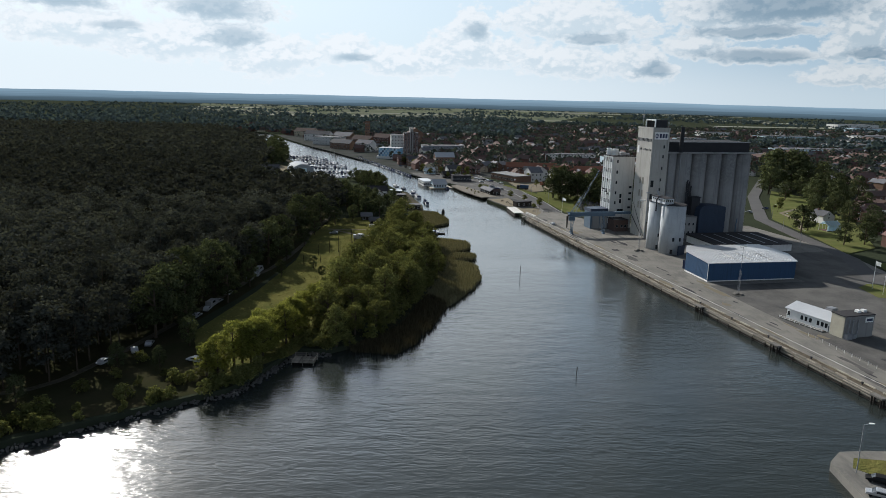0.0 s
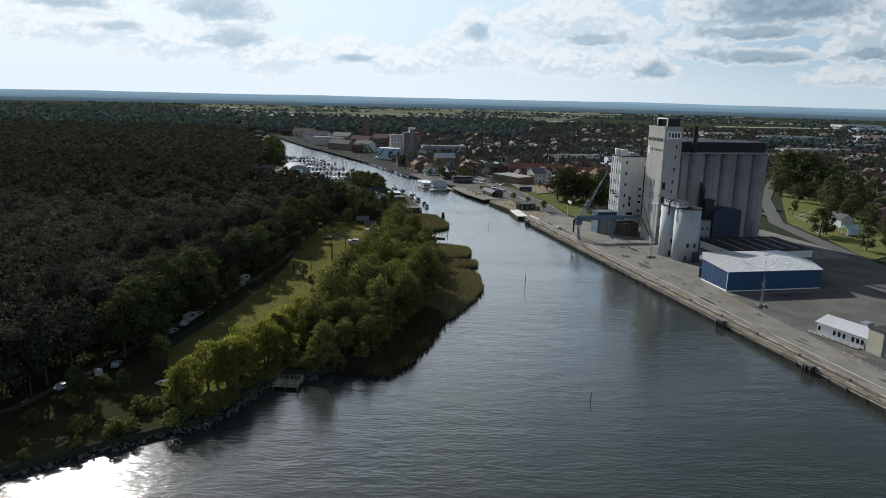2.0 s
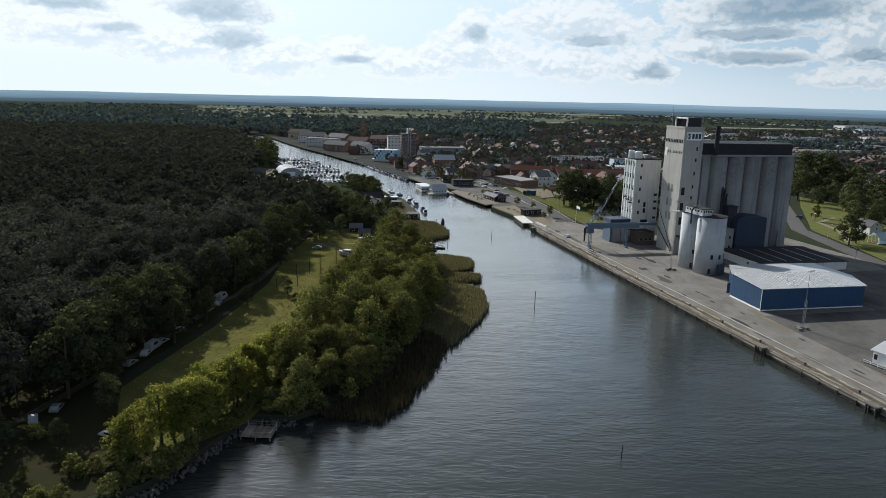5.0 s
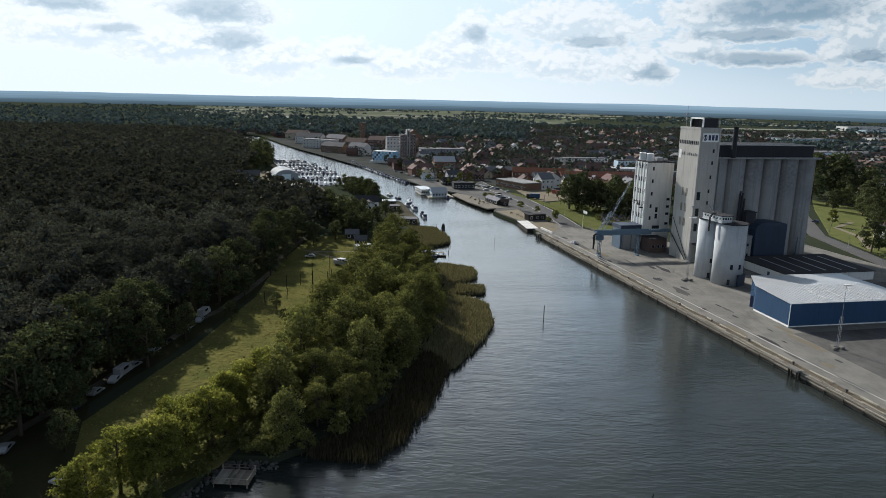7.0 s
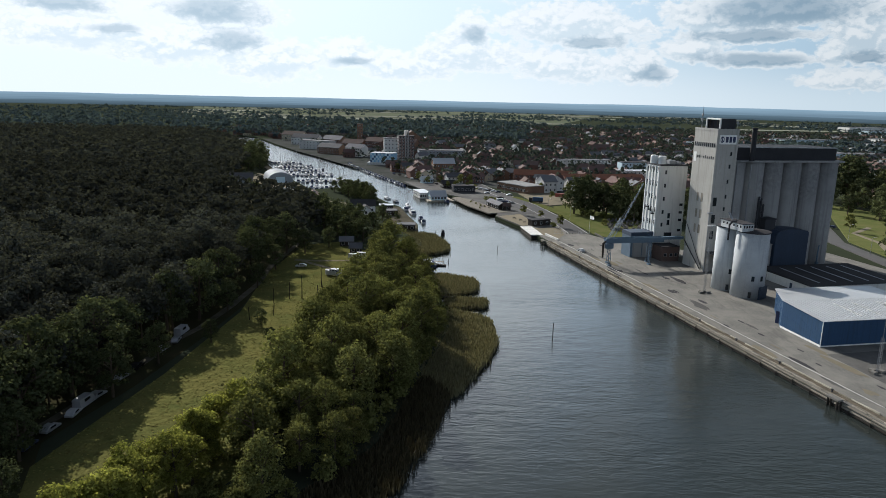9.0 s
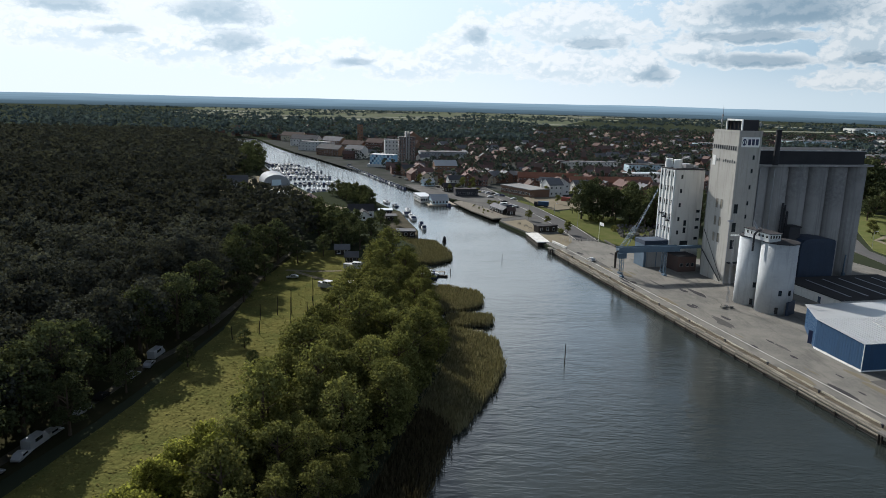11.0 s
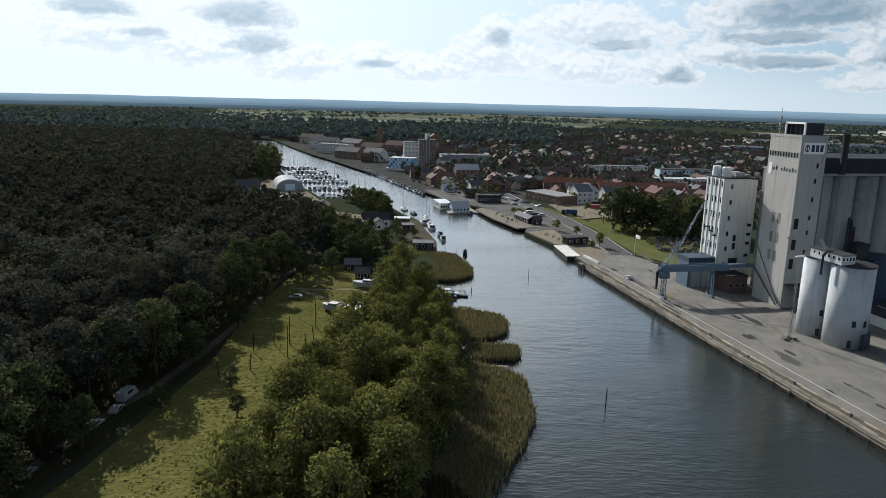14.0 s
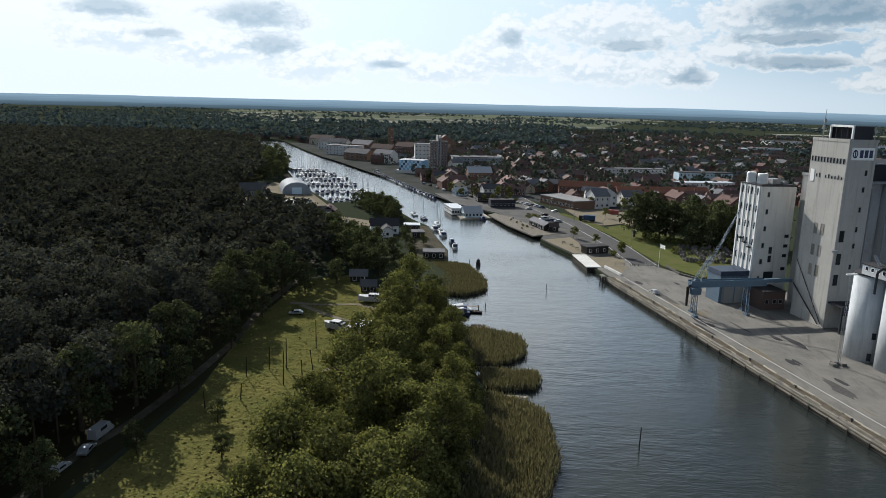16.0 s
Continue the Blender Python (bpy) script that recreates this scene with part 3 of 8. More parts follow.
def crest(name, r, base, amp, seed, mat, label):
    rng = np.random.default_rng(seed)
    ph = rng.uniform(0, 6.28, 8)
    bm = bmesh.new()
    lo, hi = [], []
    for i in range(721):
        a = radians(i * 0.5)
        z = base + amp * sum(math.sin(a * f + p) / (1 + 0.12 * f) for f, p in zip((3, 5, 9, 16, 27, 41, 70, 110), ph)) / 2.2
        lo.append(bm.verts.new((r * math.sin(a), r * math.cos(a), -3)))
        hi.append(bm.verts.new((r * math.sin(a) * 1.01, r * math.cos(a) * 1.01, z)))
    for i in range(720):
        bm.faces.new((lo[i], hi[i], hi[i + 1], lo[i + 1]))
    tagged(part(name, bm, mat), label, "hills", kind="structure")


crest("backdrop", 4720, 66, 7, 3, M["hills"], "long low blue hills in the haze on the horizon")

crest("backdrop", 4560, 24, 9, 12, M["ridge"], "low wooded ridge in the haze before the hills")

# quay apron and harbour yard
flat("pavement",
     [q2(-240, 60), q2(-240, 0.9), q2(224, 2.2), (49, 434), (46, 454), (62, 458), (77, 432), (88, 412), q2(196, 60), q2(185, 125), q2(110, 125), q2(60, 108), q2(-20, 66)][::-1],
     2.0, 0.5, M["apron"], "worn grey-brown concrete quay apron with patches and stains", "quay")
yard = [q2(-60, 14), q2(66, 20), q2(66, 64), q2(112, 64), q2(116, 118), q2(60, 106), q2(-20, 66), q2(-60, 62)]
flat("yard", yard[::-1], 2.03, 0.1, M["asphalt"], "darker asphalt yard between harbour buildings", "yard")
# kerb wall of the quay
bm = bmesh.new()
for u0 in range(-240, 224, 8):
    a, b = u0, min(u0 + 7.96, 224)
    pts = [q2(a, -0.35), q2(a, 0.95), q2(b, 0.95), q2(b, -0.35)]
    prism(bm, pts[::-1], -1.5, 2.12)
tagged(part("quay_wall", bm, M["apron"]), "straight concrete quay wall with worn edge blocks", "quay wall", kind="structure")
flat("quay_strip", [q2(-240, 0.95), q2(224, 0.95), q2(224, 3.0), q2(-240, 3.0)], 2.06, 0.1, M["rubble"], "rubble and old timber strip along the quay edge", "quay edge")
# white edge line and lane dashes
bm = bmesh.new()
for u0 in range(-200, 222, 12):
    pts = [q2(u0, 6.91), q2(u0, 7.09), q2(u0 + 11.9, 7.09), q2(u0 + 11.9, 6.91)]
    prism(bm, pts[::-1], 1.99, 2.056)
tagged(part("road_marking", bm, M["paint"]), "worn white line along the quay", "road marking", kind="structure")
bm = bmesh.new()
rng = np.random.default_rng(4)
for u0, v0, l, w in [(118, 16, 5, 1.6), (96, 15, 4, .9), (84, 13, 3, 1.1), (70, 15, 3, .8), (150, 21, 6, 2.2), (132, 14, 4, 1.2), (44, 16, 3, 1), (20, 13, 4, .9), (60, 12, 2.4, .7)]:
    pts = [(u0 + l / 2 * math.cos(w2) * rng.uniform(.7, 1.15), v0 + w / 2 * math.sin(w2) * rng.uniform(.7, 1.15)) for w2 in [k * 0.5236 for k in range(12)]]
    prism(bm, [q2(*p) for p in pts][::-1], 1.99, 2.009)
tagged(part("oil_patch", bm, M["tar"]), "dark oily patches on the quay", "stain", kind="stuff")

flat("town_pavement", [(-14, 606), (-38, 658), (-71, 736), (-107, 808), (-146, 890), (-181, 957), (-238, 1086), (-285, 1200), (-60, 1260), (260, 1120), (420, 900), (330, 760), (180, 600), (60, 588), (30, 650), (16, 630)], BANK + 0.05, 0.3, M["townfloor"], "streets and yards between the town houses", "street")
rng = np.random.default_rng(14)
for mt, lab, cnt in (("tar", "dark asphalt repair patches on the quay", 26), ("gravel", "pale worn patches of sand on the quay", 30), ("asphalt", "grey asphalt repair patches on the quay", 30)):
    bm = bmesh.new()
    for k in range(cnt):
        u0, v0 = rng.uniform(-70, 215), rng.uniform(5, 34) if k % 3 else rng.uniform(4, 12)
        l, w = rng.uniform(3, 16), rng.uniform(0.5, 3.0)
        if 150 < u0 < 200 and v0 > 20 or v0 > 20 and 64 < u0 < 142:
            continue
        n = 11
        pts = [(u0 + l / 2 * math.cos(6.283 * i / n) * rng.uniform(.6, 1.2), v0 + w / 2 * math.sin(6.283 * i / n) * rng.uniform(.6, 1.2)) for i in range(n)]
        top = [bm.verts.new((*q2(*p), (2.045 if u0 < 66 and v0 > 12 else 2.0) + 0.006 + 0.0012 * k)) for p in pts]
        bm.faces.new(top[::-1])
    bmesh.ops.recalc_face_normals(bm, faces=bm.faces)
    tagged(part("repair_patch", bm, M[mt]), lab, "patch", kind="stuff")
# roads, lawns and tracks
bm = bmesh.new()
for off in (-5.1, 5.1):
    line = [(26, 655), (38, 600), (50, 562), (57.5, 535), (64.2, 498), (68.5, 472), (70.5, 450), (72, 434)]
    for a, b in zip(line, line[1:]):
        a, b = Vector(a), Vector(b)
        d = (b - a).normalized()
        n = Vector((-d.y, d.x))
        pts = [a + n * (off - 0.13), b + n * (off - 0.13), b + n * (off + 0.13), a + n * (off + 0.13)]
        prism(bm, [p[:] for p in pts], 2.0, 2.062)
tagged(part("road_marking", bm, M["paint"]), "white edge lines of the street", "road marking", kind="structure")
flat("verge", [(50, 570), (61.5, 541.5), (69.6, 505), (74.6, 488), (78, 500), (73, 520), (66, 543), (55, 572)], 2.07, 0.3, M["lawn"], "dry grass verge between street and gravel yard", "lawn")
flat("sandy_strip", [(52, 431), (50, 447), (60.4, 450), (65, 447), (64, 431), (58.5, 417)][::-1], 2.03, 0.3, M["gravel"], "sandy ground by the landing stage", "ground patch")
flat("beach_lawn", [(34.4, 484), (48.5, 493), (50.7, 479), (49.7, 457), (45.2, 453)], 2.035, 0.3, M["gravel"], "sandy terrace at the water's edge", "terrace")
flat("boardwalk", [(8, 557), (18.4, 521.3), (23.8, 508.2), (29.6, 493.4), (38, 497.5), (48, 503), (45.6, 508.4), (35.6, 510.5), (30, 529), (20.8, 550), (12.4, 564)], 2.1, 0.7, M["timber"], "grey timber boardwalk along the water", "boardwalk")
flat("landing_quay", [(-20.6, 432.4), (-11.3, 432.4), (-12.4, 453), (-20.4, 488), (-25.4, 514), (-35, 512), (-31, 470), (-26, 440)], BANK + 0.05, 0.4, M["track"], "worn timber and gravel landing by the boats", "quay")
flat("road", ribbon([(26, 655), (38, 600), (50, 562), (57.5, 535), (64.2, 498), (68.5, 472), (70.5, 450), (72, 434)], 11)[::-1], 2.05, 0.5, M["road"], "grey asphalt street leading into the town", "road")
flat("road", ribbon([q2(-40, 78), q2(30, 76), q2(100, 118), q2(150, 133), q2(205, 150), q2(300, 215), q2(400, 300), q2(560, 480)], 8)[::-1], 2.04, 0.5, M["road"], "grey asphalt road behind the silos", "road")
flat("promenade", [(12, 567), (20.5, 550), (29.8, 529), (35.4, 510), (34.6, 492), (33.2, 486), (38, 471), (44.8, 452.5), (60, 462), (68, 480), (60, 520), (47, 560), (36, 600), (24, 650), (-30, 650), (-14, 602)][::-1], 2.0, 0.5, M["asphalt"], "paved and gravelled riverside promenade", "promenade")
flat("parking", [(42, 535), (52, 512), (60, 520), (48, 560), (38, 600), (30, 640), (20, 640), (34, 590)][::-1], 2.06, 0.1, M["road"], "asphalt car park by the river", "parking lot")
flat("lawn", [(75, 470), (80, 434), (90, 416), (112, 436), (120, 462), (104, 506), (84, 536), (74, 528), (71, 505)][::-1], 2.02, 0.4, M["lawn"], "sunny mown grass bank beside the street", "lawn")
flat("gravel_yard", [(64, 540), (72, 532), (84, 540), (104, 512), (122, 560), (100, 600), (58, 590)][::-1], 2.02, 0.4, M["gravel"], "bare sandy gravel yard with parked lorries", "yard")
flat("lawn", [q2(110, 126), q2(150, 141), q2(205, 158), q2(290, 222), q2(330, 255), q2(250, 262), q2(190, 205), q2(120, 152)][::-1], 2.02, 0.4, M["lawn"], "bright green park lawn with paths", "lawn")
flat("lawn", [q2(45, 95), q2(90, 124), q2(88, 140), q2(30, 120)][::-1], 2.02, 0.4, M["lawn"], "green lawn behind the harbour yard", "lawn")
flat("footpath", ribbon([q2(170, 150), q2(200, 172), q2(225, 180), q2(240, 205)], 3)[::-1], 2.06, 0.3, M["gravel"], "pale gravel footpath through the park", "path")
MEADOW = [(-73, 196), (-66, 178), (-52, 164), (-40, 180), (-33, 205), (-36, 235), (-34, 270), (-30, 300), (-24, 330), (-22, 360), (-30, 378), (-46, 402), (-62, 392), (-66, 340), (-62, 290), (-66, 240)]
flat("meadow", MEADOW, BANK + 0.05, 0.3, M["meadow"], "rough yellow-green meadow between wood and riverside trees", "meadow")
flat("gravel_track", ribbon([(-60, 362), (-50, 361), (-38, 363), (-29, 358), (-29, 350), (-36, 344), (-46, 351), (-56, 360)], 2.0)[::-1], BANK + 0.09, 0.1, M["gravel"], "pale gravel loop track in the meadow", "track")
flat("gravel_track", ribbon([(-34, 344), (-31, 330), (-33, 314), (-38, 300)], 1.6)[::-1], BANK + 0.085, 0.1, M["gravel"], "pale wheel track across the meadow", "track")
flat("gravel_track", ribbon([(-67, 428), (-65.4, 390), (-67.2, 352), (-65.2, 323), (-66.6, 296), (-69.2, 274), (-72.6, 262), (-74, 247), (-79, 215), (-86, 180), (-92.5, 159), (-97, 153), (-125, 138)], 2.3)[::-1], BANK + 0.07, 0.1, M["track"], "gravel track along the edge of the wood", "track")
flat("gravel_track", ribbon([(-95, 575), (-110, 610), (-140, 680), (-172, 760)], 5)[::-1], BANK + 0.07, 0.1, M["gravel"], "gravel path on the marina embankment", "path")
flat("boatyard", [(-82, 540), (-98, 585), (-130, 660), (-160, 690), (-165, 610), (-130, 520), (-60, 500), (-52, 520)], BANK + 0.06, 0.1, M["gravel"], "gravel boatyard with parked boats", "yard")

# stones along the wooded shore
rng = np.random.default_rng(11)
bm = bmesh.new()
for k in range(620):
    i = rng.integers(3, 10)
    f = rng.uniform()
    p = Vector(SHORE_LEFT[i]).lerp(Vector(SHORE_LEFT[i + 1]), f)
    r = rng.uniform(0.2, 0.62)
    mm = Matrix.Translation((p.x + rng.uniform(-0.8, 1.8), p.y + rng.uniform(-2.6, 0.6), rng.uniform(-0.15, 0.5))) @ Euler(rng.uniform(0, 6, 3)).to_matrix().to_4x4() @ Matrix.Diagonal((r, r * rng.uniform(.6, 1), r * rng.uniform(.5, .8), 1))
    geo = bmesh.ops.create_icosphere(bm, subdivisions=1, radius=1, matrix=mm)
tagged(part("shore_stone", bm, M["stone"]), "grey boulders along the waterline", "stones", kind="stuff")


# ---- grain silo complex ----
def window(parent, w, h, m, name="window", depth=0.25, mat=None, frame_mat=None):
    """A pane set in a shallow frame; the wall's face is local y = 0, outside is -y."""
    key = (round(w, 2), round(h, 2), name, (mat or M["glass"]).name, (frame_mat or M["silo"]).name)
    if key not in WINDOWS:
        bm = bmesh.new()
        bm.faces.new([bm.verts.new((x, -0.02, z)) for x, z in ((-w / 2, 0), (w / 2, 0), (w / 2, h), (-w / 2, h))])
        t = 0.09
        outer = [(-w / 2 - t, -t), (w / 2 + t, -t), (w / 2 + t, h + t), (-w / 2 - t, h + t)]
        inner = [(-w / 2, 0), (w / 2, 0), (w / 2, h), (-w / 2, h)]
        rings = [[bm.verts.new((x, y, z)) for x, z in pts] for pts, y in ((outer, 0.05), (outer, -0.09), (inner, -0.09), (inner, 0.0))]
        for p, q in zip(rings, rings[1:]):
            for i in range(4):
                bm.faces.new((p[i], p[(i + 1) % 4], q[(i + 1) % 4], q[i])).material_index = 1
        WINDOWS[key] = as_mesh(name, bm, [mat or M["glass"], frame_mat or M["silo"]])
    ob = new(name, WINDOWS[key])
    ob.parent, ob.matrix_basis = parent, m
    return ob


WINDOWS = {}
FRONT, LEFT, RIGHT = 0, -90, 90      # which way a facade faces: -y, -x, +x of its thing


def on_face(side, along, z, w, d):
    """Where a window stands on a w by d block whose corner is the origin."""
    if side == FRONT:
        return pose(along, 0, z)
    if side == LEFT:
        return pose(0, along, z, 0, 0, -90)
    return pose(w, along, z, 0, 0, 90)


def elevator_tower():
    t = thing("grain_elevator_tower", at_quay(157, 42), "tall bare concrete grain elevator tower with a small roof house", "tower")
    w, d, h = 9.6, 15.3, 57.1
    bm = bmesh.new()
    box(bm, 0, w, 0, d, 0, h)
    box(bm, -0.12, w + 0.12, -0.12, d + 0.12, h - 0.5, h + 0.35)
    part("wall", bm, M["concrete"], t)
    bx("parapet", (0.3, w - 0.3, 0.3, d - 0.3, h + 0.35, h + 0.42), M["tar"], t, "dark tarred flat roof")
    # roof house open to the river side
    bm = bmesh.new()
    x0, x1, y0, y1, z0, z1 = 1.2, w - 1.6, 0.6, d - 5.5, h + 0.4, h + 4.2
    box(bm, x0, x1, y0, y0 + 0.3, z0, z1)
    box(bm, x0, x1, y1 - 0.3, y1, z0, z1)
    box(bm, x1 - 0.3, x1, y0 + 0.3, y1 - 0.3, z0, z1)
    box(bm, x0, x1 - 0.3, y0 + 0.3, y1 - 0.3, z1 - 0.25, z1 - 0.01)
    box(bm, x0 + 1.5, x0 + 1.7, y0 + 0.3, y1 - 0.3, z0, z1 - 0.25)
    part("roof_house", bm, M["dark"], t, "dark clad machine house on the roof")
    bm = bmesh.new()
    box(bm, x0 - 0.25, x0 + 0.3, y0 - 0.1, y0 + 0.35, z0, z1 + 0.2)
    box(bm, x0 - 0.25, x0 + 0.3, y1 - 0.35, y1 + 0.1, z0, z1 + 0.2)
    box(bm, x0 - 0.25, x0 + 0.3, y0 + 0.35, y1 - 0.35, z1 - 0.4, z1 + 0.2)
    part("roof_frame", bm, M["white"], t, "white frame round the open side")
    for k in range(1, 4):
        bx("mullion", (x0 + 0.02, x0 + 0.18, y0 + k * (y1 - y0) / 4 - 0.1, y0 + k * (y1 - y0) / 4 + 0.1, z0, z1 - 0.4), M["darktimber"], t)
    for dx, dy, hh in ((0.5, d - 3.5, 9.0), (0.9, d - 2.8, 5.5), (w - 0.6, 1.0, 4.0), (w - 0.6, 4.0, 3.4)):
        bm = bmesh.new()
        rod(bm, (dx, dy, h + 0.3), (dx, dy, h + hh), 0.13, 6, 0.07)
        box(bm, dx - 0.35, dx + 0.35, dy - 0.2, dy + 0.2, h + hh * 0.55, h + hh * 0.55 + 1.1)
        part("aerial", bm, M["steel"], t, "mobile aerial on the roof edge")
    for k in range(11):            # two rows of small openings under the top
        y = d - 0.9 - k * 1.32
        window(t, 0.62, 1.5, on_face(LEFT, y, h - 6.9, w, d))
        if k not in (0, 1, 4):
            window(t, 0.42, 0.85 if k % 3 else 1.2, on_face(LEFT, y, h - 11.6, w, d))
    bx("panel", (-0.12, 0.0, d - 2.6, d - 0.9, h - 13.2, h - 9.4), M["white"], t, "white painted panel on the wall")
    for z in (21.0, 14.3, 8.0):
        for y in (6.2, 9.0):
            window(t, 1.25, 3.4, on_face(LEFT, y, z + 7.0, w, d), mat=M["timber"])
    for z in (20.0, 13.5, 27.0):
        window(t, 1.6, 3.4, on_face(FRONT, 1.8, z, w, d))
    for k, z in enumerate((47.0, 42.0, 36.0, 30.0, 25.0, 18.5)):
        window(t, 0.75, 1.5, on_face(FRONT, 6.9 - 0.15 * k, z, w, d))
    bm = bmesh.new()
    box(bm, 0.5, 9.0, -6.0, 0.0, 8.0, 8.5)
    box(bm, 0.6, 8.9, -5.9, -5.5, 5.6, 8.0)
    for x in (0.6, 4.6, 8.5):
        box(bm, x, x + 0.4, -5.9, -5.5, 0, 5.6)
    box(bm, 8.6, 8.9, -5.5, 0, 0, 8.0)
    part("truck_canopy", bm, M["dark"], t, "dark lorry loading canopy at the foot")
    # signboard with a mark and three bars
    s = bx("signboard", (1.1, 8.6, -0.25, -0.003, h - 5.6, h - 2.0), M["white"], t, "white signboard with dark blue lettering")
    bm = bmesh.new()
    zc = h - 3.8
    for a in range(14):
        w0, w1 = a * 2 * math.pi / 14, (a + 1) * 2 * math.pi / 14
        o = [(2.2 + r * 0.72 * math.cos(x), zc + r * math.sin(x)) for r, x in ((1.25, w0), (1.25, w1), (0.8, w1), (0.8, w0))]
        vs = [bm.verts.new((p[0], -0.27, p[1])) for p in o]
        bm.faces.new(vs)
    box(bm, 2.02, 2.38, -0.3, -0.251, zc - 1.1, zc + 1.1)
    for x in (3.7, 5.3, 6.9):
        box(bm, x, x + 1.15, -0.3, -0.251, zc - 1.1, zc + 1.1)
    part("sign_mark", bm, M["navy"], s, "dark blue bars on the sign")
    # long sloping pipes down the river wall
    bm = bmesh.new()
    rod(bm, (-0.3, 15.0, 18.5), (-0.3, 1.2, 1.0), 0.12)
    rod(bm, (-0.3, 15.3, 10.5), (-0.3, 2.4, 0.6), 0.17)
    part("pipe", bm, M["dark"], t, "dark sloping grain pipes on the wall")
    bm = bmesh.new()
    rod(bm, (-0.25, -0.4, 0), (-0.25, -0.4, 24), 0.2)
    box(bm, -1.3, 0.9, -0.9, -0.3, 24, 24.6)
    part("lamp_bracket", bm, M["steel"], t, "floodlight bracket on the corner")


def silo_block():
    t = thing("grain_silo_block", at_quay(160, 51.6), "row of tall grey concrete grain silos with a dark attic", "silo")
    n, w, h = 6, 53.8, 44.2
    r = w / n / 2
    bm = bmesh.new()
    box(bm, 0, w, r * 0.9, 27, 0, h)
    part("rear_body", bm, M["silo"], t)
    for i in range(n):
        bm = bmesh.new()
        k = 14
        c = (r + 2 * r * i, r * 0.95)
        pts = [(c[0] - r * math.cos(math.pi * j / k), c[1] - r * 0.92 * math.sin(math.pi * j / k)) for j in range(k + 1)]
        lo, hi = [bm.verts.new((*p, 0)) for p in pts], [bm.verts.new((*p, h - 0.003)) for p in pts]
        for j in range(k):
            f = bm.faces.new((lo[j], lo[j + 1], hi[j + 1], hi[j]))
            f.smooth = True
        bm.faces.new(hi[::-1])
        bmesh.ops.recalc_face_normals(bm, faces=bm.faces)
        part("silo_bin", bm, M["bins"], t)
    bx("cornice", (-0.2, w + 0.4, -0.1, 27.3, h, h + 0.7), M["silo"], t, "concrete slab over the bins")
    bm = bmesh.new()
    box(bm, -0.5, w - 2.6, 2.0, 22, h + 0.7, h + 5.6)
    box(bm, -0.7, w - 2.4, 1.8, 22.2, h + 5.6, h + 6.0)
    for k in range(40):
        x = 0.3 + k * 1.25
        box(bm, x, x + 0.12, 1.97, 2.0, h + 0.7, h + 5.6)
    part("attic", bm, M["dark"], t, "long dark clad conveyor attic")
    bx("attic_trim", (-0.72, w - 2.38, 1.76, 2.0, h + 5.7, h + 6.05), M["steel"], t, "pale metal roof edge")
    bm = bmesh.new()
    rod(bm, (8.0, -1.6, h + 0.7), (8.0, -1.6, h + 13.6), 1.05, 14, 0.95)
    rod(bm, (8.0, -1.6, h + 13.2), (8.0, -1.6, h + 13.8), 1.15, 14)
    part("flue", bm, M["dark"], t, "black steel flue on the attic")
    bm = bmesh.new()
    for x in (1.2, 2.6, 9.0):
        rod(bm, (x, -0.45, 0), (x, -0.45, h - 1), 0.28, 8)
    part("downpipe", bm, M["steel"], t, "grey steel pipes on the bins")
    shaft = bx("lift_shaft", (15.6, 20.4, -4.5, 0.6, 0, 21.4), M["dark"], t, "dark steel filter casing against the bins")
    bx("cap", (15.3, 20.7, -4.8, 0.4, 21.4, 21.8), M["dark"], shaft)
    for k, (x, top) in enumerate(((13.6, 29.2), (14.7, 28.4), (15.9, 26.0))):
        bm = bmesh.new()
        rod(bm, (x, -1.6, 10), (x, -1.6, top), 0.45, 10)
        rod(bm, (x, -1.6, top), (x + 0.9, -0.6, top + 0.9), 0.4, 10)
        part("duct", bm, M["dark"], t, "dark upright exhaust duct")
    bm = bmesh.new()
    outline = [(17.8, 0), (33.2, 0), (33.2, 16.6), (32.4, 17.3), (28.0, 17.8), (22.5, 17.9), (19.6, 17.3), (18.3, 16.2), (17.8, 14.6)]
    front = [bm.verts.new((x, -9.0, z)) for x, z in outline]
    rear = [bm.verts.new((x, 0.5, z)) for x, z in outline]
    bm.faces.new(front)
    bm.faces.new(rear[::-1])
    for i in range(len(outline)):
        j = (i + 1) % len(outline)
        bm.faces.new((front[j], front[i], rear[i], rear[j]))
    bmesh.ops.recalc_face_normals(bm, faces=bm.faces)
    dryer = part("dryer_house", bm, M["darkblue"], t, "dark blue dryer house with a curved roof")
    for k in range(20):
        x = 18.2 + k * 0.76
        bx("cladding_rib", (x, x + 0.1, -9.06, -8.98, 0.1, 14.4 if k < 1 else 16.4), M["darkblue"], dryer)
    bm = bmesh.new()
    box(bm, 8.0, 17.2, -8.0, 0.4, 0, 11.6)
    box(bm, 7.8, 17.3, -8.2, 0.5, 11.6, 12.0)
    low = part("annex", bm, M["bins"], t, "low grey concrete annex")
    for k in range(3):
        for z in (3.0, 7.4):
            window(low, 0.9, 1.2, pose(10.4 + k * 2.5, -8.0, z))
    for x in (38.6, 46.4):
        bm = bmesh.new()
        rod(bm, (x, -0.6, 0), (x, -0.6, 5.5), 0.3, 8)
        rod(bm, (x, -0.6, 5.5), (x + 1.0, 0.2, 9.0), 0.26, 8)
        box(bm, x - 0.5, x + 0.7, -1.1, -0.2, 0.0, 2.0)
        part("dust_filter", bm, M["bluesteel"], t, "blue pipes and filter at the foot")


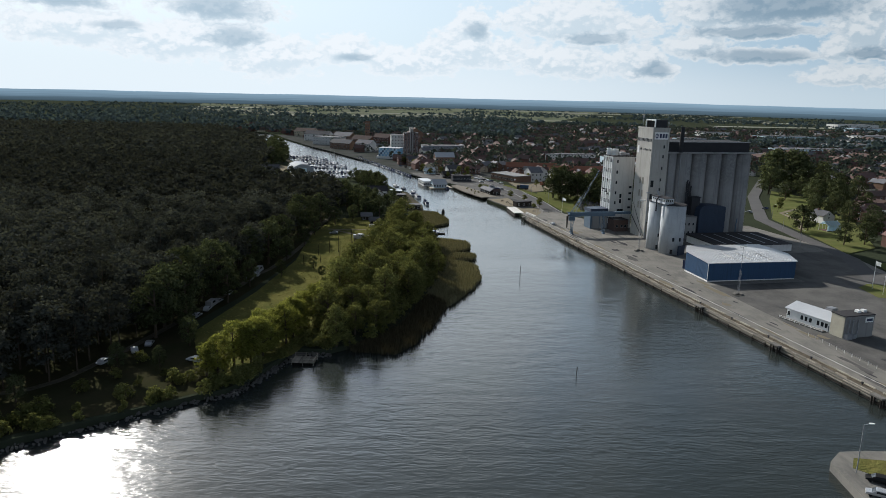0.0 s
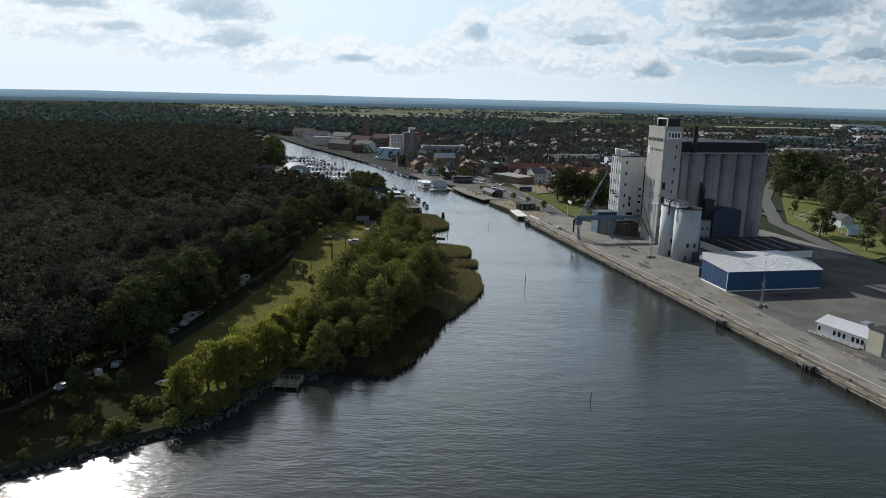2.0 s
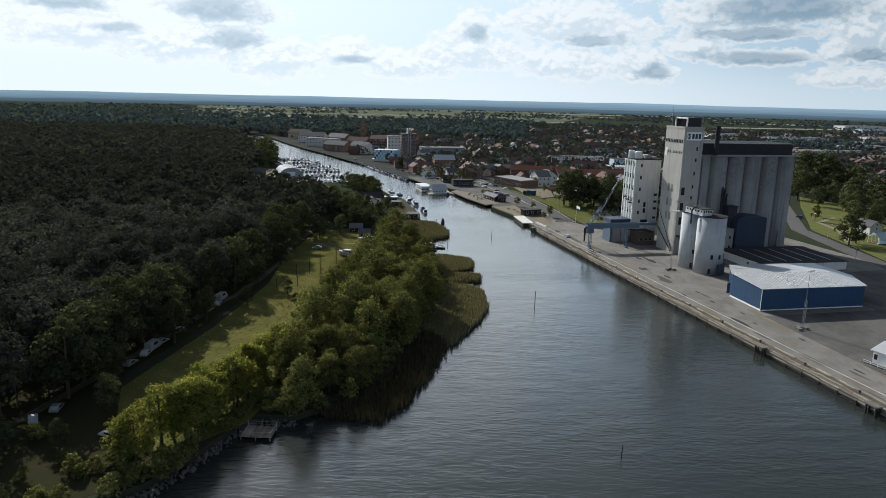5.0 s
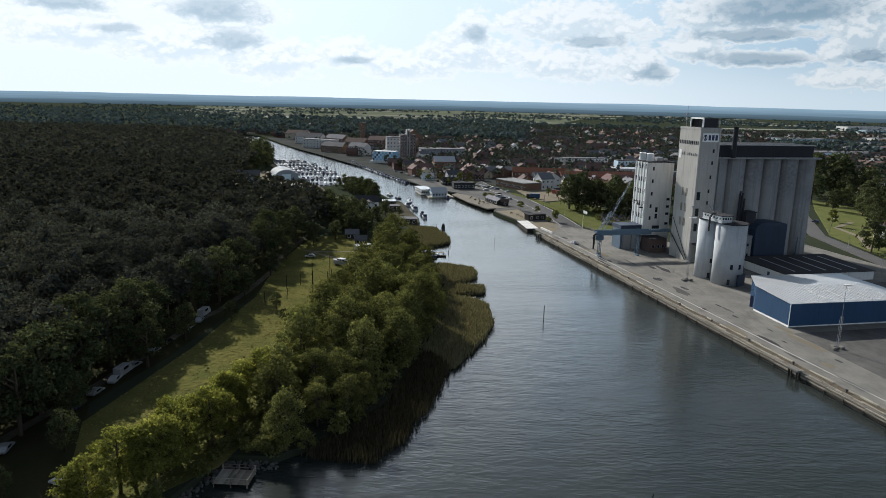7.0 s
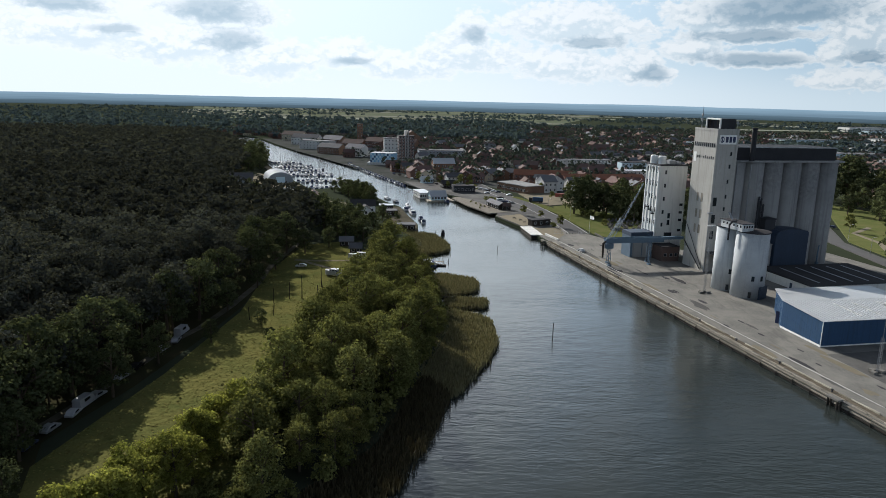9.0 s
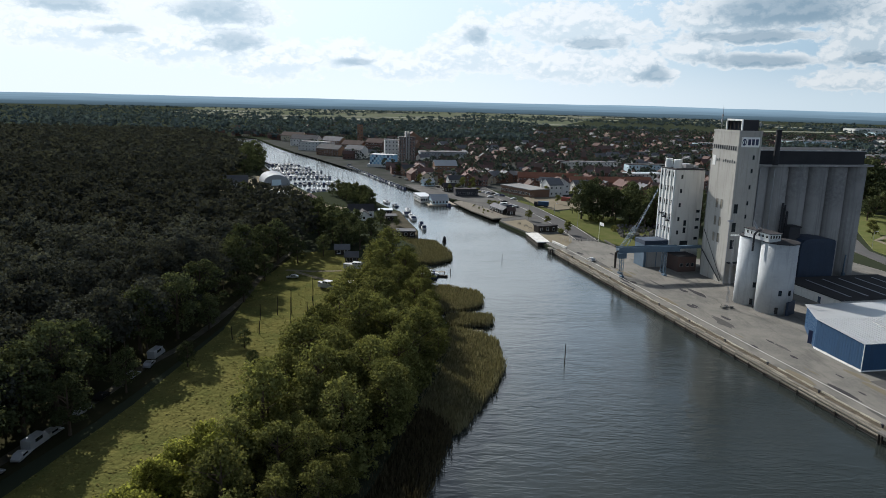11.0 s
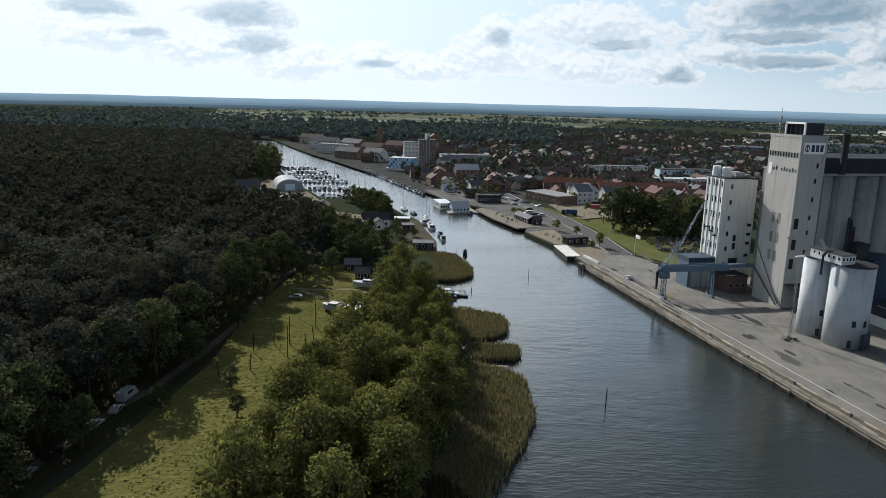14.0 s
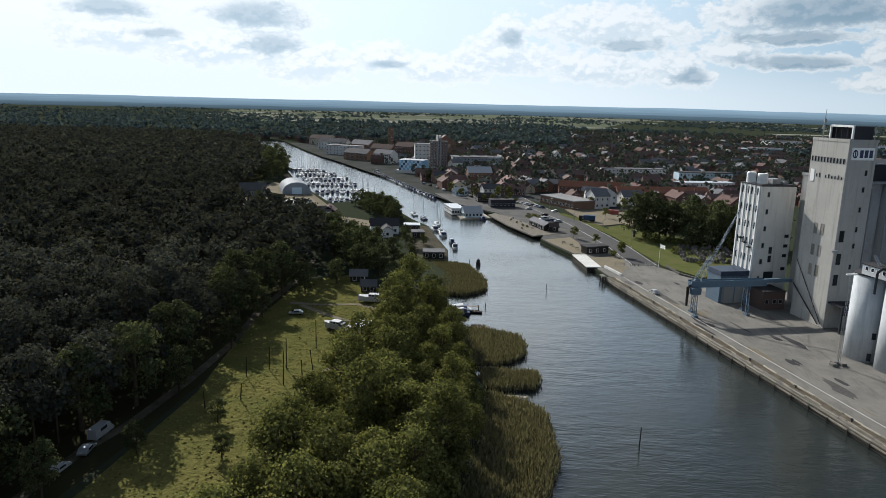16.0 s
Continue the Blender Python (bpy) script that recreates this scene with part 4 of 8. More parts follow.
def mill_building():
    t = thing("white_mill_building", at_quay(185, 35.2), "tall white rendered mill building with ribbon windows", "building")
    w, d, h = 13.4, 11.8, 40.3
    bm = bmesh.new()
    box(bm, 0, w - 3.0, 0, d, 0, h)
    part("wall", bm, M["white_render"], t)
    bx("wing", (w - 3.0, w, 0.35, d, 0, h - 0.2), M["white_render"], t, "pale rendered stair wing")
    bx("roof", (-0.1, w + 0.1, -0.1, d + 0.1, h, h + 0.5), M["tar"], t, "flat dark roof with a low edge")
    bm = bmesh.new()
    for x, y, r, hh in ((1.6, 8.6, 1.5, 3.8), (3.6, 5.2, 1.7, 3.6)):
        rod(bm, (x, y, h + 0.5), (x, y, h + hh), r, 18)
        rod(bm, (x, y, h + hh), (x, y, h + hh + 0.3), r, 18, r * 0.85)
    part("roof_tank", bm, M["white"], t, "white round dust cyclones on the roof")
    bm = bmesh.new()
    box(bm, 6.0, 9.0, 3, 7, h + 0.5, h + 2.2)
    box(bm, 9.6, 11.0, 2, 3.4, h + 0.5, h + 1.6)
    rod(bm, (5.2, 6, h + 1.4), (12, 6, h + 1.4), 0.35)
    part("roof_plant", bm, M["steel"], t, "ventilation plant on the roof")
    for row, z in enumerate((37.2, 31.3, 25.6, 19.9, 14.2, 9.0)):
        for k in range(6):
            window(t, 0.95, 2.4, on_face(LEFT, 1.6 + k * 1.7, z, w, d), frame_mat=M["white"])
    for k in range(5):
        bx("pilaster", (-0.28, 0.0, 0.6 + k * 2.55, 1.0 + k * 2.55, 3, h), M["white"], t)
    for z in (36.8, 31.0, 25.2, 19.4, 13.8):
        window(t, 0.8, 1.6, on_face(FRONT, 2.9, z, w, d))
    for x, z, ww, hh in ((6.0, 17.4, 1.1, 2.2), (6.0, 14.4, 1.1, 2.2), (6.3, 8.4, 3.6, 2.6), (2.6, 8.6, 0.7, 0.8)):
        window(t, ww, hh, on_face(FRONT, x, z, w, d))
    for z in (22.8, 19.4, 16.0, 11.4):
        window(t, 1.5, 1.0, pose(w - 1.6, 0.35, z))
    for k in range(3):
        bm = bmesh.new()
        box(bm, -1.3, 0, 7.0 - k * 2.6, 8.2 - k * 2.6, 21.5 - k * 1.2, 21.9 - k * 1.2)
        rod(bm, (-1.2, 7.1 - k * 2.6, 21.7 - k * 1.2), (-0.1, 7.1 - k * 2.6, 23.2 - k * 1.2), 0.06)
        part("chute_bracket", bm, M["dark"], t, "dark loading chute bracket")


def transfer_house():
    t = thing("transfer_house", at_quay(186, 24.5), "blue-grey corrugated transfer house with a flat dark roof", "building")
    bm = bmesh.new()
    prism(bm, [(k * 0.25, 0.07 if k % 2 else 0.0) for k in range(45)] + [(11.0, 8), (0, 8)], 0, 9.5)
    bmesh.ops.triangulate(bm, faces=[f for f in bm.faces if len(f.verts) > 4])
    part("wall", bm, M["bluesteel"], t)
    bm = bmesh.new()
    box(bm, -0.2, 11.2, -0.2, 8.2, 9.5, 11.2)
    part("roof", bm, M["darkblue"], t, "dark blue fascia and roof")
    for x in (1.0, 5.8):
        bx("door", (x, x + 4.4, -0.12, -0.02, 0, 8.4), M["silo"], t, "tall pale grey sliding door")
    s = thing("brick_store", at_quay(176.5, 34.5), "low red-brown brick store beside the tower", "building")
    # brick wall given the dark tile brown, which stands for shade on it
    bx("wall", (0, 8.2, 0, 8.2, 0, 6.2), M["browntile"], s)
    bx("roof", (-0.2, 8.3, -0.2, 8.3, 6.2, 6.5), M["tar"], s)
    for x in (1.6, 4.4, 6.6):
        window(s, 1.2, 1.3, pose(x, 0, 2.2))


def lattice(bm, a, b, size, k, r=0.09):
    """A square lattice beam from a to b with k bays."""
    a, b = Vector(a), Vector(b)
    d = (b - a).normalized()
    s = d.cross(Vector((0, 0, 1)))
    s = s.normalized() if s.length > 0.1 else Vector((1, 0, 0))
    t = s.cross(d)
    off = [(s * i + t * j) * size / 2 for i, j in ((-1, -1), (1, -1), (1, 1), (-1, 1))]
    for o in off:
        rod(bm, a + o, b + o, r, 4)
    for i in range(k):
        p, q = a.lerp(b, i / k), a.lerp(b, (i + 1) / k)
        for j in range(4):
            rod(bm, p + off[j], q + off[(j + 1) % 4], r * 0.65, 3)


def ship_loader():
    t = thing("ship_loader", at_quay(174.5, 8.5), "blue-grey steel ship loader gantry with a raised boom", "crane")
    bm = bmesh.new()
    box(bm, -2.2, 24.5, -1.1, 1.1, 9.2, 10.9)
    box(bm, -2.2, 24.5, -1.3, -1.1, 10.5, 11.4)
    box(bm, -2.2, 24.5, 1.1, 1.3, 10.5, 11.4)
    part("gantry_beam", bm, M["bluesteel"], t)
    bm = bmesh.new()
    box(bm, 24.5, 34.0, -0.7, 0.7, 10.2, 11.4)
    part("conveyor_bridge", bm, M["bluesteel"], t, "narrow conveyor bridge to the tower")
    for x in (0, 18.3):
        for y in (-2.6, 2.6):
            bm = bmesh.new()
            lattice(bm, (x - (0.9 if y < 0 else -0.9), y, 0.5), (x, y * 0.35, 9.3), 0.7, 5, 0.11)
            box(bm, x - (0.9 if y < 0 else -0.9) - 0.6, x - (0.9 if y < 0 else -0.9) + 0.6, y - 0.9, y + 0.9, 0, 0.6)
            part("leg", bm, M["bluesteel"], t)
    bm = bmesh.new()
    lattice(bm, (1.5, 0, 11.2), (17.0, 6.5, 33.4), 0.42, 22, 0.045)
    part("boom", bm, M["bluesteel"], t, "long thin raised lattice boom")
    bm = bmesh.new()
    lattice(bm, (-1.0, 0, 10.9), (4.5, 0, 19.5), 0.8, 5, 0.08)
    rod(bm, (4.5, 0, 19.5), (16.6, 6.3, 33.0), 0.05, 4)
    rod(bm, (4.5, 0, 19.5), (20, 0, 11.2), 0.05, 4)
    part("stay_frame", bm, M["bluesteel"], t)
    bm = bmesh.new()
    rod(bm, (-3.4, -1.2, 9.6), (-3.4, -1.2, 3.4), 0.5, 10, 0.35)
    rod(bm, (-2.2, -0.6, 10), (-3.4, -1.2, 9.4), 0.35)
    part("spout", bm, M["darktimber"], t, "dark hanging loading spout")
    bm = bmesh.new()
    box(bm, -2.8, 0.4, -2.9, -1.2, 7.4, 9.4)
    part("cabin", bm, M["bluesteel"], t, "operator cabin under the beam")


def steel_silo(u, v, r, h, label, door):
    t = thing("steel_silo", at_quay(u, v), label, "silo", "pair of pale round silos")
    bm = bmesh.new()
    rod(bm, (0, 0, 0), (0, 0, h), r, 44)
    for f in bm.faces:
        f.smooth = len(f.verts) == 4
    part("shell", bm, M["cyl"], t)
    bm = bmesh.new()
    rod(bm, (0, 0, h), (0, 0, h + 0.35), r + 0.22, 44)
    part("roof_rim", bm, M["dark"], t, "dark roof rim")
    bm = bmesh.new()
    rod(bm, (0, 0, h + 0.35), (0, 0, h + 0.9), r, 44, r * 0.3)
    part("roof", bm, M["tar"], t)
    for a, z in ((-118, 0.6), (-112, 6.6), (-78, 6.6), (-35, 6.6)):
        w = radians(a)
        window(t, 0.8, 1.9 if z < 1 else 1.6, pose((r + 0.02) * math.cos(w), (r + 0.02) * math.sin(w), z, 0, 0, a + 90), frame_mat=M["dark"])
    if door:
        w = radians(-62)
        m = pose((r - 0.25) * math.cos(w), (r - 0.25) * math.sin(w), 0, 0, 0, -62 + 90)
        d = bx("door", (-2.6, 2.6, -0.65, 0.1, 0, 4.4), M["darkblue"], t, "dark blue loading door")
        d.matrix_basis = m
    return t


def silo_headhouse():
    t = thing("silo_headhouse", at_quay(120.5, 30.6, 2 + 23.6), "small white cabin and pipes on top of the round silos", "cabin")
    bm = bmesh.new()
    box(bm, 0, 4.4, 0.4, 12.5, 0, 2.6)
    part("wall", bm, M["cyl"], t)
    bx("roof", (-0.3, 4.7, 0.1, 12.8, 2.6, 2.85), M["tar"], t)
    for k in range(4):
        window(t, 0.7, 0.9, pose(0.7 + k * 1.0, 0.4, 1.2), frame_mat=M["white"])
    for k in range(6):
        window(t, 0.9, 0.9, pose(0, 1.4 + k * 1.9, 1.2, 0, 0, -90), frame_mat=M["white"])
    bm = bmesh.new()
    pts = [(-0.9, 6.4, -4), (-0.9, 6.4, 1.6), (-0.4, 5.6, 2.9), (0.4, 4.6, 3.0)]
    for a, b in zip(pts, pts[1:]):
        rod(bm, a, b, 0.32, 8)
    part("pipe", bm, M["dark"], t, "dark bent filling pipe between the silos")
    for p, q, r in (((2.0, 9.0, 2.8), (1.2, 10.4, 5.4), 0.35), ((2.6, 7.0, 2.8), (2.6, 7.0, 5.0), 0.12)):
        bm = bmesh.new()
        rod(bm, p, q, r, 8)
        part("vent", bm, M["steel"], t, "grey vent pipe on the cabin")


def blue_warehouse():
    t = thing("blue_warehouse", at_quay(71.5, 22.6), "blue corrugated warehouse with a pale low tin roof", "warehouse")
    # outline: x inland, y along the quay; the river wall bends
    P = [(0, 0), (40, -1.0), (47, 13), (48, 33), (12.4, 34.5), (1.0, 17.6)]
    H = [7.4, 7.3, 7.2, 6.9, 6.9, 8.3]
    bm = bmesh.new()
    prism(bm, P, 0, [min(a, b) for a, b in zip(H, H)])
    bmesh.ops.triangulate(bm, faces=[f for f in bm.faces if len(f.verts) > 4])
    part("wall", bm, M["blue"], t)
    # ribs of the cladding
    bm = bmesh.new()
    for i in (0, 4, 5):
        a, b = Vector(P[i]), Vector(P[(i + 1) % 6])
        ha, hb = H[i], H[(i + 1) % 6]
        n = int((b - a).length / 0.9)
        d = (b - a).normalized()
        nn = Vector((d.y, -d.x))
        for k in range(1, n):
            p = a.lerp(b, k / n) + nn * 0.005
            rod(bm, (p.x, p.y, 0.6), (p.x, p.y, ha + (hb - ha) * k / n - 0.1), 0.05, 4)
    part("cladding_rib", bm, M["blue"], t)
    # roof: near slope, far slope, over a ridge
    ridge = [(1.0, 17.6, 8.5), (40, 15.0, 8.3)]
    e = 0.4
    near = [(-e, -e, 7.5), (40 + e, -1.4, 7.4), (47.4, 13, 7.3), ridge[1], (0.6, 17.6, 8.5)]
    far = [(0.6, 17.6, 8.5), ridge[1], (47.4, 13, 7.3), (48.4, 33.4, 7.0), (12.0, 34.9, 7.0)]
    for pts, nm in ((near, "roof_slope"), (far, "roof_slope")):
        bm = bmesh.new()
        top = [bm.verts.new((x, y, z + 0.16)) for x, y, z in pts]
        bot = [bm.verts.new((x, y, z)) for x, y, z in pts]
        k = len(pts)
        bm.faces.new(top)
        bm.faces.new(bot[::-1])
        for i in range(k):
            bm.faces.new((bot[i], bot[(i + 1) % k], top[(i + 1) % k], top[i]))
        bmesh.ops.triangulate(bm, faces=[f for f in bm.faces if len(f.verts) > 4])
        part(nm, bm, M["tin"], t, "pale grey profiled tin roof")
    bm = bmesh.new()
    for k in range(1, 32):
        x = k * 1.28
        yr = 17.6 + (15.0 - 17.6) * min(1, x / 40)
        zr = 8.5 - 0.2 * min(1, x / 40)
        if x < 39.5:
            rod(bm, (x, -0.35, 7.68), (x, yr - 0.1, zr + 0.18), 0.11, 4)
    part("roof_rib", bm, M["tin"], t)
    for x in (14.5, 21.0, 30.0):
        bm = bmesh.new()
        vs = [bm.verts.new(p) for p in ((x, 2.0, 7.86), (x + 0.9, 2.0, 7.86), (x + 0.9, 13.0, 8.47), (x, 13.0, 8.47))]
        bm.faces.new(vs)
        bmesh.ops.solidify(bm, geom=bm.faces[:], thickness=-0.12)
        part("rooflight", bm, M["white"], t, "white translucent rooflight strip")
    bm = bmesh.new()
    a, b = Vector(P[5]), Vector(P[0])
    d = (b - a).normalized()
    nn = Vector((d.y, -d.x)) * 0.12
    prism(bm, [(a + nn)[:], (b + nn)[:], b[:], a[:]], 0, 0.55)
    prism(bm, [(0, -0.12), (40, -1.12), (40, -1.0), (0, 0)], 0, 0.35)
    part("plinth", bm, M["white_render"], t, "pale concrete plinth")
    bm = bmesh.new()
    rod(bm, (-0.1, -0.1, 0), (-0.1, -0.1, 7.5), 0.12, 4)
    part("corner_trim", bm, M["white"], t)
    dr = bx("door", (-0.55, 0.55, -0.14, 0.02, 0.1, 4.0), M["navy"], t, "dark arched side door")
    dr.matrix_basis = pose(2.6, 21.0, 0, 0, 0, -64)


def low_shed():
    t = thing("low_shed", at_quay(119, 60), "long low shed with a dark roof and pale strips", "shed")
    bm = bmesh.new()
    box(bm, 0, 41, 0, 27, 0, 3.4)
    part("wall", bm, M["white_render"], t)
    bm = bmesh.new()
    prism(bm, [(-0.4, -0.4), (41.4, -0.4), (41.4, 27.4), (-0.4, 27.4)], 3.4, [3.6, 3.6, 4.4, 4.4])
    part("roof", bm, M["tar"], t, "dark felt roof")
    for k in range(5):
        bm = bmesh.new()
        x = 6 + k * 7.2
        prism(bm, [(x, 3), (x + 0.7, 3), (x + 0.7, 24), (x, 24)], 3.5, [3.78, 3.78, 4.36, 4.36])
        part("rooflight", bm, M["steel"], t, "pale rooflight strip")
    bx("door", (-0.1, 0, 9, 10.2, 0, 2.2), M["darkblue"], t)


def harbour_office():
    t = thing("harbour_office", at_quay(4.0, 25.6, 2.0, 11.0), "single-storey white harbour office with a pale tin roof", "office building")
    bm = bmesh.new()
    w, d, h = 9.5, 16.0, 3.6
    box(bm, 0, w, 5.0, d + 5, 0, h)
    part("wall", bm, M["white"], t)
    bm = bmesh.new()
    pts = [(-0.6, h - 0.1), (w / 2, h + 1.7), (w + 0.6, h - 0.1), (w + 0.6, h + 0.1), (w / 2, h + 1.9), (-0.6, h + 0.1)]
    a = [bm.verts.new((x, 4.6, z)) for x, z in pts]
    b = [bm.verts.new((x, d + 5.6, z)) for x, z in pts]
    for i in range(6):
        bm.faces.new((a[i], a[(i + 1) % 6], b[(i + 1) % 6], b[i]))
    bm.faces.new((a[0], a[5], a[4], a[1]))
    bm.faces.new((a[1], a[4], a[3], a[2]))
    bm.faces.new((b[1], b[4], b[5], b[0]))
    bm.faces.new((b[2], b[3], b[4], b[1]))
    bmesh.ops.recalc_face_normals(bm, faces=bm.faces)
    part("roof", bm, M["tin"], t, "pale grey tin gable roof")
    for y in (5.0, d + 4.85):
        bm = bmesh.new()
        lo3 = [bm.verts.new((x, y, z)) for x, z in ((0, h), (w, h), (w / 2, h + 1.65))]
        hi3 = [bm.verts.new((v.co.x, y + 0.15, v.co.z)) for v in lo3]
        bm.faces.new(lo3)
        bm.faces.new(hi3[::-1])
        for i in range(3):
            bm.faces.new((lo3[i], hi3[i], hi3[(i + 1) % 3], lo3[(i + 1) % 3]))
        part("gable", bm, M["white"], t)
    for k, y in enumerate((20.2, 15.2, 13.6, 12.0, 9.2, 7.7, 6.3)):
        window(t, 1.0, 1.5, pose(0, y, 1.2, 0, 0, -90), frame_mat=M["white"])
    bx("door", (-0.1, 0, 5.3, 6.1 - 0.6, 0, 2.1), M["darkblue"], t)
    bm = bmesh.new()
    for y in range(6, 23, 2):
        rod(bm, (-2.2, y, 0), (-2.2, y, 1.0), 0.05, 4)
    rod(bm, (-2.2, 6, 1.0), (-2.2, 22, 1.0), 0.06, 4)
    rod(bm, (-2.2, 6, 0.5), (-2.2, 22, 0.5), 0.05, 4)
    bx("ramp", (-2.1, -0.2, 6, 22.5, 0, 0.35), M["apron"], t, "grey concrete access ramp")
    part("ramp_railing", bm, M["white"], t, "white railed access ramp")
    bx("roof_vent", (6.4, 9.0, 9.6, 12.0, h + 0.8, h + 2.3), M["steel"], t, "grey ventilation unit on the roof")
    s = thing("weighbridge_house", at_quay(3.4, 24.4, 2.0, 3.0), "flat-roofed block of pale brick with a dark front", "office building")
    bx("wall", (0, 11.4, 0, 5.0, 0, 7.0), M["yellowed"], s)
    bx("dark_front", (0.25, 11.4, -0.2, 0.0, 0, 7.0), M["bins"], s, "grey clad front")
    bx("roof", (-0.2, 11.6, -0.3, 5.2, 7.0, 7.3), M["tar"], s)
    sg = bx("signboard", (7.9, 10.9, -0.34, -0.21, 4.8, 6.4), M["white"], s, "small white signboard with bars")
    bx("sign_mark", (8.3, 10.5, -0.4, -0.345, 5.2, 6.0), M["navy"], sg)
    bm = bmesh.new()
    for x in (1.6, 3.0, 5.0):
        rod(bm, (x, -0.4, 0), (x, -0.4, 6), 0.2, 8)
    box(bm, 0.4, 2.4, -1.5, -0.2, 0, 1.6)
    box(bm, 3.0, 4.2, -1.2, -0.2, 0, 1.4)
    part("duct", bm, M["steel"], s, "steel pipes and cabinets on the wall")
    for k, x in enumerate((7.0, 9.2)):
        bx("roof_box", (x, x + 1.3, 2.0, 3.4, 7.3, 8.0), M["white"], s, "white air conditioner")


elevator_tower()
silo_block()
mill_building()
transfer_house()
ship_loader()
steel_silo(123.0, 36.8, 5.6, 23.2, "pale weathered round silo with a dark blue door", True)
steel_silo(133.2, 35.2, 4.9, 23.2, "pale weathered round silo behind its twin", False)
silo_headhouse()
blue_warehouse()
low_shed()
harbour_office()
# ---- trees ----
def make_tree(name, seed, height, radius, kind, label, group):
    rng = np.random.default_rng(seed)
    t = thing(name, Matrix.Identity(4), label, "tree", group)
    if kind == "broad":
        me = trunk_mesh(rng, height * 0.8, radius * 0.06 + 0.1, 7, radius, M["bark"])
        c, n = crown_points(rng, radius, height * 0.10, height, 54, 62, radius * 0.31)
        lf, size = M["leaf"], 0.54
    elif kind == "yellow":
        me = trunk_mesh(rng, height * 0.8, radius * 0.06 + 0.08, 8, radius, M["bark"])
        c, n = crown_points(rng, radius, height * 0.12, height, 40, 80, radius * 0.29)
        lf, size = M["leaf_yellow"], 0.4
    elif kind == "park":
        me = trunk_mesh(rng, height * 0.8, radius * 0.06 + 0.1, 6, radius, M["bark"])
        c, n = crown_points(rng, radius, height * 0.10, height, 30, 42, radius * 0.37)
        lf, size = M["leaf_shaded"], 0.95
    elif kind == "edge":
        me = trunk_mesh(rng, height * 0.8, radius * 0.06 + 0.1, 7, radius, M["bark"])
        c, n = crown_points(rng, radius, height * 0.16, height, 46, 62, radius * 0.31)
        lf, size = M["leaf_shaded"], 0.58
    elif kind == "shrub":
        me = trunk_mesh(rng, height * 0.7, 0.1, 5, radius, M["bark"])
        c, n = crown_points(rng, radius, 0.2, height, 13, 44, radius * 0.44)
        lf, size = M["leaf"], 0.68
    elif kind == "small":
        me = trunk_mesh(rng, height * 0.8, 0.12, 4, radius, M["bark"])
        c, n = crown_points(rng, radius, height * 0.3, height, 12, 60, radius * 0.5)
        lf, size = M["leaf"], 0.5
    else:
        me = trunk_mesh(rng, height * 0.9, 0.24, 5, radius * 0.6, M["bark"])
        c, n = crown_points(rng, radius, height * 0.36, height, 18, 58, radius * 0.42)
        lf, size = M["pine"], 0.82
    part("trunk", me, None, t)
    part("crown", quads_mesh("crown", c, n, size * rng.uniform(0.7, 1.3, len(c)), lf, rng), None, t)
    return t


def plant(protos, spots, rng, first):
    """The prototypes move to the first spots, copies stand on the rest."""
    for i, (x, y, z, s) in enumerate(spots):
        p = protos[i % len(protos)]
        m = pose(x, y, z, 0, 0, rng.uniform(0, 360)) @ Matrix.Diagonal((s, s, s * rng.uniform(0.92, 1.1), 1))
        if i < len(protos) and first:
            p.matrix_basis = m
        else:
            q = copy_thing(protos[i % len(protos)], Matrix.Identity(4))
            q.matrix_basis = m


rng = np.random.default_rng(21)
broad = [make_tree("broadleaf_tree", 100 + i, 16.5, 6.0, "broad", "full dark green broadleaf tree on the river bank", "riverside trees") for i in range(5)]
spots, bushes = [], []
# the belt between meadow and reeds, from the jetty northwards: west edge and shore at each y
BELT = [(186, -30, -24), (200, -36, -16), (215, -35, -11), (235, -33, -7), (255, -31, -3), (275, -30, 1), (295, -27, 1), (315, -24, -2), (335, -22, -4), (350, -22, -8), (362, -20, -11)]
y = 188.0
while y < 362:
    (y0, a0, b0), (y1, a1, b1) = next((p, q) for p, q in zip(BELT, BELT[1:]) if p[0] <= y <= q[0])
    f = (y - y0) / (y1 - y0)
    west, east = a0 + (a1 - a0) * f, b0 + (b1 - b0) * f
    x = west + rng.uniform(0, 2)
    while x < east - 1.5:
        k = (x - west) / max(1.0, east - west)
        s = (1.04 - (0.14 if y < 268 else 0.42) * k ** 1.5) * rng.uniform(0.66, 1.1) * (0.78 if y < 215 else 1.0)
        spots.append((x + rng.uniform(-1, 1), y + rng.uniform(-2, 2), BANK, s))
        x += 7.4 * rng.uniform(0.85, 1.2)
    bushes.append((east - rng.uniform(0.5, 2.5), y + rng.uniform(-1, 1), BANK - 0.4, rng.uniform(0.6, 1.05)))
    bushes.append((west - rng.uniform(-1, 1.0), y + rng.uniform(-3, 3), BANK - 0.2, rng.uniform(0.4, 0.8)))
    y += 6.6
for k in range(34):
    x0 = rng.uniform(-56, -27)
    y0 = float(np.interp(x0, [-56, -51, -46, -42, -40, -31, -24], [152, 156, 166, 178, 184, 184, 190]))
    bushes.append((x0, y0 + rng.uniform(0.5, 5), BANK - 0.3, rng.uniform(0.35, 0.8)))
plant(broad, spots, rng, True)
shrub = [make_tree("shrub", 130 + i, 5.2, 3.2, "shrub", "dense dark green shrub at the waterside", "waterside shrubs") for i in range(3)]
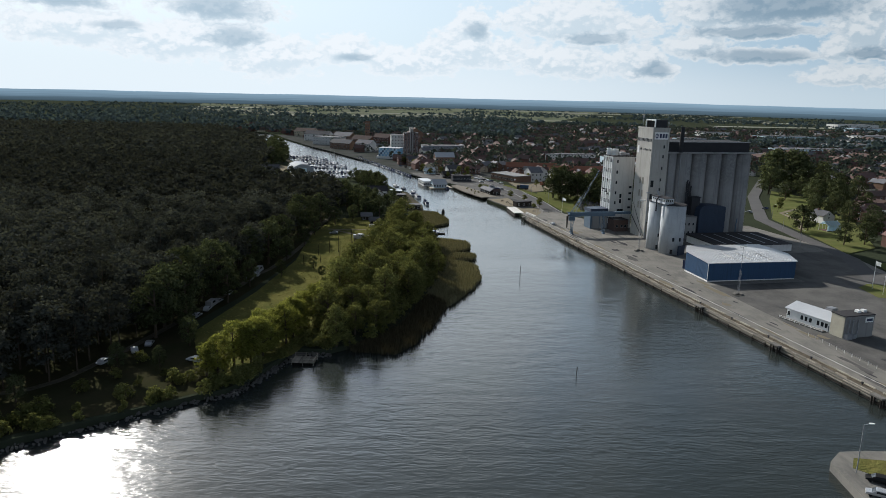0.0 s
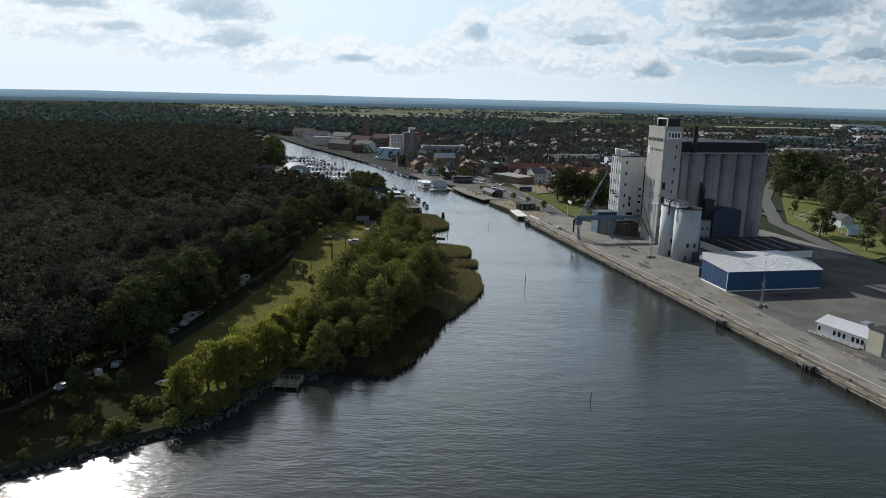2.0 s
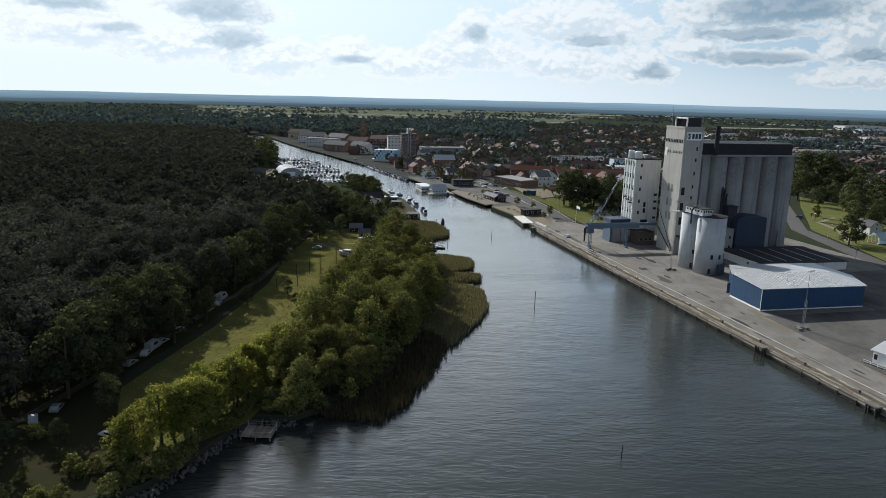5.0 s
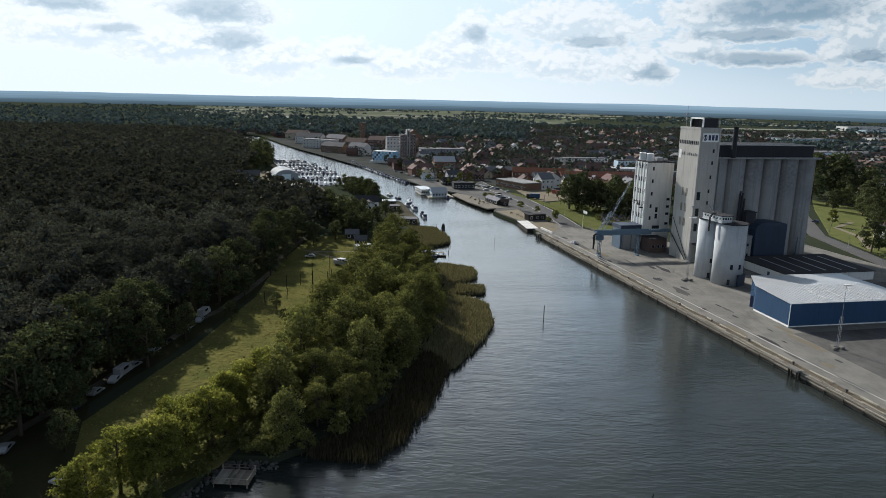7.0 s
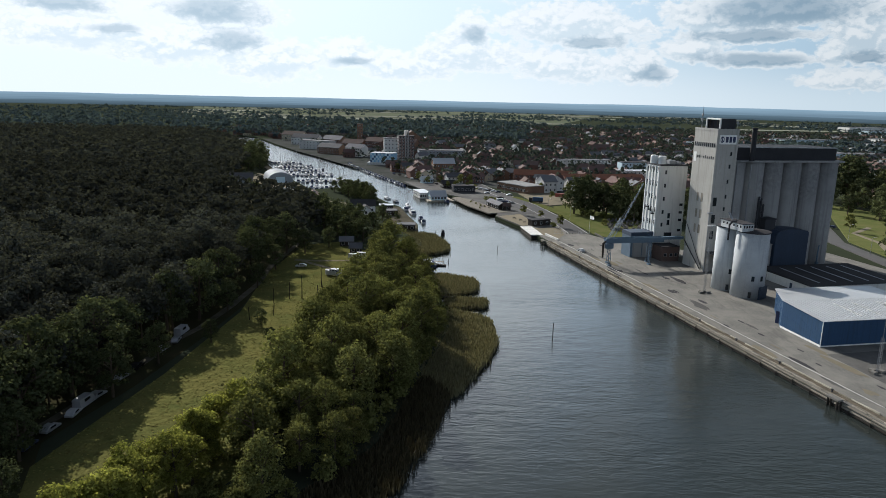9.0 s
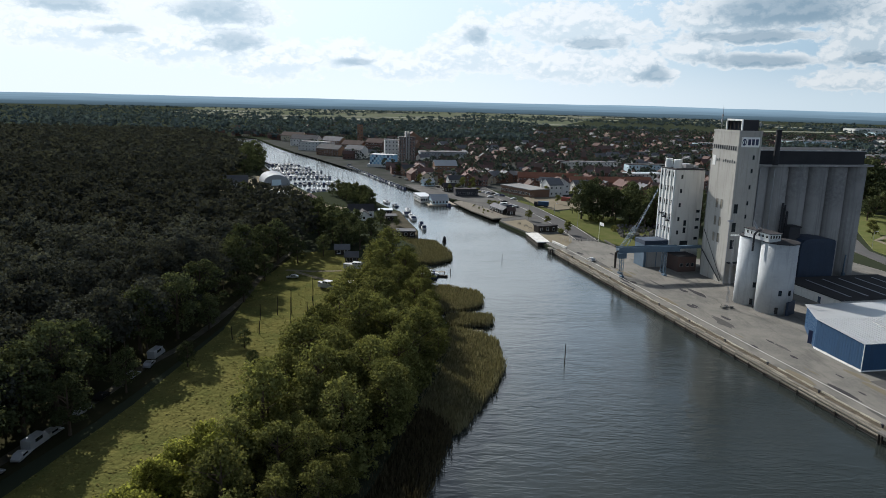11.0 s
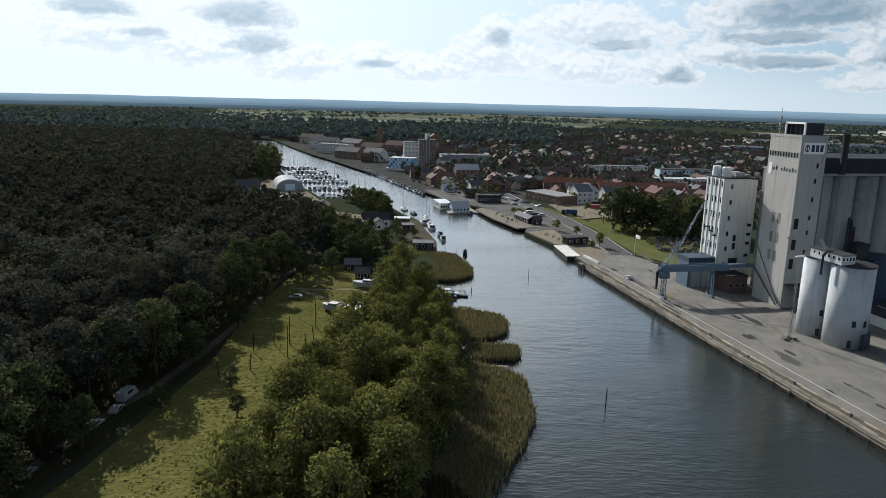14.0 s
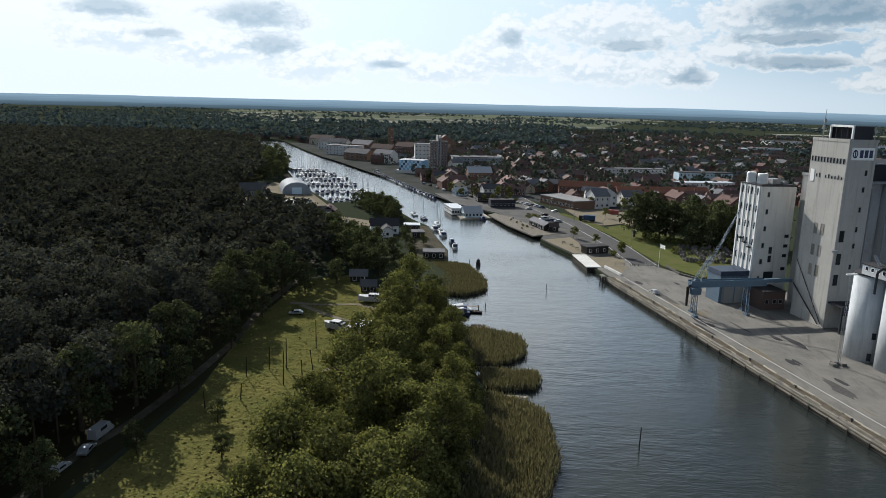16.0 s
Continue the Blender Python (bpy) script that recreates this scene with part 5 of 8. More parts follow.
bushes += [(61.4, 450, 1.9, .55), (31.5, 552, 1.9, .5), (33.5, 550, 1.9, .5), (35.5, 548.2, 1.9, .5), (37.5, 546.5, 1.9, .45), (20.4, 539, 1.9, .25), (23.7, 530, 1.9, .25), (26.3, 521.7, 1.9, .25), (28.6, 518, 1.9, .25), (25, 512, 1.9, .22), (92, 462, 1.9, .6), (96, 438, 1.9, .4)]
bushes += [(84 + 6.5 * k + rng.uniform(-2, 2), 489 - 2.2 * k + rng.uniform(-3, 3), 1.9, rng.uniform(0.55, 0.95)) for k in range(9)]
bushes += [(-77.8, 170.3, BANK, .62), (-65.6, 159.6, BANK, .66), (-57.3, 166.4, BANK, .6), (-60, 163.5, BANK, .45), (-69, 163, BANK, .35), (-73, 157, BANK, .4), (-80, 160, BANK, .5), (-84, 152, BANK, .55)]
for k in range(46):
    f = rng.uniform()
    x0 = -58 - 52 * f
    y0 = float(np.interp(x0, [-120, -88, -65, -51], [102, 128, 146, 156]))
    bushes.append((x0, y0 + rng.uniform(1.5, 12), BANK - 0.2, rng.uniform(0.3, 0.75)))
plant(shrub, bushes, rng, True)
gold = [make_tree("young_tree", 140 + i, 12.0, 4.2, "yellow", "slender yellow-green tree by the water", "young riverside trees") for i in range(3)]
golden = [(-58, 166, .7), (-60, 176, .5)]
for k in range(27):
    f = k / 26
    golden.append((-55 + 22 * f + rng.uniform(-4.5, 3.0), 163 + 52 * f + rng.uniform(-2.5, 5.0), rng.uniform(0.78, 1.08)))
plant(gold, [(x, y, BANK, s) for x, y, s in golden], rng, True)
park = [make_tree("park_tree", 150 + i, 16.5, 6.0, "park", "spreading dark green tree in the park", "park trees") for i in range(4)]
# trees round the boatyard and behind the meadow
yardspots = [(-30, 392, .5), (-22, 396, .45), (-36, 402, .6), (-28, 410, .5), (-40, 412, .65), (-33, 421, .55), (-46, 424, .72), (-52, 432, .72), (-42, 434, .6), (-58, 424, .8), (-26, 428, .42),
             (-62, 442, .8), (-54, 448, .62), (-70, 452, .85), (-64, 460, .66), (-78, 468, .8), (-72, 476, .66), (-86, 486, .75), (-96, 494, .8), (-104, 506, .75), (-112, 500, .9), (-88, 500, .5), (-48, 442, .5),
             (-58, 468, .5), (-28, 452, .4), (-24, 464, .34), (-32, 462, .42), (-66, 488, .42), (-118, 520, .7), (-126, 545, .6), (-132, 560, .6), (-146, 566, .7), (-44, 402, .62), (-50, 414, .7),
             (-186, 806, 1.3), (-178, 778, 1.2), (-172, 752, 1.1), (-192, 786, 1.4), (-184, 760, 1.3), (-166, 734, .9), (-178, 736, 1.2), (-196, 826, 1.3), (-174, 720, 1.1), (-164, 712, .9), (-168, 690, .9), (-66, 560, .3), (-58, 566, .32), (-62, 576, .28), (-70, 570, .32), (-54, 556, .34), (-50, 548, .4), (-46, 538, .36), (-44, 526, .4), (-56, 540, .3), (-62, 548, .34), (-76, 578, .28), (-66, 590, .26), (-60, 586, .3), (-48, 530, .3), (-52, 548, .4), (-58, 556, .38), (-64, 566, .36), (-72, 582, .34), (-50, 538, .4), (-46, 530, .42), (-60, 560, .4), (-68, 576, .36), (-54, 564, .34), (-44, 520, .36)]
plant(park, [(x, y, BANK, s) for x, y, s in [(x, y, s * (1.28 if x < -31 and y < 470 else 1.75 if x > -80 and 515 < y < 592 else 1.0)) for x, y, s in yardspots]], rng, True)
# park trees on the town side
plant(park, [(87, 497, 2, 1.42), (98, 492, 2, 1.2), (106, 484, 2, 1.1), (112, 476, 2, .95), (120, 486, 2, 1.25), (96, 505, 2, 1.1), (128, 478, 2, 1.1), (136, 490, 2, 1.2), (115, 500, 2, 1.2), (126, 505, 2, 1.2), (146, 484, 2, 1.1), (82, 500, 2, 1.3), (91, 503, 2, 1.35), (102, 500, 2, 1.15), (108, 492, 2, 1.2), (118, 478, 2, 1.1), (112, 508, 2, 1.3), (124, 494, 2, 1.2), (134, 502, 2, 1.2), (104, 478, 2, .7)], rng, False)
plant(park, [(206, 386, 2, .98), (318, 610, 2, 1.8), (306, 590, 2, 1.3), (296, 566, 2, 1.2), (286, 545, 2, 1.0), (330, 596, 2, 1.4), (300, 540, 2, 1.2), (282, 520, 2, 1.),
              (270, 500, 2, .9), (312, 555, 2, 1.2), (262, 520, 2, .9), (292, 500, 2, 1.1), (276, 478, 2, 1.), (258, 470, 2, .8), (246, 446, 2, .8), (262, 452, 2, 1.), (282, 452, 2, 1.), (320, 525, 2, 1.1),
               (254, 400, 2, .9), (222, 352, 2, .8), (210, 350, 2, .7), (232, 366, 2, .9), (246, 380, 2, .8), (230, 330, 2, .7), (262, 360, 2, .8), (248, 412, 2, .9), (252, 436, 2, 1.), (270, 464, 2, 1.1), (266, 484, 2, 1.), (284, 490, 2, 1.2), (300, 520, 2, 1.2), (306, 575, 2, 1.4), (294, 534, 2, 1.2), (276, 508, 2, 1.1), (240, 436, 2, .8), (322, 580, 2, 1.5), (326, 560, 2, 1.2), (275, 574, 2, 1.6), (285, 592, 2, 1.8), (300, 588, 2, 2.1), (292, 604, 2, 2.0), (310, 602, 2, 1.8), (266, 556, 2, 1.4), (212, 390, 2, .7)], rng, False)
edge_trees = [make_tree("edge_tree", 170 + i, 16.5, 6.0, "edge", "dark green broadleaf tree at the edge of the wood", "wood edge trees") for i in range(3)]
plant(edge_trees, [(-70, 246, BANK, .6), (-62, 262, BANK, .42), (-72, 226, BANK, .8), (-66, 290, BANK, .6), (-64, 318, BANK, .6), (-76, 198, BANK, .7), (-70, 184, BANK, .5), (-64, 345, BANK, .6), (-58, 374, BANK, .7), (-50, 388, BANK, .6),
              (-52, 276, BANK, .35), (-46, 262, BANK, .3),
              (-82, 166, BANK, .45), (-96, 146, BANK, .4), (-104, 140, BANK, .45), (-72, 168, BANK, .35), (-116, 130, BANK, .5),
              (-82, 190, BANK, 1.1), (-83, 199, BANK, 1.2), (-81, 208, BANK, 1.15), (-83, 217, BANK, 1.25), (-81, 226, BANK, 1.15), (-80, 236, BANK, 1.2), (-79, 247, BANK, 1.1), (-77, 270, BANK, 1.1), (-72, 282, BANK, 1.1), (-71, 300, BANK, 1.15), (-70, 332, BANK, 1.1), (-71, 344, BANK, 1.2), (-69, 362, BANK, 1.1), (-66, 374, BANK, 1.1)], rng, True)
small = [make_tree("street_tree", 160 + i, 6.2, 2.1, "small", "small round-headed street tree on a clear stem", "promenade trees") for i in range(2)]
plant(small, [(65.2, 450.8, 2, 1.1), (49.8, 490.9, 2, 1.0), (58.7, 478, 2, .8), (12, 598, 2, 1.1), (20, 596, 2, 1.0), (0, 624, 2, 1.2), (-10, 632, 2, 1.1), (16, 632, 2, 1.3), (24, 640, 2, 1.2), (-18, 652, 2, 1.2), (-28, 700, 2, 1.3), (-40, 726, 2, 1.2), (78, 560, 2, .9), (94, 590, 2, 1.3), (76, 600, 2, 1.1), (26, 592, 2, .9), (6, 610, 2, .9), (227, 458, 2, 1.2), (236, 474, 2, 1.2), (16, 640, 2, 1), (8, 652, 2, 1), (24, 622, 2, .9)], rng, True)

# ---- pine wood on the left bank ----
pines = [make_tree("pine_tree", 180 + i, 18.0, 6.0, "pine", "dark pine tree with a bare stem in the wood", "edge pines") for i in range(5)]
EDGE = [(-112, 132), (-100, 146), (-92, 160), (-88, 182), (-86, 205), (-82, 232), (-79, 262), (-72, 295), (-73, 325), (-72, 352), (-66, 385), (-58, 410)]


def edge_x(y):
    """East edge of the wood at that y."""
    pts = EDGE + [(-66, 430), (-95, 500), (-135, 520), (-170, 600), (-172, 690), (-196, 800), (-225, 880), (-275, 1000), (-335, 1110), (-400, 1190)]
    if y <= pts[0][1]:
        return pts[0][0] - (pts[0][1] - y) * 1.6
    for (x0, y0), (x1, y1) in zip(pts, pts[1:]):
        if y0 <= y <= y1:
            return x0 + (x1 - x0) * (y - y0) / (y1 - y0)
    return pts[-1][0] - (y - pts[-1][1]) * 2


near, mid, far = [], [], []
y = 96.0
rng = np.random.default_rng(31)
while y < 1190:
    step = 7.4 if y < 420 else 8.2
    x = edge_x(y) - 1.5
    while x > -0.70 * y - 70:
        px, py = x + rng.uniform(-2, 2), y + rng.uniform(-2.4, 2.4)
        s = rng.uniform(0.62, 1.14)
        depth = edge_x(y) - x
        if y < 330 and depth < 46 and len(near) < 230:
            near.append((px, py, BANK, s))
        elif y < 640:
            mid.append((px, py, s))
        else:
            far.append((px, py, s))
        x -= step * rng.uniform(0.8, 1.25)
    y += step
plant(pines, near, rng, True)


def wood(name, spots, lobes, leaves, size, radius, height, mat, label, seed, shape="pine"):
    """A wood too dense to count: crowns of leaf clumps in one mesh."""
    rng = np.random.default_rng(seed)
    protos = [crown_points(rng, radius, height * 0.4, height, lobes, leaves, radius * 0.42, shape) for _ in range(9)]
    cs, ns, ss = [], [], []
    for i, (x, y, s) in enumerate(spots):
        c, n = protos[i % 9]
        a = rng.uniform(0, 6.28)
        rot = np.array([[math.cos(a), -math.sin(a), 0], [math.sin(a), math.cos(a), 0], [0, 0, 1]])
        cs.append(c @ rot.T * np.array([s, s, min(s, 1.15)]) + np.array([x, y, BANK]))
        ns.append(n @ rot.T)
        ss.append(np.full(len(c), s))
    c, n, s = np.concatenate(cs), np.concatenate(ns), np.concatenate(ss)
    ob = part(name, quads_mesh(name, c, n, size * s * rng.uniform(0.7, 1.3, len(c)), mat, rng), None)
    return tagged(ob, label, "woods", kind="stuff")


wood("pine_wood", [p for p in mid if p[1] < 370], 10, 28, 1.15, 6.4, 18, M["pine"], "dense dark pine wood behind the edge trees", 43, "round")
wood("pine_wood", [p for p in mid if p[1] >= 370], 7, 13, 2.0, 6.4, 18, M["pine"], "dense dark pine wood behind the first trees", 41, "round")
wood("pine_wood", far, 5, 8, 3.1, 7.0, 17.5, M["pine"], "dense dark pine wood stretching into the distance", 42, "round")
stems = bmesh.new()
for x, y, s in mid[:1500]:
    if y < 300 and x > -190:
        rod(stems, (x, y, BANK - 0.3), (x, y, BANK + 9), 0.2, 4, 0.14)
tagged(part("pine_stems", stems, M["bark"]), "bare brown pine stems inside the wood", "woods", kind="stuff")
flat("woodland_floor", [(-92, 128), (-64, 147.6), (-52, 157.5), (-54, 166), (-62, 170), (-66, 180), (-76, 205), (-70, 232), (-66, 262), (-63, 295), (-64, 325), (-64, 352), (-60, 385), (-90, 500), (-165, 600), (-190, 800), (-400, 1190), (-900, 1190), (-300, 90)],
     BANK + 0.03, 0.2, M["woodfloor"], "dark needle-covered woodland floor", "ground")

# ---- reeds ----
REEDS = [
    [(-7, 246), (0, 240), (4, 232), (8, 243), (13, 255), (17, 271), (16, 289), (11, 295), (3, 299), (0, 280), (-3, 262)],
    [(4, 301), (15, 303), (17, 308), (16, 313), (4, 313), (1, 307)],
    [(-2, 318), (6, 316), (14, 325), (15, 332), (13, 340), (4, 345), (-5, 346), (-4, 330)],
    [(-11, 384), (-4, 382), (4, 390), (5, 399), (2, 412), (-3, 428), (-12, 432), (-20, 432), (-12, 412)],
    [(-26, 186), (-12, 184), (-7, 193), (-3, 206), (1, 222), (3, 232), (-2, 242), (-8, 240), (-12, 214), (-20, 196)],
]
for i, poly in enumerate(REEDS):
    rng = np.random.default_rng(60 + i)
    xs, ys = [p[0] for p in poly], [p[1] for p in poly]
    pts = []
    want = int((max(xs) - min(xs)) * (max(ys) - min(ys)) * (17 if i < 4 else 12))
    for k in range(want):
        x, y = rng.uniform(min(xs), max(xs)), rng.uniform(min(ys), max(ys))
        if inside(x + rng.normal(scale=0.5), y + rng.normal(scale=0.5), poly):
            pts.append((x, y))
    p = np.array(pts)
    hgt = rng.uniform(1.5, 2.4, len(p))
    c = np.column_stack([p, hgt * 0.55])
    n = np.column_stack([rng.normal(size=(len(p), 2)), rng.normal(scale=0.15, size=len(p))])
    # tall narrow blades: each one a slim upright kite
    v = np.zeros((len(p), 4, 3))
    w = rng.uniform(0.07, 0.17, len(p))
    a = rng.uniform(0, 6.28, len(p))
    side = np.column_stack([np.cos(a) * w, np.sin(a) * w, np.zeros(len(p))])
    base = np.column_stack([p, np.full(len(p), -0.3)])
    tip = np.column_stack([p + rng.normal(scale=0.35, size=p.shape), hgt])
    midp = (base + tip) / 2 + np.array([0, 0, 0.3])
    v[:, 0], v[:, 1], v[:, 2], v[:, 3] = base, midp + side, tip, midp - side
    me = bpy.data.meshes.new("reed_bed")
    q = len(p)
    me.vertices.add(q * 4)
    me.vertices.foreach_set("co", v.reshape(-1).astype(np.float32))
    me.loops.add(q * 4)
    me.loops.foreach_set("vertex_index", np.arange(q * 4, dtype=np.int32))
    me.polygons.add(q)
    me.polygons.foreach_set("loop_start", np.arange(0, q * 4, 4, dtype=np.int32))
    me.update(calc_edges=True)
    # the bed in front of the trees gets the reed colour with painted shade
    me.materials.append(M["reed_brown_shaded" if i == 4 else "reed"])
    tagged(new("reed_bed", me), "dense yellow-green reed bed standing in the shallows", "reeds", kind="stuff")

# grass tufts on the meadow
rng = np.random.default_rng(71)
tufts = []
while len(tufts) < 6000:
    x, y = rng.uniform(-74, -22), rng.uniform(160, 402)
    if inside(x, y, MEADOW):
        tufts.append((x, y, BANK + 0.1))
c = np.array(tufts)
n = np.column_stack([rng.normal(scale=0.3, size=(len(c), 2)), np.ones(len(c))])
tagged(part("meadow_grass", quads_mesh("meadow_grass", c + np.array([0, 0, 0.02]), n, rng.uniform(0.3, 0.75, len(c)), M["tuft"], rng, cup=-0.08), None), "tufted yellow-green meadow grass", "grass", kind="stuff")
# ---- town ----
def gable_house(w, d, h, pitch, wall, roof, label, group, seed, rows=1):
    """w wide, d deep, ridge along x."""
    rng = np.random.default_rng(seed)
    t = thing("house", Matrix.Identity(4), label, "house", group)
    rise = d / 2 * math.tan(radians(pitch))
    bm = bmesh.new()
    lo = [bm.verts.new((x, y, -0.2)) for x, y in ((-w / 2, -d / 2), (w / 2, -d / 2), (w / 2, d / 2), (-w / 2, d / 2))]
    hi = [bm.verts.new((v.co.x, v.co.y, h)) for v in lo]
    ra, rb = bm.verts.new((-w / 2, 0, h + rise)), bm.verts.new((w / 2, 0, h + rise))
    bm.faces.new((lo[0], lo[1], hi[1], hi[0]))
    bm.faces.new((lo[2], lo[3], hi[3], hi[2]))
    bm.faces.new((lo[1], lo[2], hi[2], rb, hi[1]))
    bm.faces.new((lo[3], lo[0], hi[0], ra, hi[3]))
    part("wall", bm, wall, t)
    bm = bmesh.new()
    e = 0.45
    k = e * math.tan(radians(pitch))
    for s in (-1, 1):
        pts = [(-w / 2 - e, s * (d / 2 + e), h - k), (w / 2 + e, s * (d / 2 + e), h - k), (w / 2 + e, 0, h + rise), (-w / 2 - e, 0, h + rise)]
        a = [bm.verts.new(p) for p in pts]
        b = [bm.verts.new((p[0], p[1], p[2] + 0.22)) for p in pts]
        for f in ((0, 1, 2, 3), (7, 6, 5, 4), (0, 4, 5, 1), (1, 5, 6, 2), (2, 6, 7, 3), (3, 7, 4, 0)):
            bm.faces.new([(a + b)[i] for i in f])
    bmesh.ops.recalc_face_normals(bm, faces=bm.faces)
    rf = part("roof", bm, roof, t)
    cx = rng.uniform(-w * 0.3, w * 0.3)
    bx("chimney", (cx - 0.4, cx + 0.4, 0.3, 1.1, h + rise - 1.0, h + rise + 1.1), M["brick"], rf)
    n = max(2, int(w / 4.0))
    for r in range(rows):
        for i in range(n):
            x = -w / 2 + (i + 0.5) * w / n
            window(t, 1.1, 1.3, pose(x, -d / 2, 1.0 + 2.8 * r), frame_mat=M["white"])
    for z in ([1.0] if rows < 2 else [1.0, 3.8]) + [h + 0.5]:
        window(t, 1.0, 1.2, pose(-w / 2, 0, z, 0, 0, -90), frame_mat=M["white"])
        window(t, 1.0, 1.2, pose(w / 2, 0, z, 0, 0, 90), frame_mat=M["white"])
    return t


WHITE, BRICK, CREAM = M["white_render"], M["brick"], M["cream"]
protos = [
    gable_house(12, 8.5, 4.2, 38, WHITE, M["redtile"], "white rendered house with a red tiled roof", "town houses", 1, 1),
    gable_house(14, 9.0, 5.8, 36, BRICK, M["redtile"], "red brick house with a red tiled roof", "town houses", 2, 2),
    gable_house(11, 8.0, 4.0, 40, BRICK, M["browntile"], "red brick cottage with a brown tiled roof", "town houses", 3, 1),
    gable_house(13, 9.0, 5.6, 35, WHITE, M["greytile"], "white rendered house with a grey roof", "town houses", 4, 2),
    gable_house(16, 10.0, 6.0, 33, M["brownbrick"], M["greytile"], "brown brick house with a grey roof", "town houses", 5, 2),
    gable_house(12, 8.0, 4.0, 40, CREAM, M["browntile"], "cream rendered house with a brown roof", "town houses", 6, 1),
    gable_house(22, 10.0, 6.4, 30, BRICK, M["browntile"], "long red brick house with a brown roof", "town houses", 7, 2),
]
rng = np.random.default_rng(77)


def water_near(x, y, gap):
    river = SHORE_LEFT + SHORE_RIGHT
    for dx, dy in ((0, 0), (gap, 0), (-gap, 0), (0, gap), (0, -gap)):
        if inside(x + dx, y + dy, river):
            return True
    return False


BLOCKED = []          # circles that stay free of houses: x, y, radius
BLOCKED += [(-34, 830, 34), (-57, 796, 26), (60, 625, 38), (90, 550, 42), (-112, 905, 24), (-140, 945, 26), (-120, 995, 24), (20, 610, 40), (60, 580, 30), (-150, 1065, 26), (-50, 1008, 24), (0, 728, 20), (110, 480, 55), (300, 560, 60), (240, 470, 40), (300, 620, 40)]
houses, town_trees = [], []
gy = 640.0
while gy < 1900:
    gx = -420.0
    while gx < 0.66 * gy + 60:
        x, y = gx + rng.uniform(-6, 6), gy + rng.uniform(-6, 6)
        west = -30 - (gy - 640) * 0.43 if gy < 1200 else -430
        if x > west + 16 and not water_near(x, y, 20) and all((x - a) ** 2 + (y - b) ** 2 > r * r for a, b, r in BLOCKED):
            dens = 0.78 if y < 1000 else 0.52 if y < 1350 else 0.36
            if rng.uniform() < dens:
                houses.append((x, y, rng.choice([0, 90, 0, 90, 25, -20, 50]) + rng.uniform(-14, 14) + 12, rng.uniform(0.68, 1.1)))
            for k in range(4 if y < 950 else 3):
                if rng.uniform() < 0.75:
                    town_trees.append((x + rng.uniform(-13, 13), y + rng.uniform(-11, 11), rng.uniform(0.4, 1.05)))
        gx += 21
    gy += 19
# houses beside the park, towards the east
for gx, gy in [(286, 455), (300, 474), (328, 510), (270, 430), (262, 408), (236, 420), (252, 388), (275, 395), (292, 418), (236, 345), (250, 335), (270, 352), (290, 380), (310, 440), (340, 480), (350, 540), (372, 520),
               (360, 580), (384, 560), (390, 610), (410, 590), (340, 620), (365, 640), (400, 650), (430, 640), (300, 340), (290, 318), (310, 366), (330, 410), (350, 440), (262, 318)]:
    houses.append((gx, gy, rng.choice([15, 105]) + rng.uniform(-8, 8), rng.uniform(0.85, 1.1)))
    town_trees.append((gx + rng.uniform(-11, 11), gy + rng.uniform(-11, 11), rng.uniform(0.4, 0.7)))
for gx, gy in [(70, 640), (84, 628), (98, 640), (112, 650), (106, 622), (126, 636), (140, 650), (120, 612), (138, 622), (155, 640), (150, 612), (170, 628), (165, 600), (185, 612), (12, 700), (26, 690), (40, 676), (54, 690), (30, 712)]:
    houses.append((gx, gy, rng.choice([10, 100]) + rng.uniform(-6, 6), rng.uniform(0.9, 1.2)))
BACK_ROAD = [q2(100, 118), q2(150, 133), q2(205, 150), q2(300, 215), q2(400, 300), q2(560, 480)]


def beside_road(x, y, gap):
    p = Vector((x, y))
    for a, b in zip(BACK_ROAD, BACK_ROAD[1:]):
        a, b = Vector(a), Vector(b)
        f = min(1.0, max(0.0, (p - a).dot(b - a) / (b - a).length_squared))
        if (a.lerp(b, f) - p).length < gap:
            return True
    return False


houses = [h for h in houses if not beside_road(h[0], h[1], 17)]
outskirts = []
houses.sort(key=lambda h: h[1])
for i, (x, y, a, s) in enumerate(houses):
    k = rng.choice([0, 1, 1, 1, 2, 2, 3, 4, 4, 5, 6, 6])
    if i >= 175:
        outskirts.append((x, y, a, s, k))
        continue
    m = pose(x, y, BANK + 0.2, 0, 0, a)
    q = copy_thing(protos[k], Matrix.Identity(4))
    q.matrix_basis = m @ Matrix.Diagonal((s, s, s, 1))


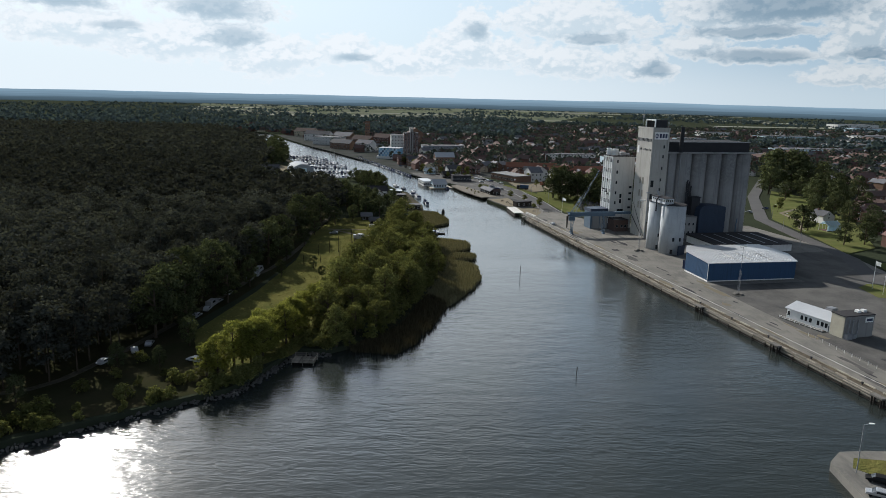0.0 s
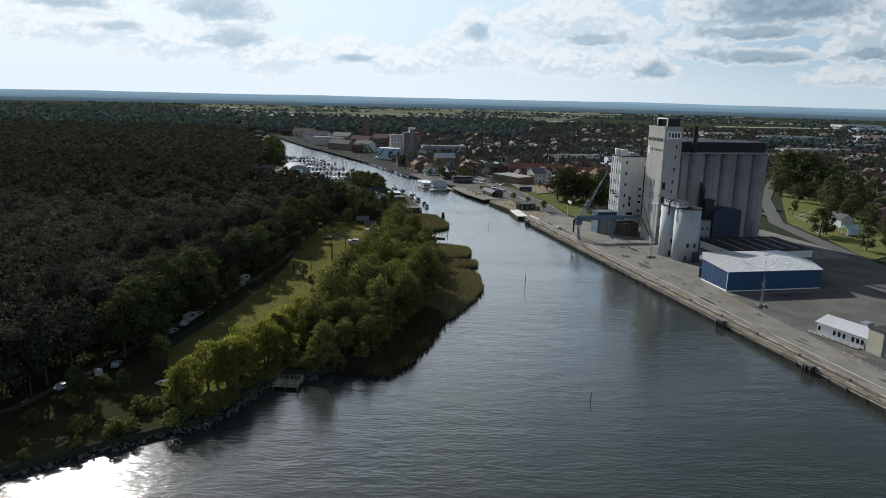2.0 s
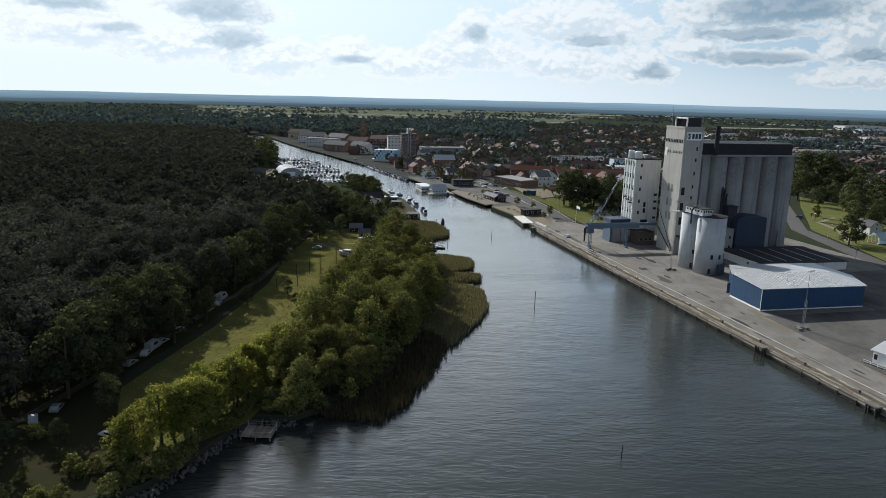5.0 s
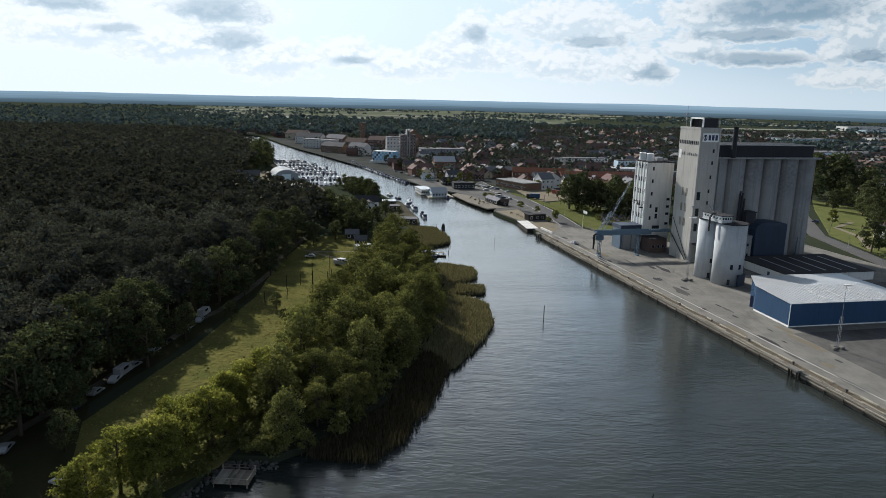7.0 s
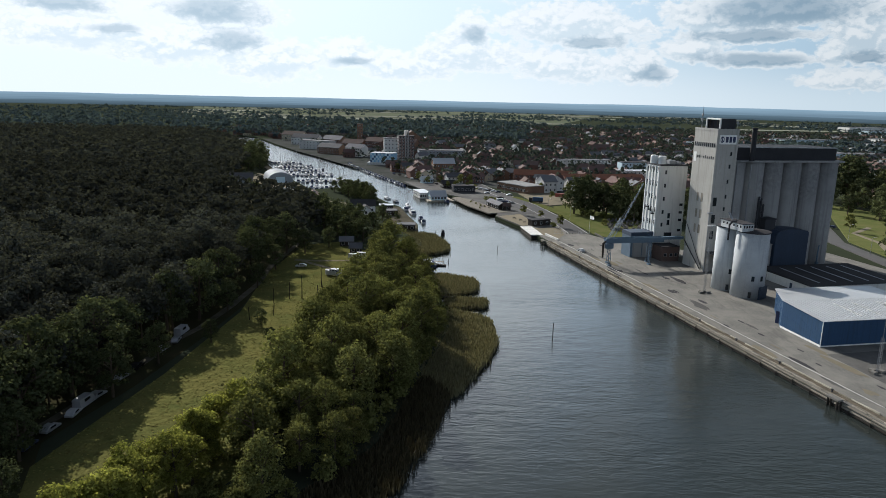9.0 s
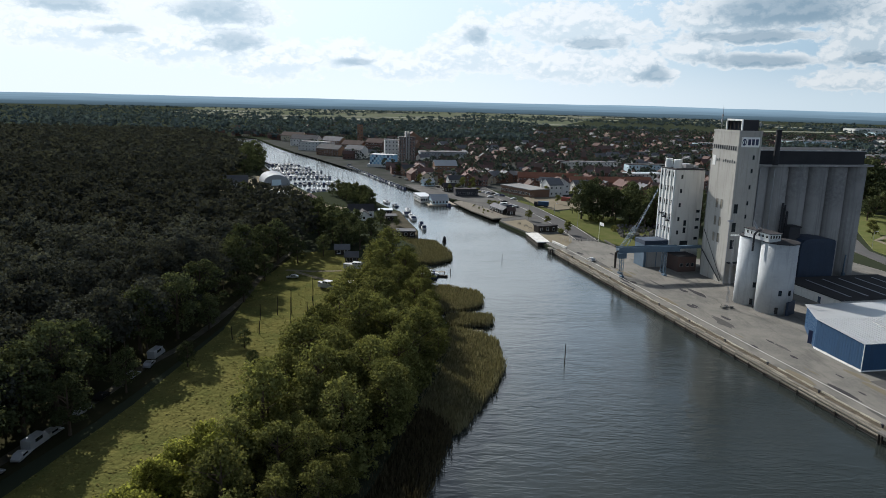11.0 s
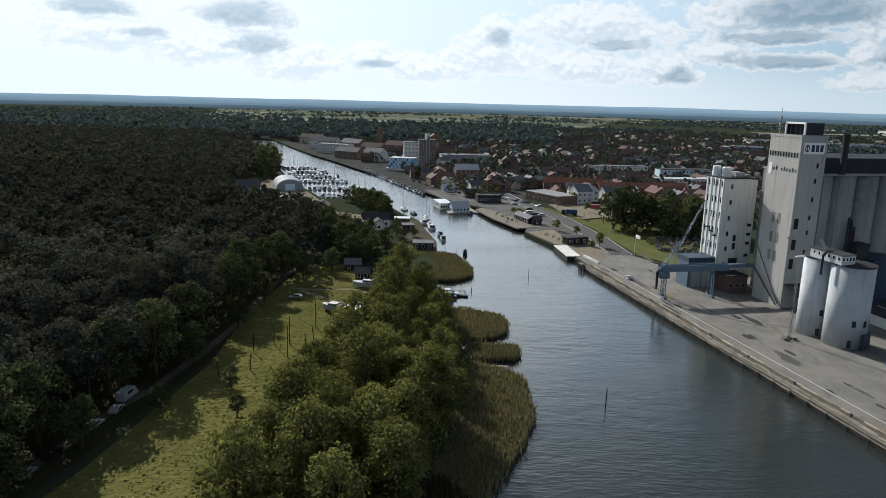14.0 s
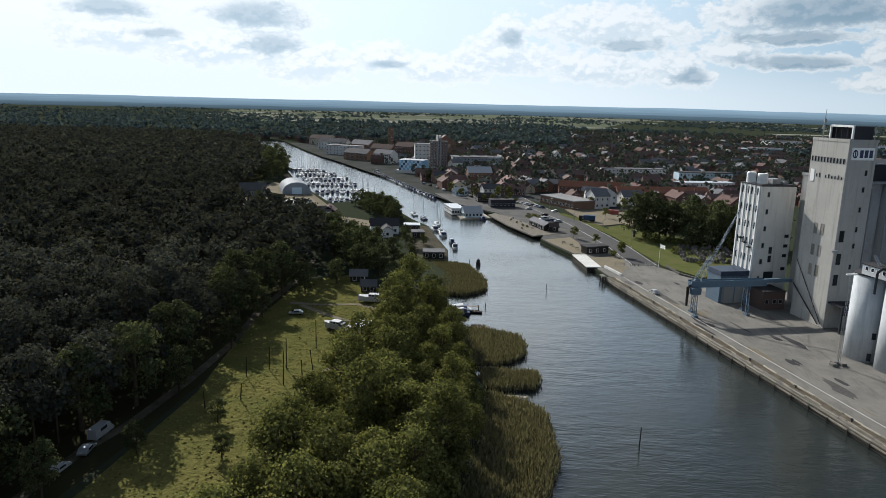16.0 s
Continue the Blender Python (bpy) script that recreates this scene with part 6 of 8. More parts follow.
def outskirt_houses(rows):
    """Small far houses of wall and roof, joined by roof colour."""
    kinds = [(WHITE, M["redtile"]), (BRICK, M["redtile"]), (BRICK, M["browntile"]), (WHITE, M["greytile"]), (M["brownbrick"], M["greytile"]), (CREAM, M["browntile"]), (BRICK, M["browntile"])]
    for k, (wall, roof) in enumerate(kinds):
        bm = bmesh.new()
        for x, y, a, s, kk in rows:
            if kk != k:
                continue
            m = pose(x, y, BANK, 0, 0, a)
            w, d, h = (13 if k != 6 else 22) * s / 2, 9 * s / 2, (4.2 if k in (0, 2, 5) else 6.0) * s
            top = h + d * 0.75
            v = [bm.verts.new(m @ Vector(p)) for p in ((-w, -d, 0), (w, -d, 0), (w, d, 0), (-w, d, 0), (-w, -d, h), (w, -d, h), (w, d, h), (-w, d, h), (-w, 0, top), (w, 0, top))]
            for f in ((0, 1, 5, 4), (2, 3, 7, 6), (1, 2, 6, 9, 5), (3, 0, 4, 8, 7)):
                bm.faces.new([v[i] for i in f])
            e = 1.1
            r = [bm.verts.new(m @ Vector(p)) for p in ((-w * e, -d * e, h - 0.3), (w * e, -d * e, h - 0.3), (w * e, 0, top + 0.25), (-w * e, 0, top + 0.25), (w * e, d * e, h - 0.3), (-w * e, d * e, h - 0.3))]
            bm.faces.new(r[:4]).material_index = 1
            bm.faces.new((r[3], r[2], r[4], r[5])).material_index = 1
            for c in (-0.6, 0.0, 0.6):
                q = [bm.verts.new(m @ Vector((c * w + i * 0.55, -d - 0.05, z))) for i, z in ((-1, 1.0), (1, 1.0), (1, 2.4), (-1, 2.4))]
                bm.faces.new(q).material_index = 2
        tagged(part("outskirt_houses", bm, [wall, roof, M["glass"]]), "rows of small far houses with pitched roofs", "houses", kind="stuff")


outskirt_houses(outskirts)
for k, p in enumerate(protos):
    p.matrix_basis = pose((96, 122, 150, 178, 206, 190, 160)[k], (668, 676, 672, 660, 668, 690, 694)[k], BANK + 0.2, 0, 0, 14 + 90 * (k % 2))
wood("town_trees", town_trees, 3, 7, 2.9, 4.6, 12, M["hazed_townleaf"], "dark green garden trees between the houses", 51, "round")

# woods and tree belts beyond the town
rng = np.random.default_rng(88)
belts = []
for k in range(6800):
    a = radians(rng.uniform(-40, 40))
    r = 1230 + 2900 * rng.uniform() ** 1.2
    x, y = r * math.sin(a), r * math.cos(a)
    patch = noise.noise(Vector((x * 0.0016, y * 0.0024, 3.3)))
    if patch > ((-0.45 if x < 0.12 * y else 0.08) if r < 2300 else 0.12) or (x < -200 and r < 1900) or (x < -0.40 * y and r < 3400):
        if not water_near(x, y, 12):
            belts.append((x, y, rng.uniform(0.75, 1.2) * (1.0 if r < 2300 else 0.8)))
wood("far_woods", belts, 4, 6, 5.8, 9.5, 12, M["hazed_wood"], "far dark woods behind the town", 52, "round")
flat("farmland", [(r * math.sin(radians(a)), r * math.cos(radians(a))) for r, a in [(2300, v) for v in range(-19, 13, 4)] + [(4500, v) for v in range(13, -20, -4)]], BANK + 0.3, 0.2, M["farmland"], "wide flat patchwork of pale fields and pasture", "field")
rng = np.random.default_rng(89)
for k in range(44):
    a = radians(rng.uniform(-19, 12) if k % 4 else rng.uniform(12, 28))
    r = rng.uniform(2350, 4650)
    x, y = r * math.sin(a), r * math.cos(a)
    w, d = rng.uniform(160, 520), rng.uniform(60, 200)
    t = radians(rng.uniform(-15, 15))
    pts = [(x + c * w / 2 * math.cos(t) - s * d / 2 * math.sin(t), y + c * w / 2 * math.sin(t) + s * d / 2 * math.cos(t)) for c, s in ((-1, -1), (1, -1), (1, 1), (-1, 1))]
    flat("field", pts, BANK + 0.5 + k * 0.03, 0.4, M["field"], "pale green and straw-coloured farm field", "field")
# ---- landmarks of the town ----
def block(name, m, w, d, h, wall, roof, label, category="building", rows=0, cols=0, flat_roof=True, sides=0, win=(1.2, 1.4)):
    """A building on a w by d plan, its front along local -y, with storeys of windows."""
    t = thing(name, m, label, category)
    bm = bmesh.new()
    box(bm, 0, w, 0, d, -0.3, h)
    if not flat_roof:
        rise = d * 0.32
        for x in (0.0, w):
            vs = [bm.verts.new(p) for p in ((x, 0, h), (x, d, h), (x, d / 2, h + rise))]
            bm.faces.new(vs)
    part("wall", bm, wall, t)
    bm = bmesh.new()
    if flat_roof:
        box(bm, -0.3, w + 0.3, -0.3, d + 0.3, h, h + 0.5)
    else:
        for s in (0, 1):
            y0 = -0.5 if s == 0 else d + 0.5
            pts = [(-0.5, y0, h - 0.3), (w + 0.5, y0, h - 0.3), (w + 0.5, d / 2, h + rise), (-0.5, d / 2, h + rise)]
            a = [bm.verts.new(p) for p in pts]
            b = [bm.verts.new((p[0], p[1], p[2] + 0.3)) for p in pts]
            for f in ((0, 1, 2, 3), (7, 6, 5, 4), (0, 4, 5, 1), (1, 5, 6, 2), (2, 6, 7, 3), (3, 7, 4, 0)):
                bm.faces.new([(a + b)[i] for i in f])
        bmesh.ops.recalc_face_normals(bm, faces=bm.faces)
    part("roof", bm, roof, t)
    st = h / max(1, rows)
    for r in range(rows):
        for c in range(cols):
            window(t, win[0], min(win[1], st * 0.6), pose((c + 0.5) * w / cols, 0, r * st + st * 0.28), frame_mat=M["white"])
        for c in range(sides):
            window(t, win[0], min(win[1], st * 0.6), pose(0, (c + 0.5) * d / sides, r * st + st * 0.28, 0, 0, -90), frame_mat=M["white"])
    return t


# dark twin-fin tower
t = block("apartment_tower", pose(-45, 826, BANK, 0, 0, 8), 17, 15, 28, M["browntile"], M["tar"], "dark brown tower block with two pale vertical fins", "tower block", 9, 5, sides=4, win=(1.6, 1.6))
for x in (7.0, 9.6):
    bx("fin", (x, x + 1.1, -1.2, 16.2, 0, 34.0), M["silo"], t, "pale concrete fin")
bx("fin_bridge", (1.0, 15.6, -1.4, -0.1, 2.6, 3.6), M["silo"], t)
block("office_block", pose(-62, 848, BANK, 0, 0, 8), 15, 14, 24, M["white_render"], M["greytile"], "white office block beside the tower", "office building", 6, 4)
# blue chequered building
t = thing("blue_office_block", pose(-72.5, 797, BANK, 0, 0, -13) @ Matrix.Diagonal((0.8, 0.8, 0.85, 1)), "light blue chequered waterfront office block", "office building")
bx("wall", (0, 30, 0.3, 20, 0, 14.0), M["bluepanel"], t)
bx("plinth", (-3, 33, -2.5, 22, 0, 3.0), M["white_render"], t, "white ground floor terrace")
for r in range(4):
    for c in range(12):
        dark = (r + c) % 2
        bx("facade_panel", (c * 2.5 + 0.05, c * 2.5 + 2.45, 0.0 if dark else 0.12, 0.3, 3.0 + r * 2.75, 5.6 + r * 2.75), M["palepanel"] if dark else M["blue"] if (r * 5 + c) % 3 == 0 else M["bluepanel"], t)
    for c in range(7):
        dark = (r + c) % 2
        bx("facade_panel", (-0.3, 0, c * 2.8 + 0.4, c * 2.8 + 3.1, 3.0 + r * 2.75, 5.6 + r * 2.75), M["palepanel"] if dark else M["bluepanel"], t)
bx("roof", (-0.4, 30.4, -0.2, 20.4, 14.0, 14.5), M["steel"], t)
block("long_hall", pose(-24, 875, BANK, 0, 0, 8), 52, 24, 10, M["tarp"], M["greytile"], "long blue-grey hall behind the tower block", "hall", 3, 14)
block("barn_hall", pose(-30, 1105, BANK, 0, 0, 96), 30, 24, 14, M["brownbrick"], M["browntile"], "large brown gabled hall", "hall", 2, 5, flat_roof=False)
for i, (x, y, w, d, h, wall, roof, fr, rows) in enumerate([
        (-150, 930, 34, 14, 8, "brownbrick", "greytile", False, 3), (-128, 985, 30, 15, 10, "brownbrick", "browntile", False, 3), (-186, 1000, 44, 18, 11, "white_render", "greytile", True, 3),
        (-112, 900, 24, 13, 10, "white_render", "greytile", False, 3), (-96, 968, 24, 15, 14, "brick", "browntile", False, 4), (-214, 1082, 42, 16, 10, "white_render", "greytile", False, 2),
        (-166, 1060, 32, 16, 10, "brownbrick", "greytile", False, 3), (-250, 1180, 40, 16, 9, "cream", "browntile", False, 2), (-60, 1000, 28, 15, 11, "brownbrick", "browntile", False, 3)]):
    block("waterfront_warehouse", pose(x, y, BANK, 0, 0, -32 + (i % 3) * 6), w, d, h, M[wall], M[roof], "old waterfront warehouse with rows of windows", "warehouse", rows, 9, fr, 4)
t = block("water_tower_block", pose(-124, 1120, BANK, 0, 0, 5), 8, 8, 30, M["brownbrick"], M["tar"], "slim brick tower above the roofs", "tower", 6, 2)
block("flat_roofed_store", pose(44.6, 619, 2, 0, 0, -59), 35.6, 17.6, 5.0, M["brownbrick"], M["silo"], "low brown brick store with a pale flat roof", "store", 1, 12, sides=6, win=(1.4, 1.6))
block("white_terrace", pose(160, 690, BANK, 0, 0, 14), 46, 12, 9, M["white_render"], M["tin"], "white terrace block with a pale roof", "apartment building", 3, 12)
block("white_terrace", pose(120, 800, BANK, 0, 0, 8), 60, 12, 9, M["white_render"], M["greytile"], "long white apartment block", "apartment building", 3, 16)
block("blue_apartment_block", pose(178, 760, BANK, 0, 0, 6), 48, 13, 11, M["palepanel"], M["tar"], "pale blue apartment block among trees", "apartment building", 3, 14)
block("villa", pose(78, 598, 2, 0, 0, 20), 11, 13, 8, M["white_render"], M["greytile"], "tall white gabled villa", "house", 2, 3, flat_roof=False, sides=4)
block("villa", pose(95, 612, 2, 0, 0, 100), 12, 12, 8, M["white_render"], M["browntile"], "white gabled villa with bay front", "house", 2, 3, flat_roof=False, sides=3)
block("row_houses", pose(100, 632, 2, 0, 0, 8), 66, 11, 7, M["brick"], M["orangetile"], "row of red brick houses with red roofs", "row houses", 2, 20, flat_roof=False)
block("row_houses", pose(62, 660, 2, 0, 0, -4), 48, 11, 7, M["brick"], M["orangetile"], "row of red brick houses with red roofs", "row houses", 2, 14, flat_roof=False)
block("gabled_house", pose(-6, 722, 2, 0, 0, 12), 20, 13, 9, M["brownbrick"], M["tin"], "brown brick house with a bright tin roof", "house", 2, 6, flat_roof=False, sides=3)
block("restaurant_pavilion", pose(10, 588, 2, 0, 0, 10), 16, 8, 4.5, M["dark"], M["tar"], "dark timber pavilion on the promenade", "pavilion", 1, 6)
block("white_house", pose(276, 436, 2, 0, 0, 20), 15, 10, 6, M["white_render"], M["redtile"], "white villa with a dark red roof", "house", 2, 5, flat_roof=False, sides=3)
for x, y, w, d, h, mt in [(490, 1000, 70, 30, 9, "palepanel"), (560, 1030, 60, 26, 8, "white_render"), (650, 1150, 80, 30, 9, "white_render"), (640, 1380, 120, 40, 10, "palepanel"), (760, 1300, 90, 30, 9, "white_render"),
                          (1300, 2300, 160, 50, 14, "white_render"), (1180, 2000, 140, 40, 12, "palepanel"), (900, 1500, 120, 40, 10, "white_render"), (560, 1500, 70, 30, 10, "white_render"), (420, 1240, 60, 20, 9, "palepanel")]:
    block("industrial_hall", pose(x, y, BANK, 0, 0, 12), w, d, h, M[mt], M["greytile"], "pale flat industrial hall at the edge of town", "hall", 1, 8, win=(3, 2))


# ---- boats ----
def hull_bm(length, beam, height, bow=0.3, draft=0.3):
    bm = bmesh.new()
    rings = []
    for f in (0.0, 0.12, 0.35, 0.6, 0.8, 0.93, 1.0):
        y = (f - 0.5) * length
        k = 1.0 if f < 0.5 else math.sqrt(max(0.0, 1 - ((f - 0.5) / 0.5) ** 2.2))
        k *= 0.84 + 0.16 * min(1, f / 0.2)
        b = max(0.03, beam / 2 * k)
        z = height * (1 + bow * max(0, f - 0.3))
        rings.append([bm.verts.new(p) for p in ((-b, y, z), (-b * 0.86, y, 0.1), (0, y, -draft), (b * 0.86, y, 0.1), (b, y, z))])
    for r, q in zip(rings, rings[1:]):
        for i in range(4):
            bm.faces.new((r[i], r[i + 1], q[i + 1], q[i]))
        bm.faces.new((r[4], r[0], q[0], q[4]))
    bm.faces.new(rings[0])
    bm.faces.new(rings[-1][::-1])
    bmesh.ops.recalc_face_normals(bm, faces=bm.faces)
    return bm


def sailing_boat(length, hull, label, mast=11.0):
    t = thing("sailing_boat", Matrix.Identity(4), label, "boat", "marina boats")
    part("hull", hull_bm(length, length * 0.32, 1.0), hull, t)
    bm = bmesh.new()
    prism(bm, [(-0.8, -1.8), (0.8, -1.8), (0.55, 1.8), (-0.55, 1.8)], 0.95, [1.75, 1.75, 1.4, 1.4])
    part("cabin", bm, M["hull"], t)
    bm = bmesh.new()
    rod(bm, (0, 0.9, 1.0), (0, 0.9, mast), 0.09, 6, 0.06)
    part("mast", bm, M["steel"], t)
    bm = bmesh.new()
    rod(bm, (0, 0.8, 2.3), (0, -length * 0.38, 2.4), 0.19, 6)
    part("boom", bm, M["navy"], t, "blue sail cover on the boom")
    return t


def motor_boat(length, hull, label, name="motor_boat"):
    t = thing(name, Matrix.Identity(4), label, "boat", "moored motor boats")
    part("hull", hull_bm(length, length * 0.36, 1.1), hull, t)
    bm = bmesh.new()
    w = length * 0.13
    prism(bm, [(-w, -length * 0.22), (w, -length * 0.22), (w * 0.8, length * 0.16), (-w * 0.8, length * 0.16)], 1.05, [2.5, 2.5, 2.2, 2.2])
    part("cabin", bm, M["hull"], t)
    bm = bmesh.new()
    prism(bm, [(-w * 0.95, length * 0.05), (w * 0.95, length * 0.05), (w * 0.75, length * 0.19), (-w * 0.75, length * 0.19)], 1.5, [2.25, 2.25, 1.55, 1.55])
    part("windscreen", bm, M["glass"], t)
    bx("canopy", (-w * 1.05, w * 1.05, -length * 0.34, -length * 0.2, 1.1, 2.2), M["navy"], t, "dark blue canvas canopy")
    return t


rng = np.random.default_rng(101)
sails = [sailing_boat(9.5, M["darkblue"], "dark sailing boat with pale deck and bare mast", 13), sailing_boat(8.2, M["navy"], "dark blue sailing boat with bare mast", 11), sailing_boat(10.5, M["hull"], "larger white sailing boat with tall mast", 14)]
motors = [motor_boat(7.5, M["hull"], "white cabin motor boat moored at a pontoon"), motor_boat(9.5, M["hull"], "long white motor cruiser with canopy"), motor_boat(6.5, M["navy"], "small dark motor boat with cabin")]
berths_s, berths_m = [], []
PIERS = [((-178, 800), (-145, 812)), ((-163, 764), (-126, 774)), ((-149, 729), (-110, 737)), ((-136, 694), (-96, 702)), ((-119, 651), (-80, 658)), ((-101, 612), (-66, 618))]
for i, (a, b) in enumerate(PIERS):
    a, b = Vector(a), Vector(b)
    d = (b - a).normalized()
    nrm = Vector((-d.y, d.x))
    t = thing("pontoon", pose(a.x, a.y, 0, 0, 0, math.degrees(math.atan2(d.y, d.x))), "long grey timber marina pontoon", "pontoon", "marina pontoons")
    ln = (b - a).length
    for k in range(int(ln / 4)):
        bx("deck_section", (k * 4, k * 4 + 3.9, -1.1, 1.1, 0.15, 0.6), M["timber"], t)
    s = 2.2
    while s < ln:
        for side in (-1, 1):
            p = a + d * s + nrm * side * 6.3
            turn = math.degrees(math.atan2(d.y, d.x)) + (180 if side > 0 else 0) + rng.uniform(-4, 4)
            if rng.uniform() < 0.92:
                (berths_s if rng.uniform() < 0.72 else berths_m).append((p.x, p.y, turn))
        s += 3.7
for x, y in [(-64, 606), (-60, 600), (-54, 586)]:
    berths_m.append((x, y, 60))
a = [(-92, 804), (-84, 784), (-76, 764), (-68, 744), (-61, 726), (-53, 706), (-46, 688), (-38, 668), (-30, 648), (-23, 630)]
for p, q in zip(a, a[1:]):
    for f in (0.15, 0.5, 0.85):
        x, y = p[0] + (q[0] - p[0]) * f - 5, p[1] + (q[1] - p[1]) * f - 2
        berths_m.append((x, y, 24 + rng.uniform(-5, 5)))
berths_m += [(-9.3, 466, 8), (-11.2, 477, 14), (-16.5, 496, 16), (-21.5, 512, 14), (-5.5, 364.5, 100), (-4.5, 361, 96), (4.5, 549, 20), (-96, 812, 40)]
berths_s += [(-18, 506, 14), (-30, 545, 20), (-37, 560, 20), (-21, 528, 10)]
for protos_b, rows in ((sails, berths_s), (motors, berths_m)):
    for i, (x, y, a) in enumerate(rows):
        m = pose(x, y, 0.0, 0, 0, a)
        if i < len(protos_b):
            protos_b[i].matrix_basis = m
        else:
            copy_thing(protos_b[rng.integers(len(protos_b))], m)


def rowing_boat(m):
    t = thing("rowing_boat", m, "small dark open rowing boat by the reeds", "boat")
    part("hull", hull_bm(4.6, 1.6, 0.55, 0.4), M["darktimber"], t)
    for y in (-1.2, 0.2, 1.3):
        bx("thwart", (-0.6, 0.6, y - 0.14, y + 0.14, 0.56, 0.64), M["timber"], t)


rowing_boat(pose(3.5, 315.5, 0, 0, 0, 100))
rowing_boat(pose(0.5, 364, 0, 0, 0, 84))
rowing_boat(pose(1.5, 349.5, 0, 0, 0, 96))


def landed_boat(m, length, label):
    """A boat propped up ashore on trestles."""
    t = thing("landed_boat", m, label, "boat")
    h = part("hull", hull_bm(length, length * 0.34, 1.5), M["hull"], t)
    h.location.z = 0.6
    c = bx("cabin", (-1.1, 1.1, -length * 0.25, length * 0.12, 2.0, 3.0), M["hull"], t)
    for y in (-1.6, -0.4, 0.8):
        bx("cabin_window", (-1.13, -1.1, y - 0.4, y + 0.4, 2.35, 2.8), M["glass"], c)
    bx("tarpaulin", (-1.3, 1.3, -length * 0.45, -length * 0.27, 1.9, 2.6), M["darkblue"], t, "dark tarpaulin over the stern")
    for y in (-length * 0.3, length * 0.25):
        bx("trestle", (-1.2, 1.2, y - 0.15, y + 0.15, 0, 0.7), M["timber"], t)


landed_boat(pose(-33.5, 366, BANK, 0, 0, 88), 9.8, "white cabin boat under repair ashore")
landed_boat(pose(-40, 336.5, BANK, 0, 0, 66), 7.5, "small white fishing boat ashore on trestles")
for x, y, a in [(-118, 577, 70), (-112, 570, 90), (-124, 570, 60), (-108, 580, 80), (-120, 530, 110), (-114, 526, 100), (-98, 520, 90), (-70, 503, 70), (-128, 585, 80), (-104, 562, 85)]:
    landed_boat(pose(x, y, BANK, 0, 0, a), 7.5 + (x % 3), "white boat stored on trestles in the boatyard")


# ---- jetties, piles and beacons ----
def jetty(m, length, width, label, rail=False):
    t = thing("jetty", m, label, "jetty")
    n = int(length / 0.5)
    for k in range(n):
        bx("plank", (k * 0.5, k * 0.5 + 0.47, -width / 2, width / 2, 0.75, 0.82), M["timber"], t)
    for x in (0.2, length / 2, length - 0.3):
        for y in (-width / 2 + 0.15, width / 2 - 0.15):
            bm = bmesh.new()
            rod(bm, (x, y, -2), (x, y, 1.9 if rail else 1.1), 0.12, 7)
            part("pile", bm, M["timber"], t)
    if rail:
        for y in (-width / 2 + 0.1, width / 2 - 0.1):
            for z in (1.3, 1.85):
                bm = bmesh.new()
                rod(bm, (0, y, z), (length, y, z), 0.06, 5)
                part("rail", bm, M["timber"], t)
        bm = bmesh.new()
        rod(bm, (length - 0.1, -width / 2, 1.85), (length - 0.1, width / 2, 1.85), 0.06, 5)
        part("rail", bm, M["timber"], t)


jetty(pose(-39.6, 178, 0, 0, 0, -3), 6.5, 5.0, "grey railed timber fishing jetty on the wooded bank", True)
t = thing("fishing_bench", pose(-36.3, 178.6, 0.82, 0, 0, 84), "weathered timber bench on the jetty", "bench")
bx("seat", (-1.0, 1.0, -0.25, 0.25, 0.42, 0.5), M["timber"], t)
for dx in (-0.8, 0.8):
    bx("leg", (dx - 0.06, dx + 0.06, -0.2, 0.2, 0, 0.42), M["timber"], t)
jetty(pose(-7, 346.5, 0, 0, 0, 2), 12, 1.6, "narrow timber jetty between the reeds")
jetty(pose(1, 297.5, 0, 0, 0, -2), 12, 1.2, "narrow weathered jetty by the reed bed")
jetty(pose(-8, 368, 0, 0, 0, 4), 10, 1.4, "narrow timber jetty with small boats")


def pole(x, y, h, r, lean, label, name="mooring_pile", mat="darktimber", z0=-3.0):
    bm = bmesh.new()
    rod(bm, (0, 0, z0), (lean, 0, h), r, 7, r * 0.8)
    t = part(name, bm, M[mat])
    t.location = (x, y, 0)
    return tagged(t, label, "pole")


pole(33.5, 276, 4.8, 0.14, 0.1, "thin dark marker pole standing in the river")
pole(37, 172, 2.7, 0.12, 0.35, "thin leaning marker pole in the river")
pole(26.8, 395, 2.7, 0.12, 0.0, "thin dark marker pole standing in the river")
for x, y in ((11, 536), (14.5, 525), (18, 515), (22.5, 504), (27, 491), (4, 370), (-2, 436)):
    pole(x, y, 1.7, 0.15, 0.0, "short mooring pile standing in the river")
t = thing("channel_beacon", pose(1.7, 431.8, 0), "squat dark channel beacon standing in the river", "beacon")
bm = bmesh.new()
rod(bm, (0, 0, -3), (0, 0, 1.2), 1.0, 14)
part("base", bm, M["darktimber"], t)
bm = bmesh.new()
rod(bm, (0, 0, 1.2), (0, 0, 2.5), 0.8, 14, 0.7)
part("body", bm, M["dark"], t)
bm = bmesh.new()
rod(bm, (0, 0, 2.5), (0, 0, 3.0), 0.25, 8)
part("lantern", bm, M["glass"], t)
for x, y, h, l in [(-44, 296, 8.5, .2), (-37, 287, 10, -.3), (-36.4, 296, 9, -1.2), (-46, 306, 8, .1), (-50, 305, 6, .2), (-51, 287, 4, .3), (-42, 321, 8, 0), (-54, 300, 5, .1), (-57, 282, 4, -.2)]:
    p = pole(x, y, BANK + h, 0.13, l, "bare brown timber pole standing in the meadow", "timber_pole", "darktimber", BANK - 0.3)


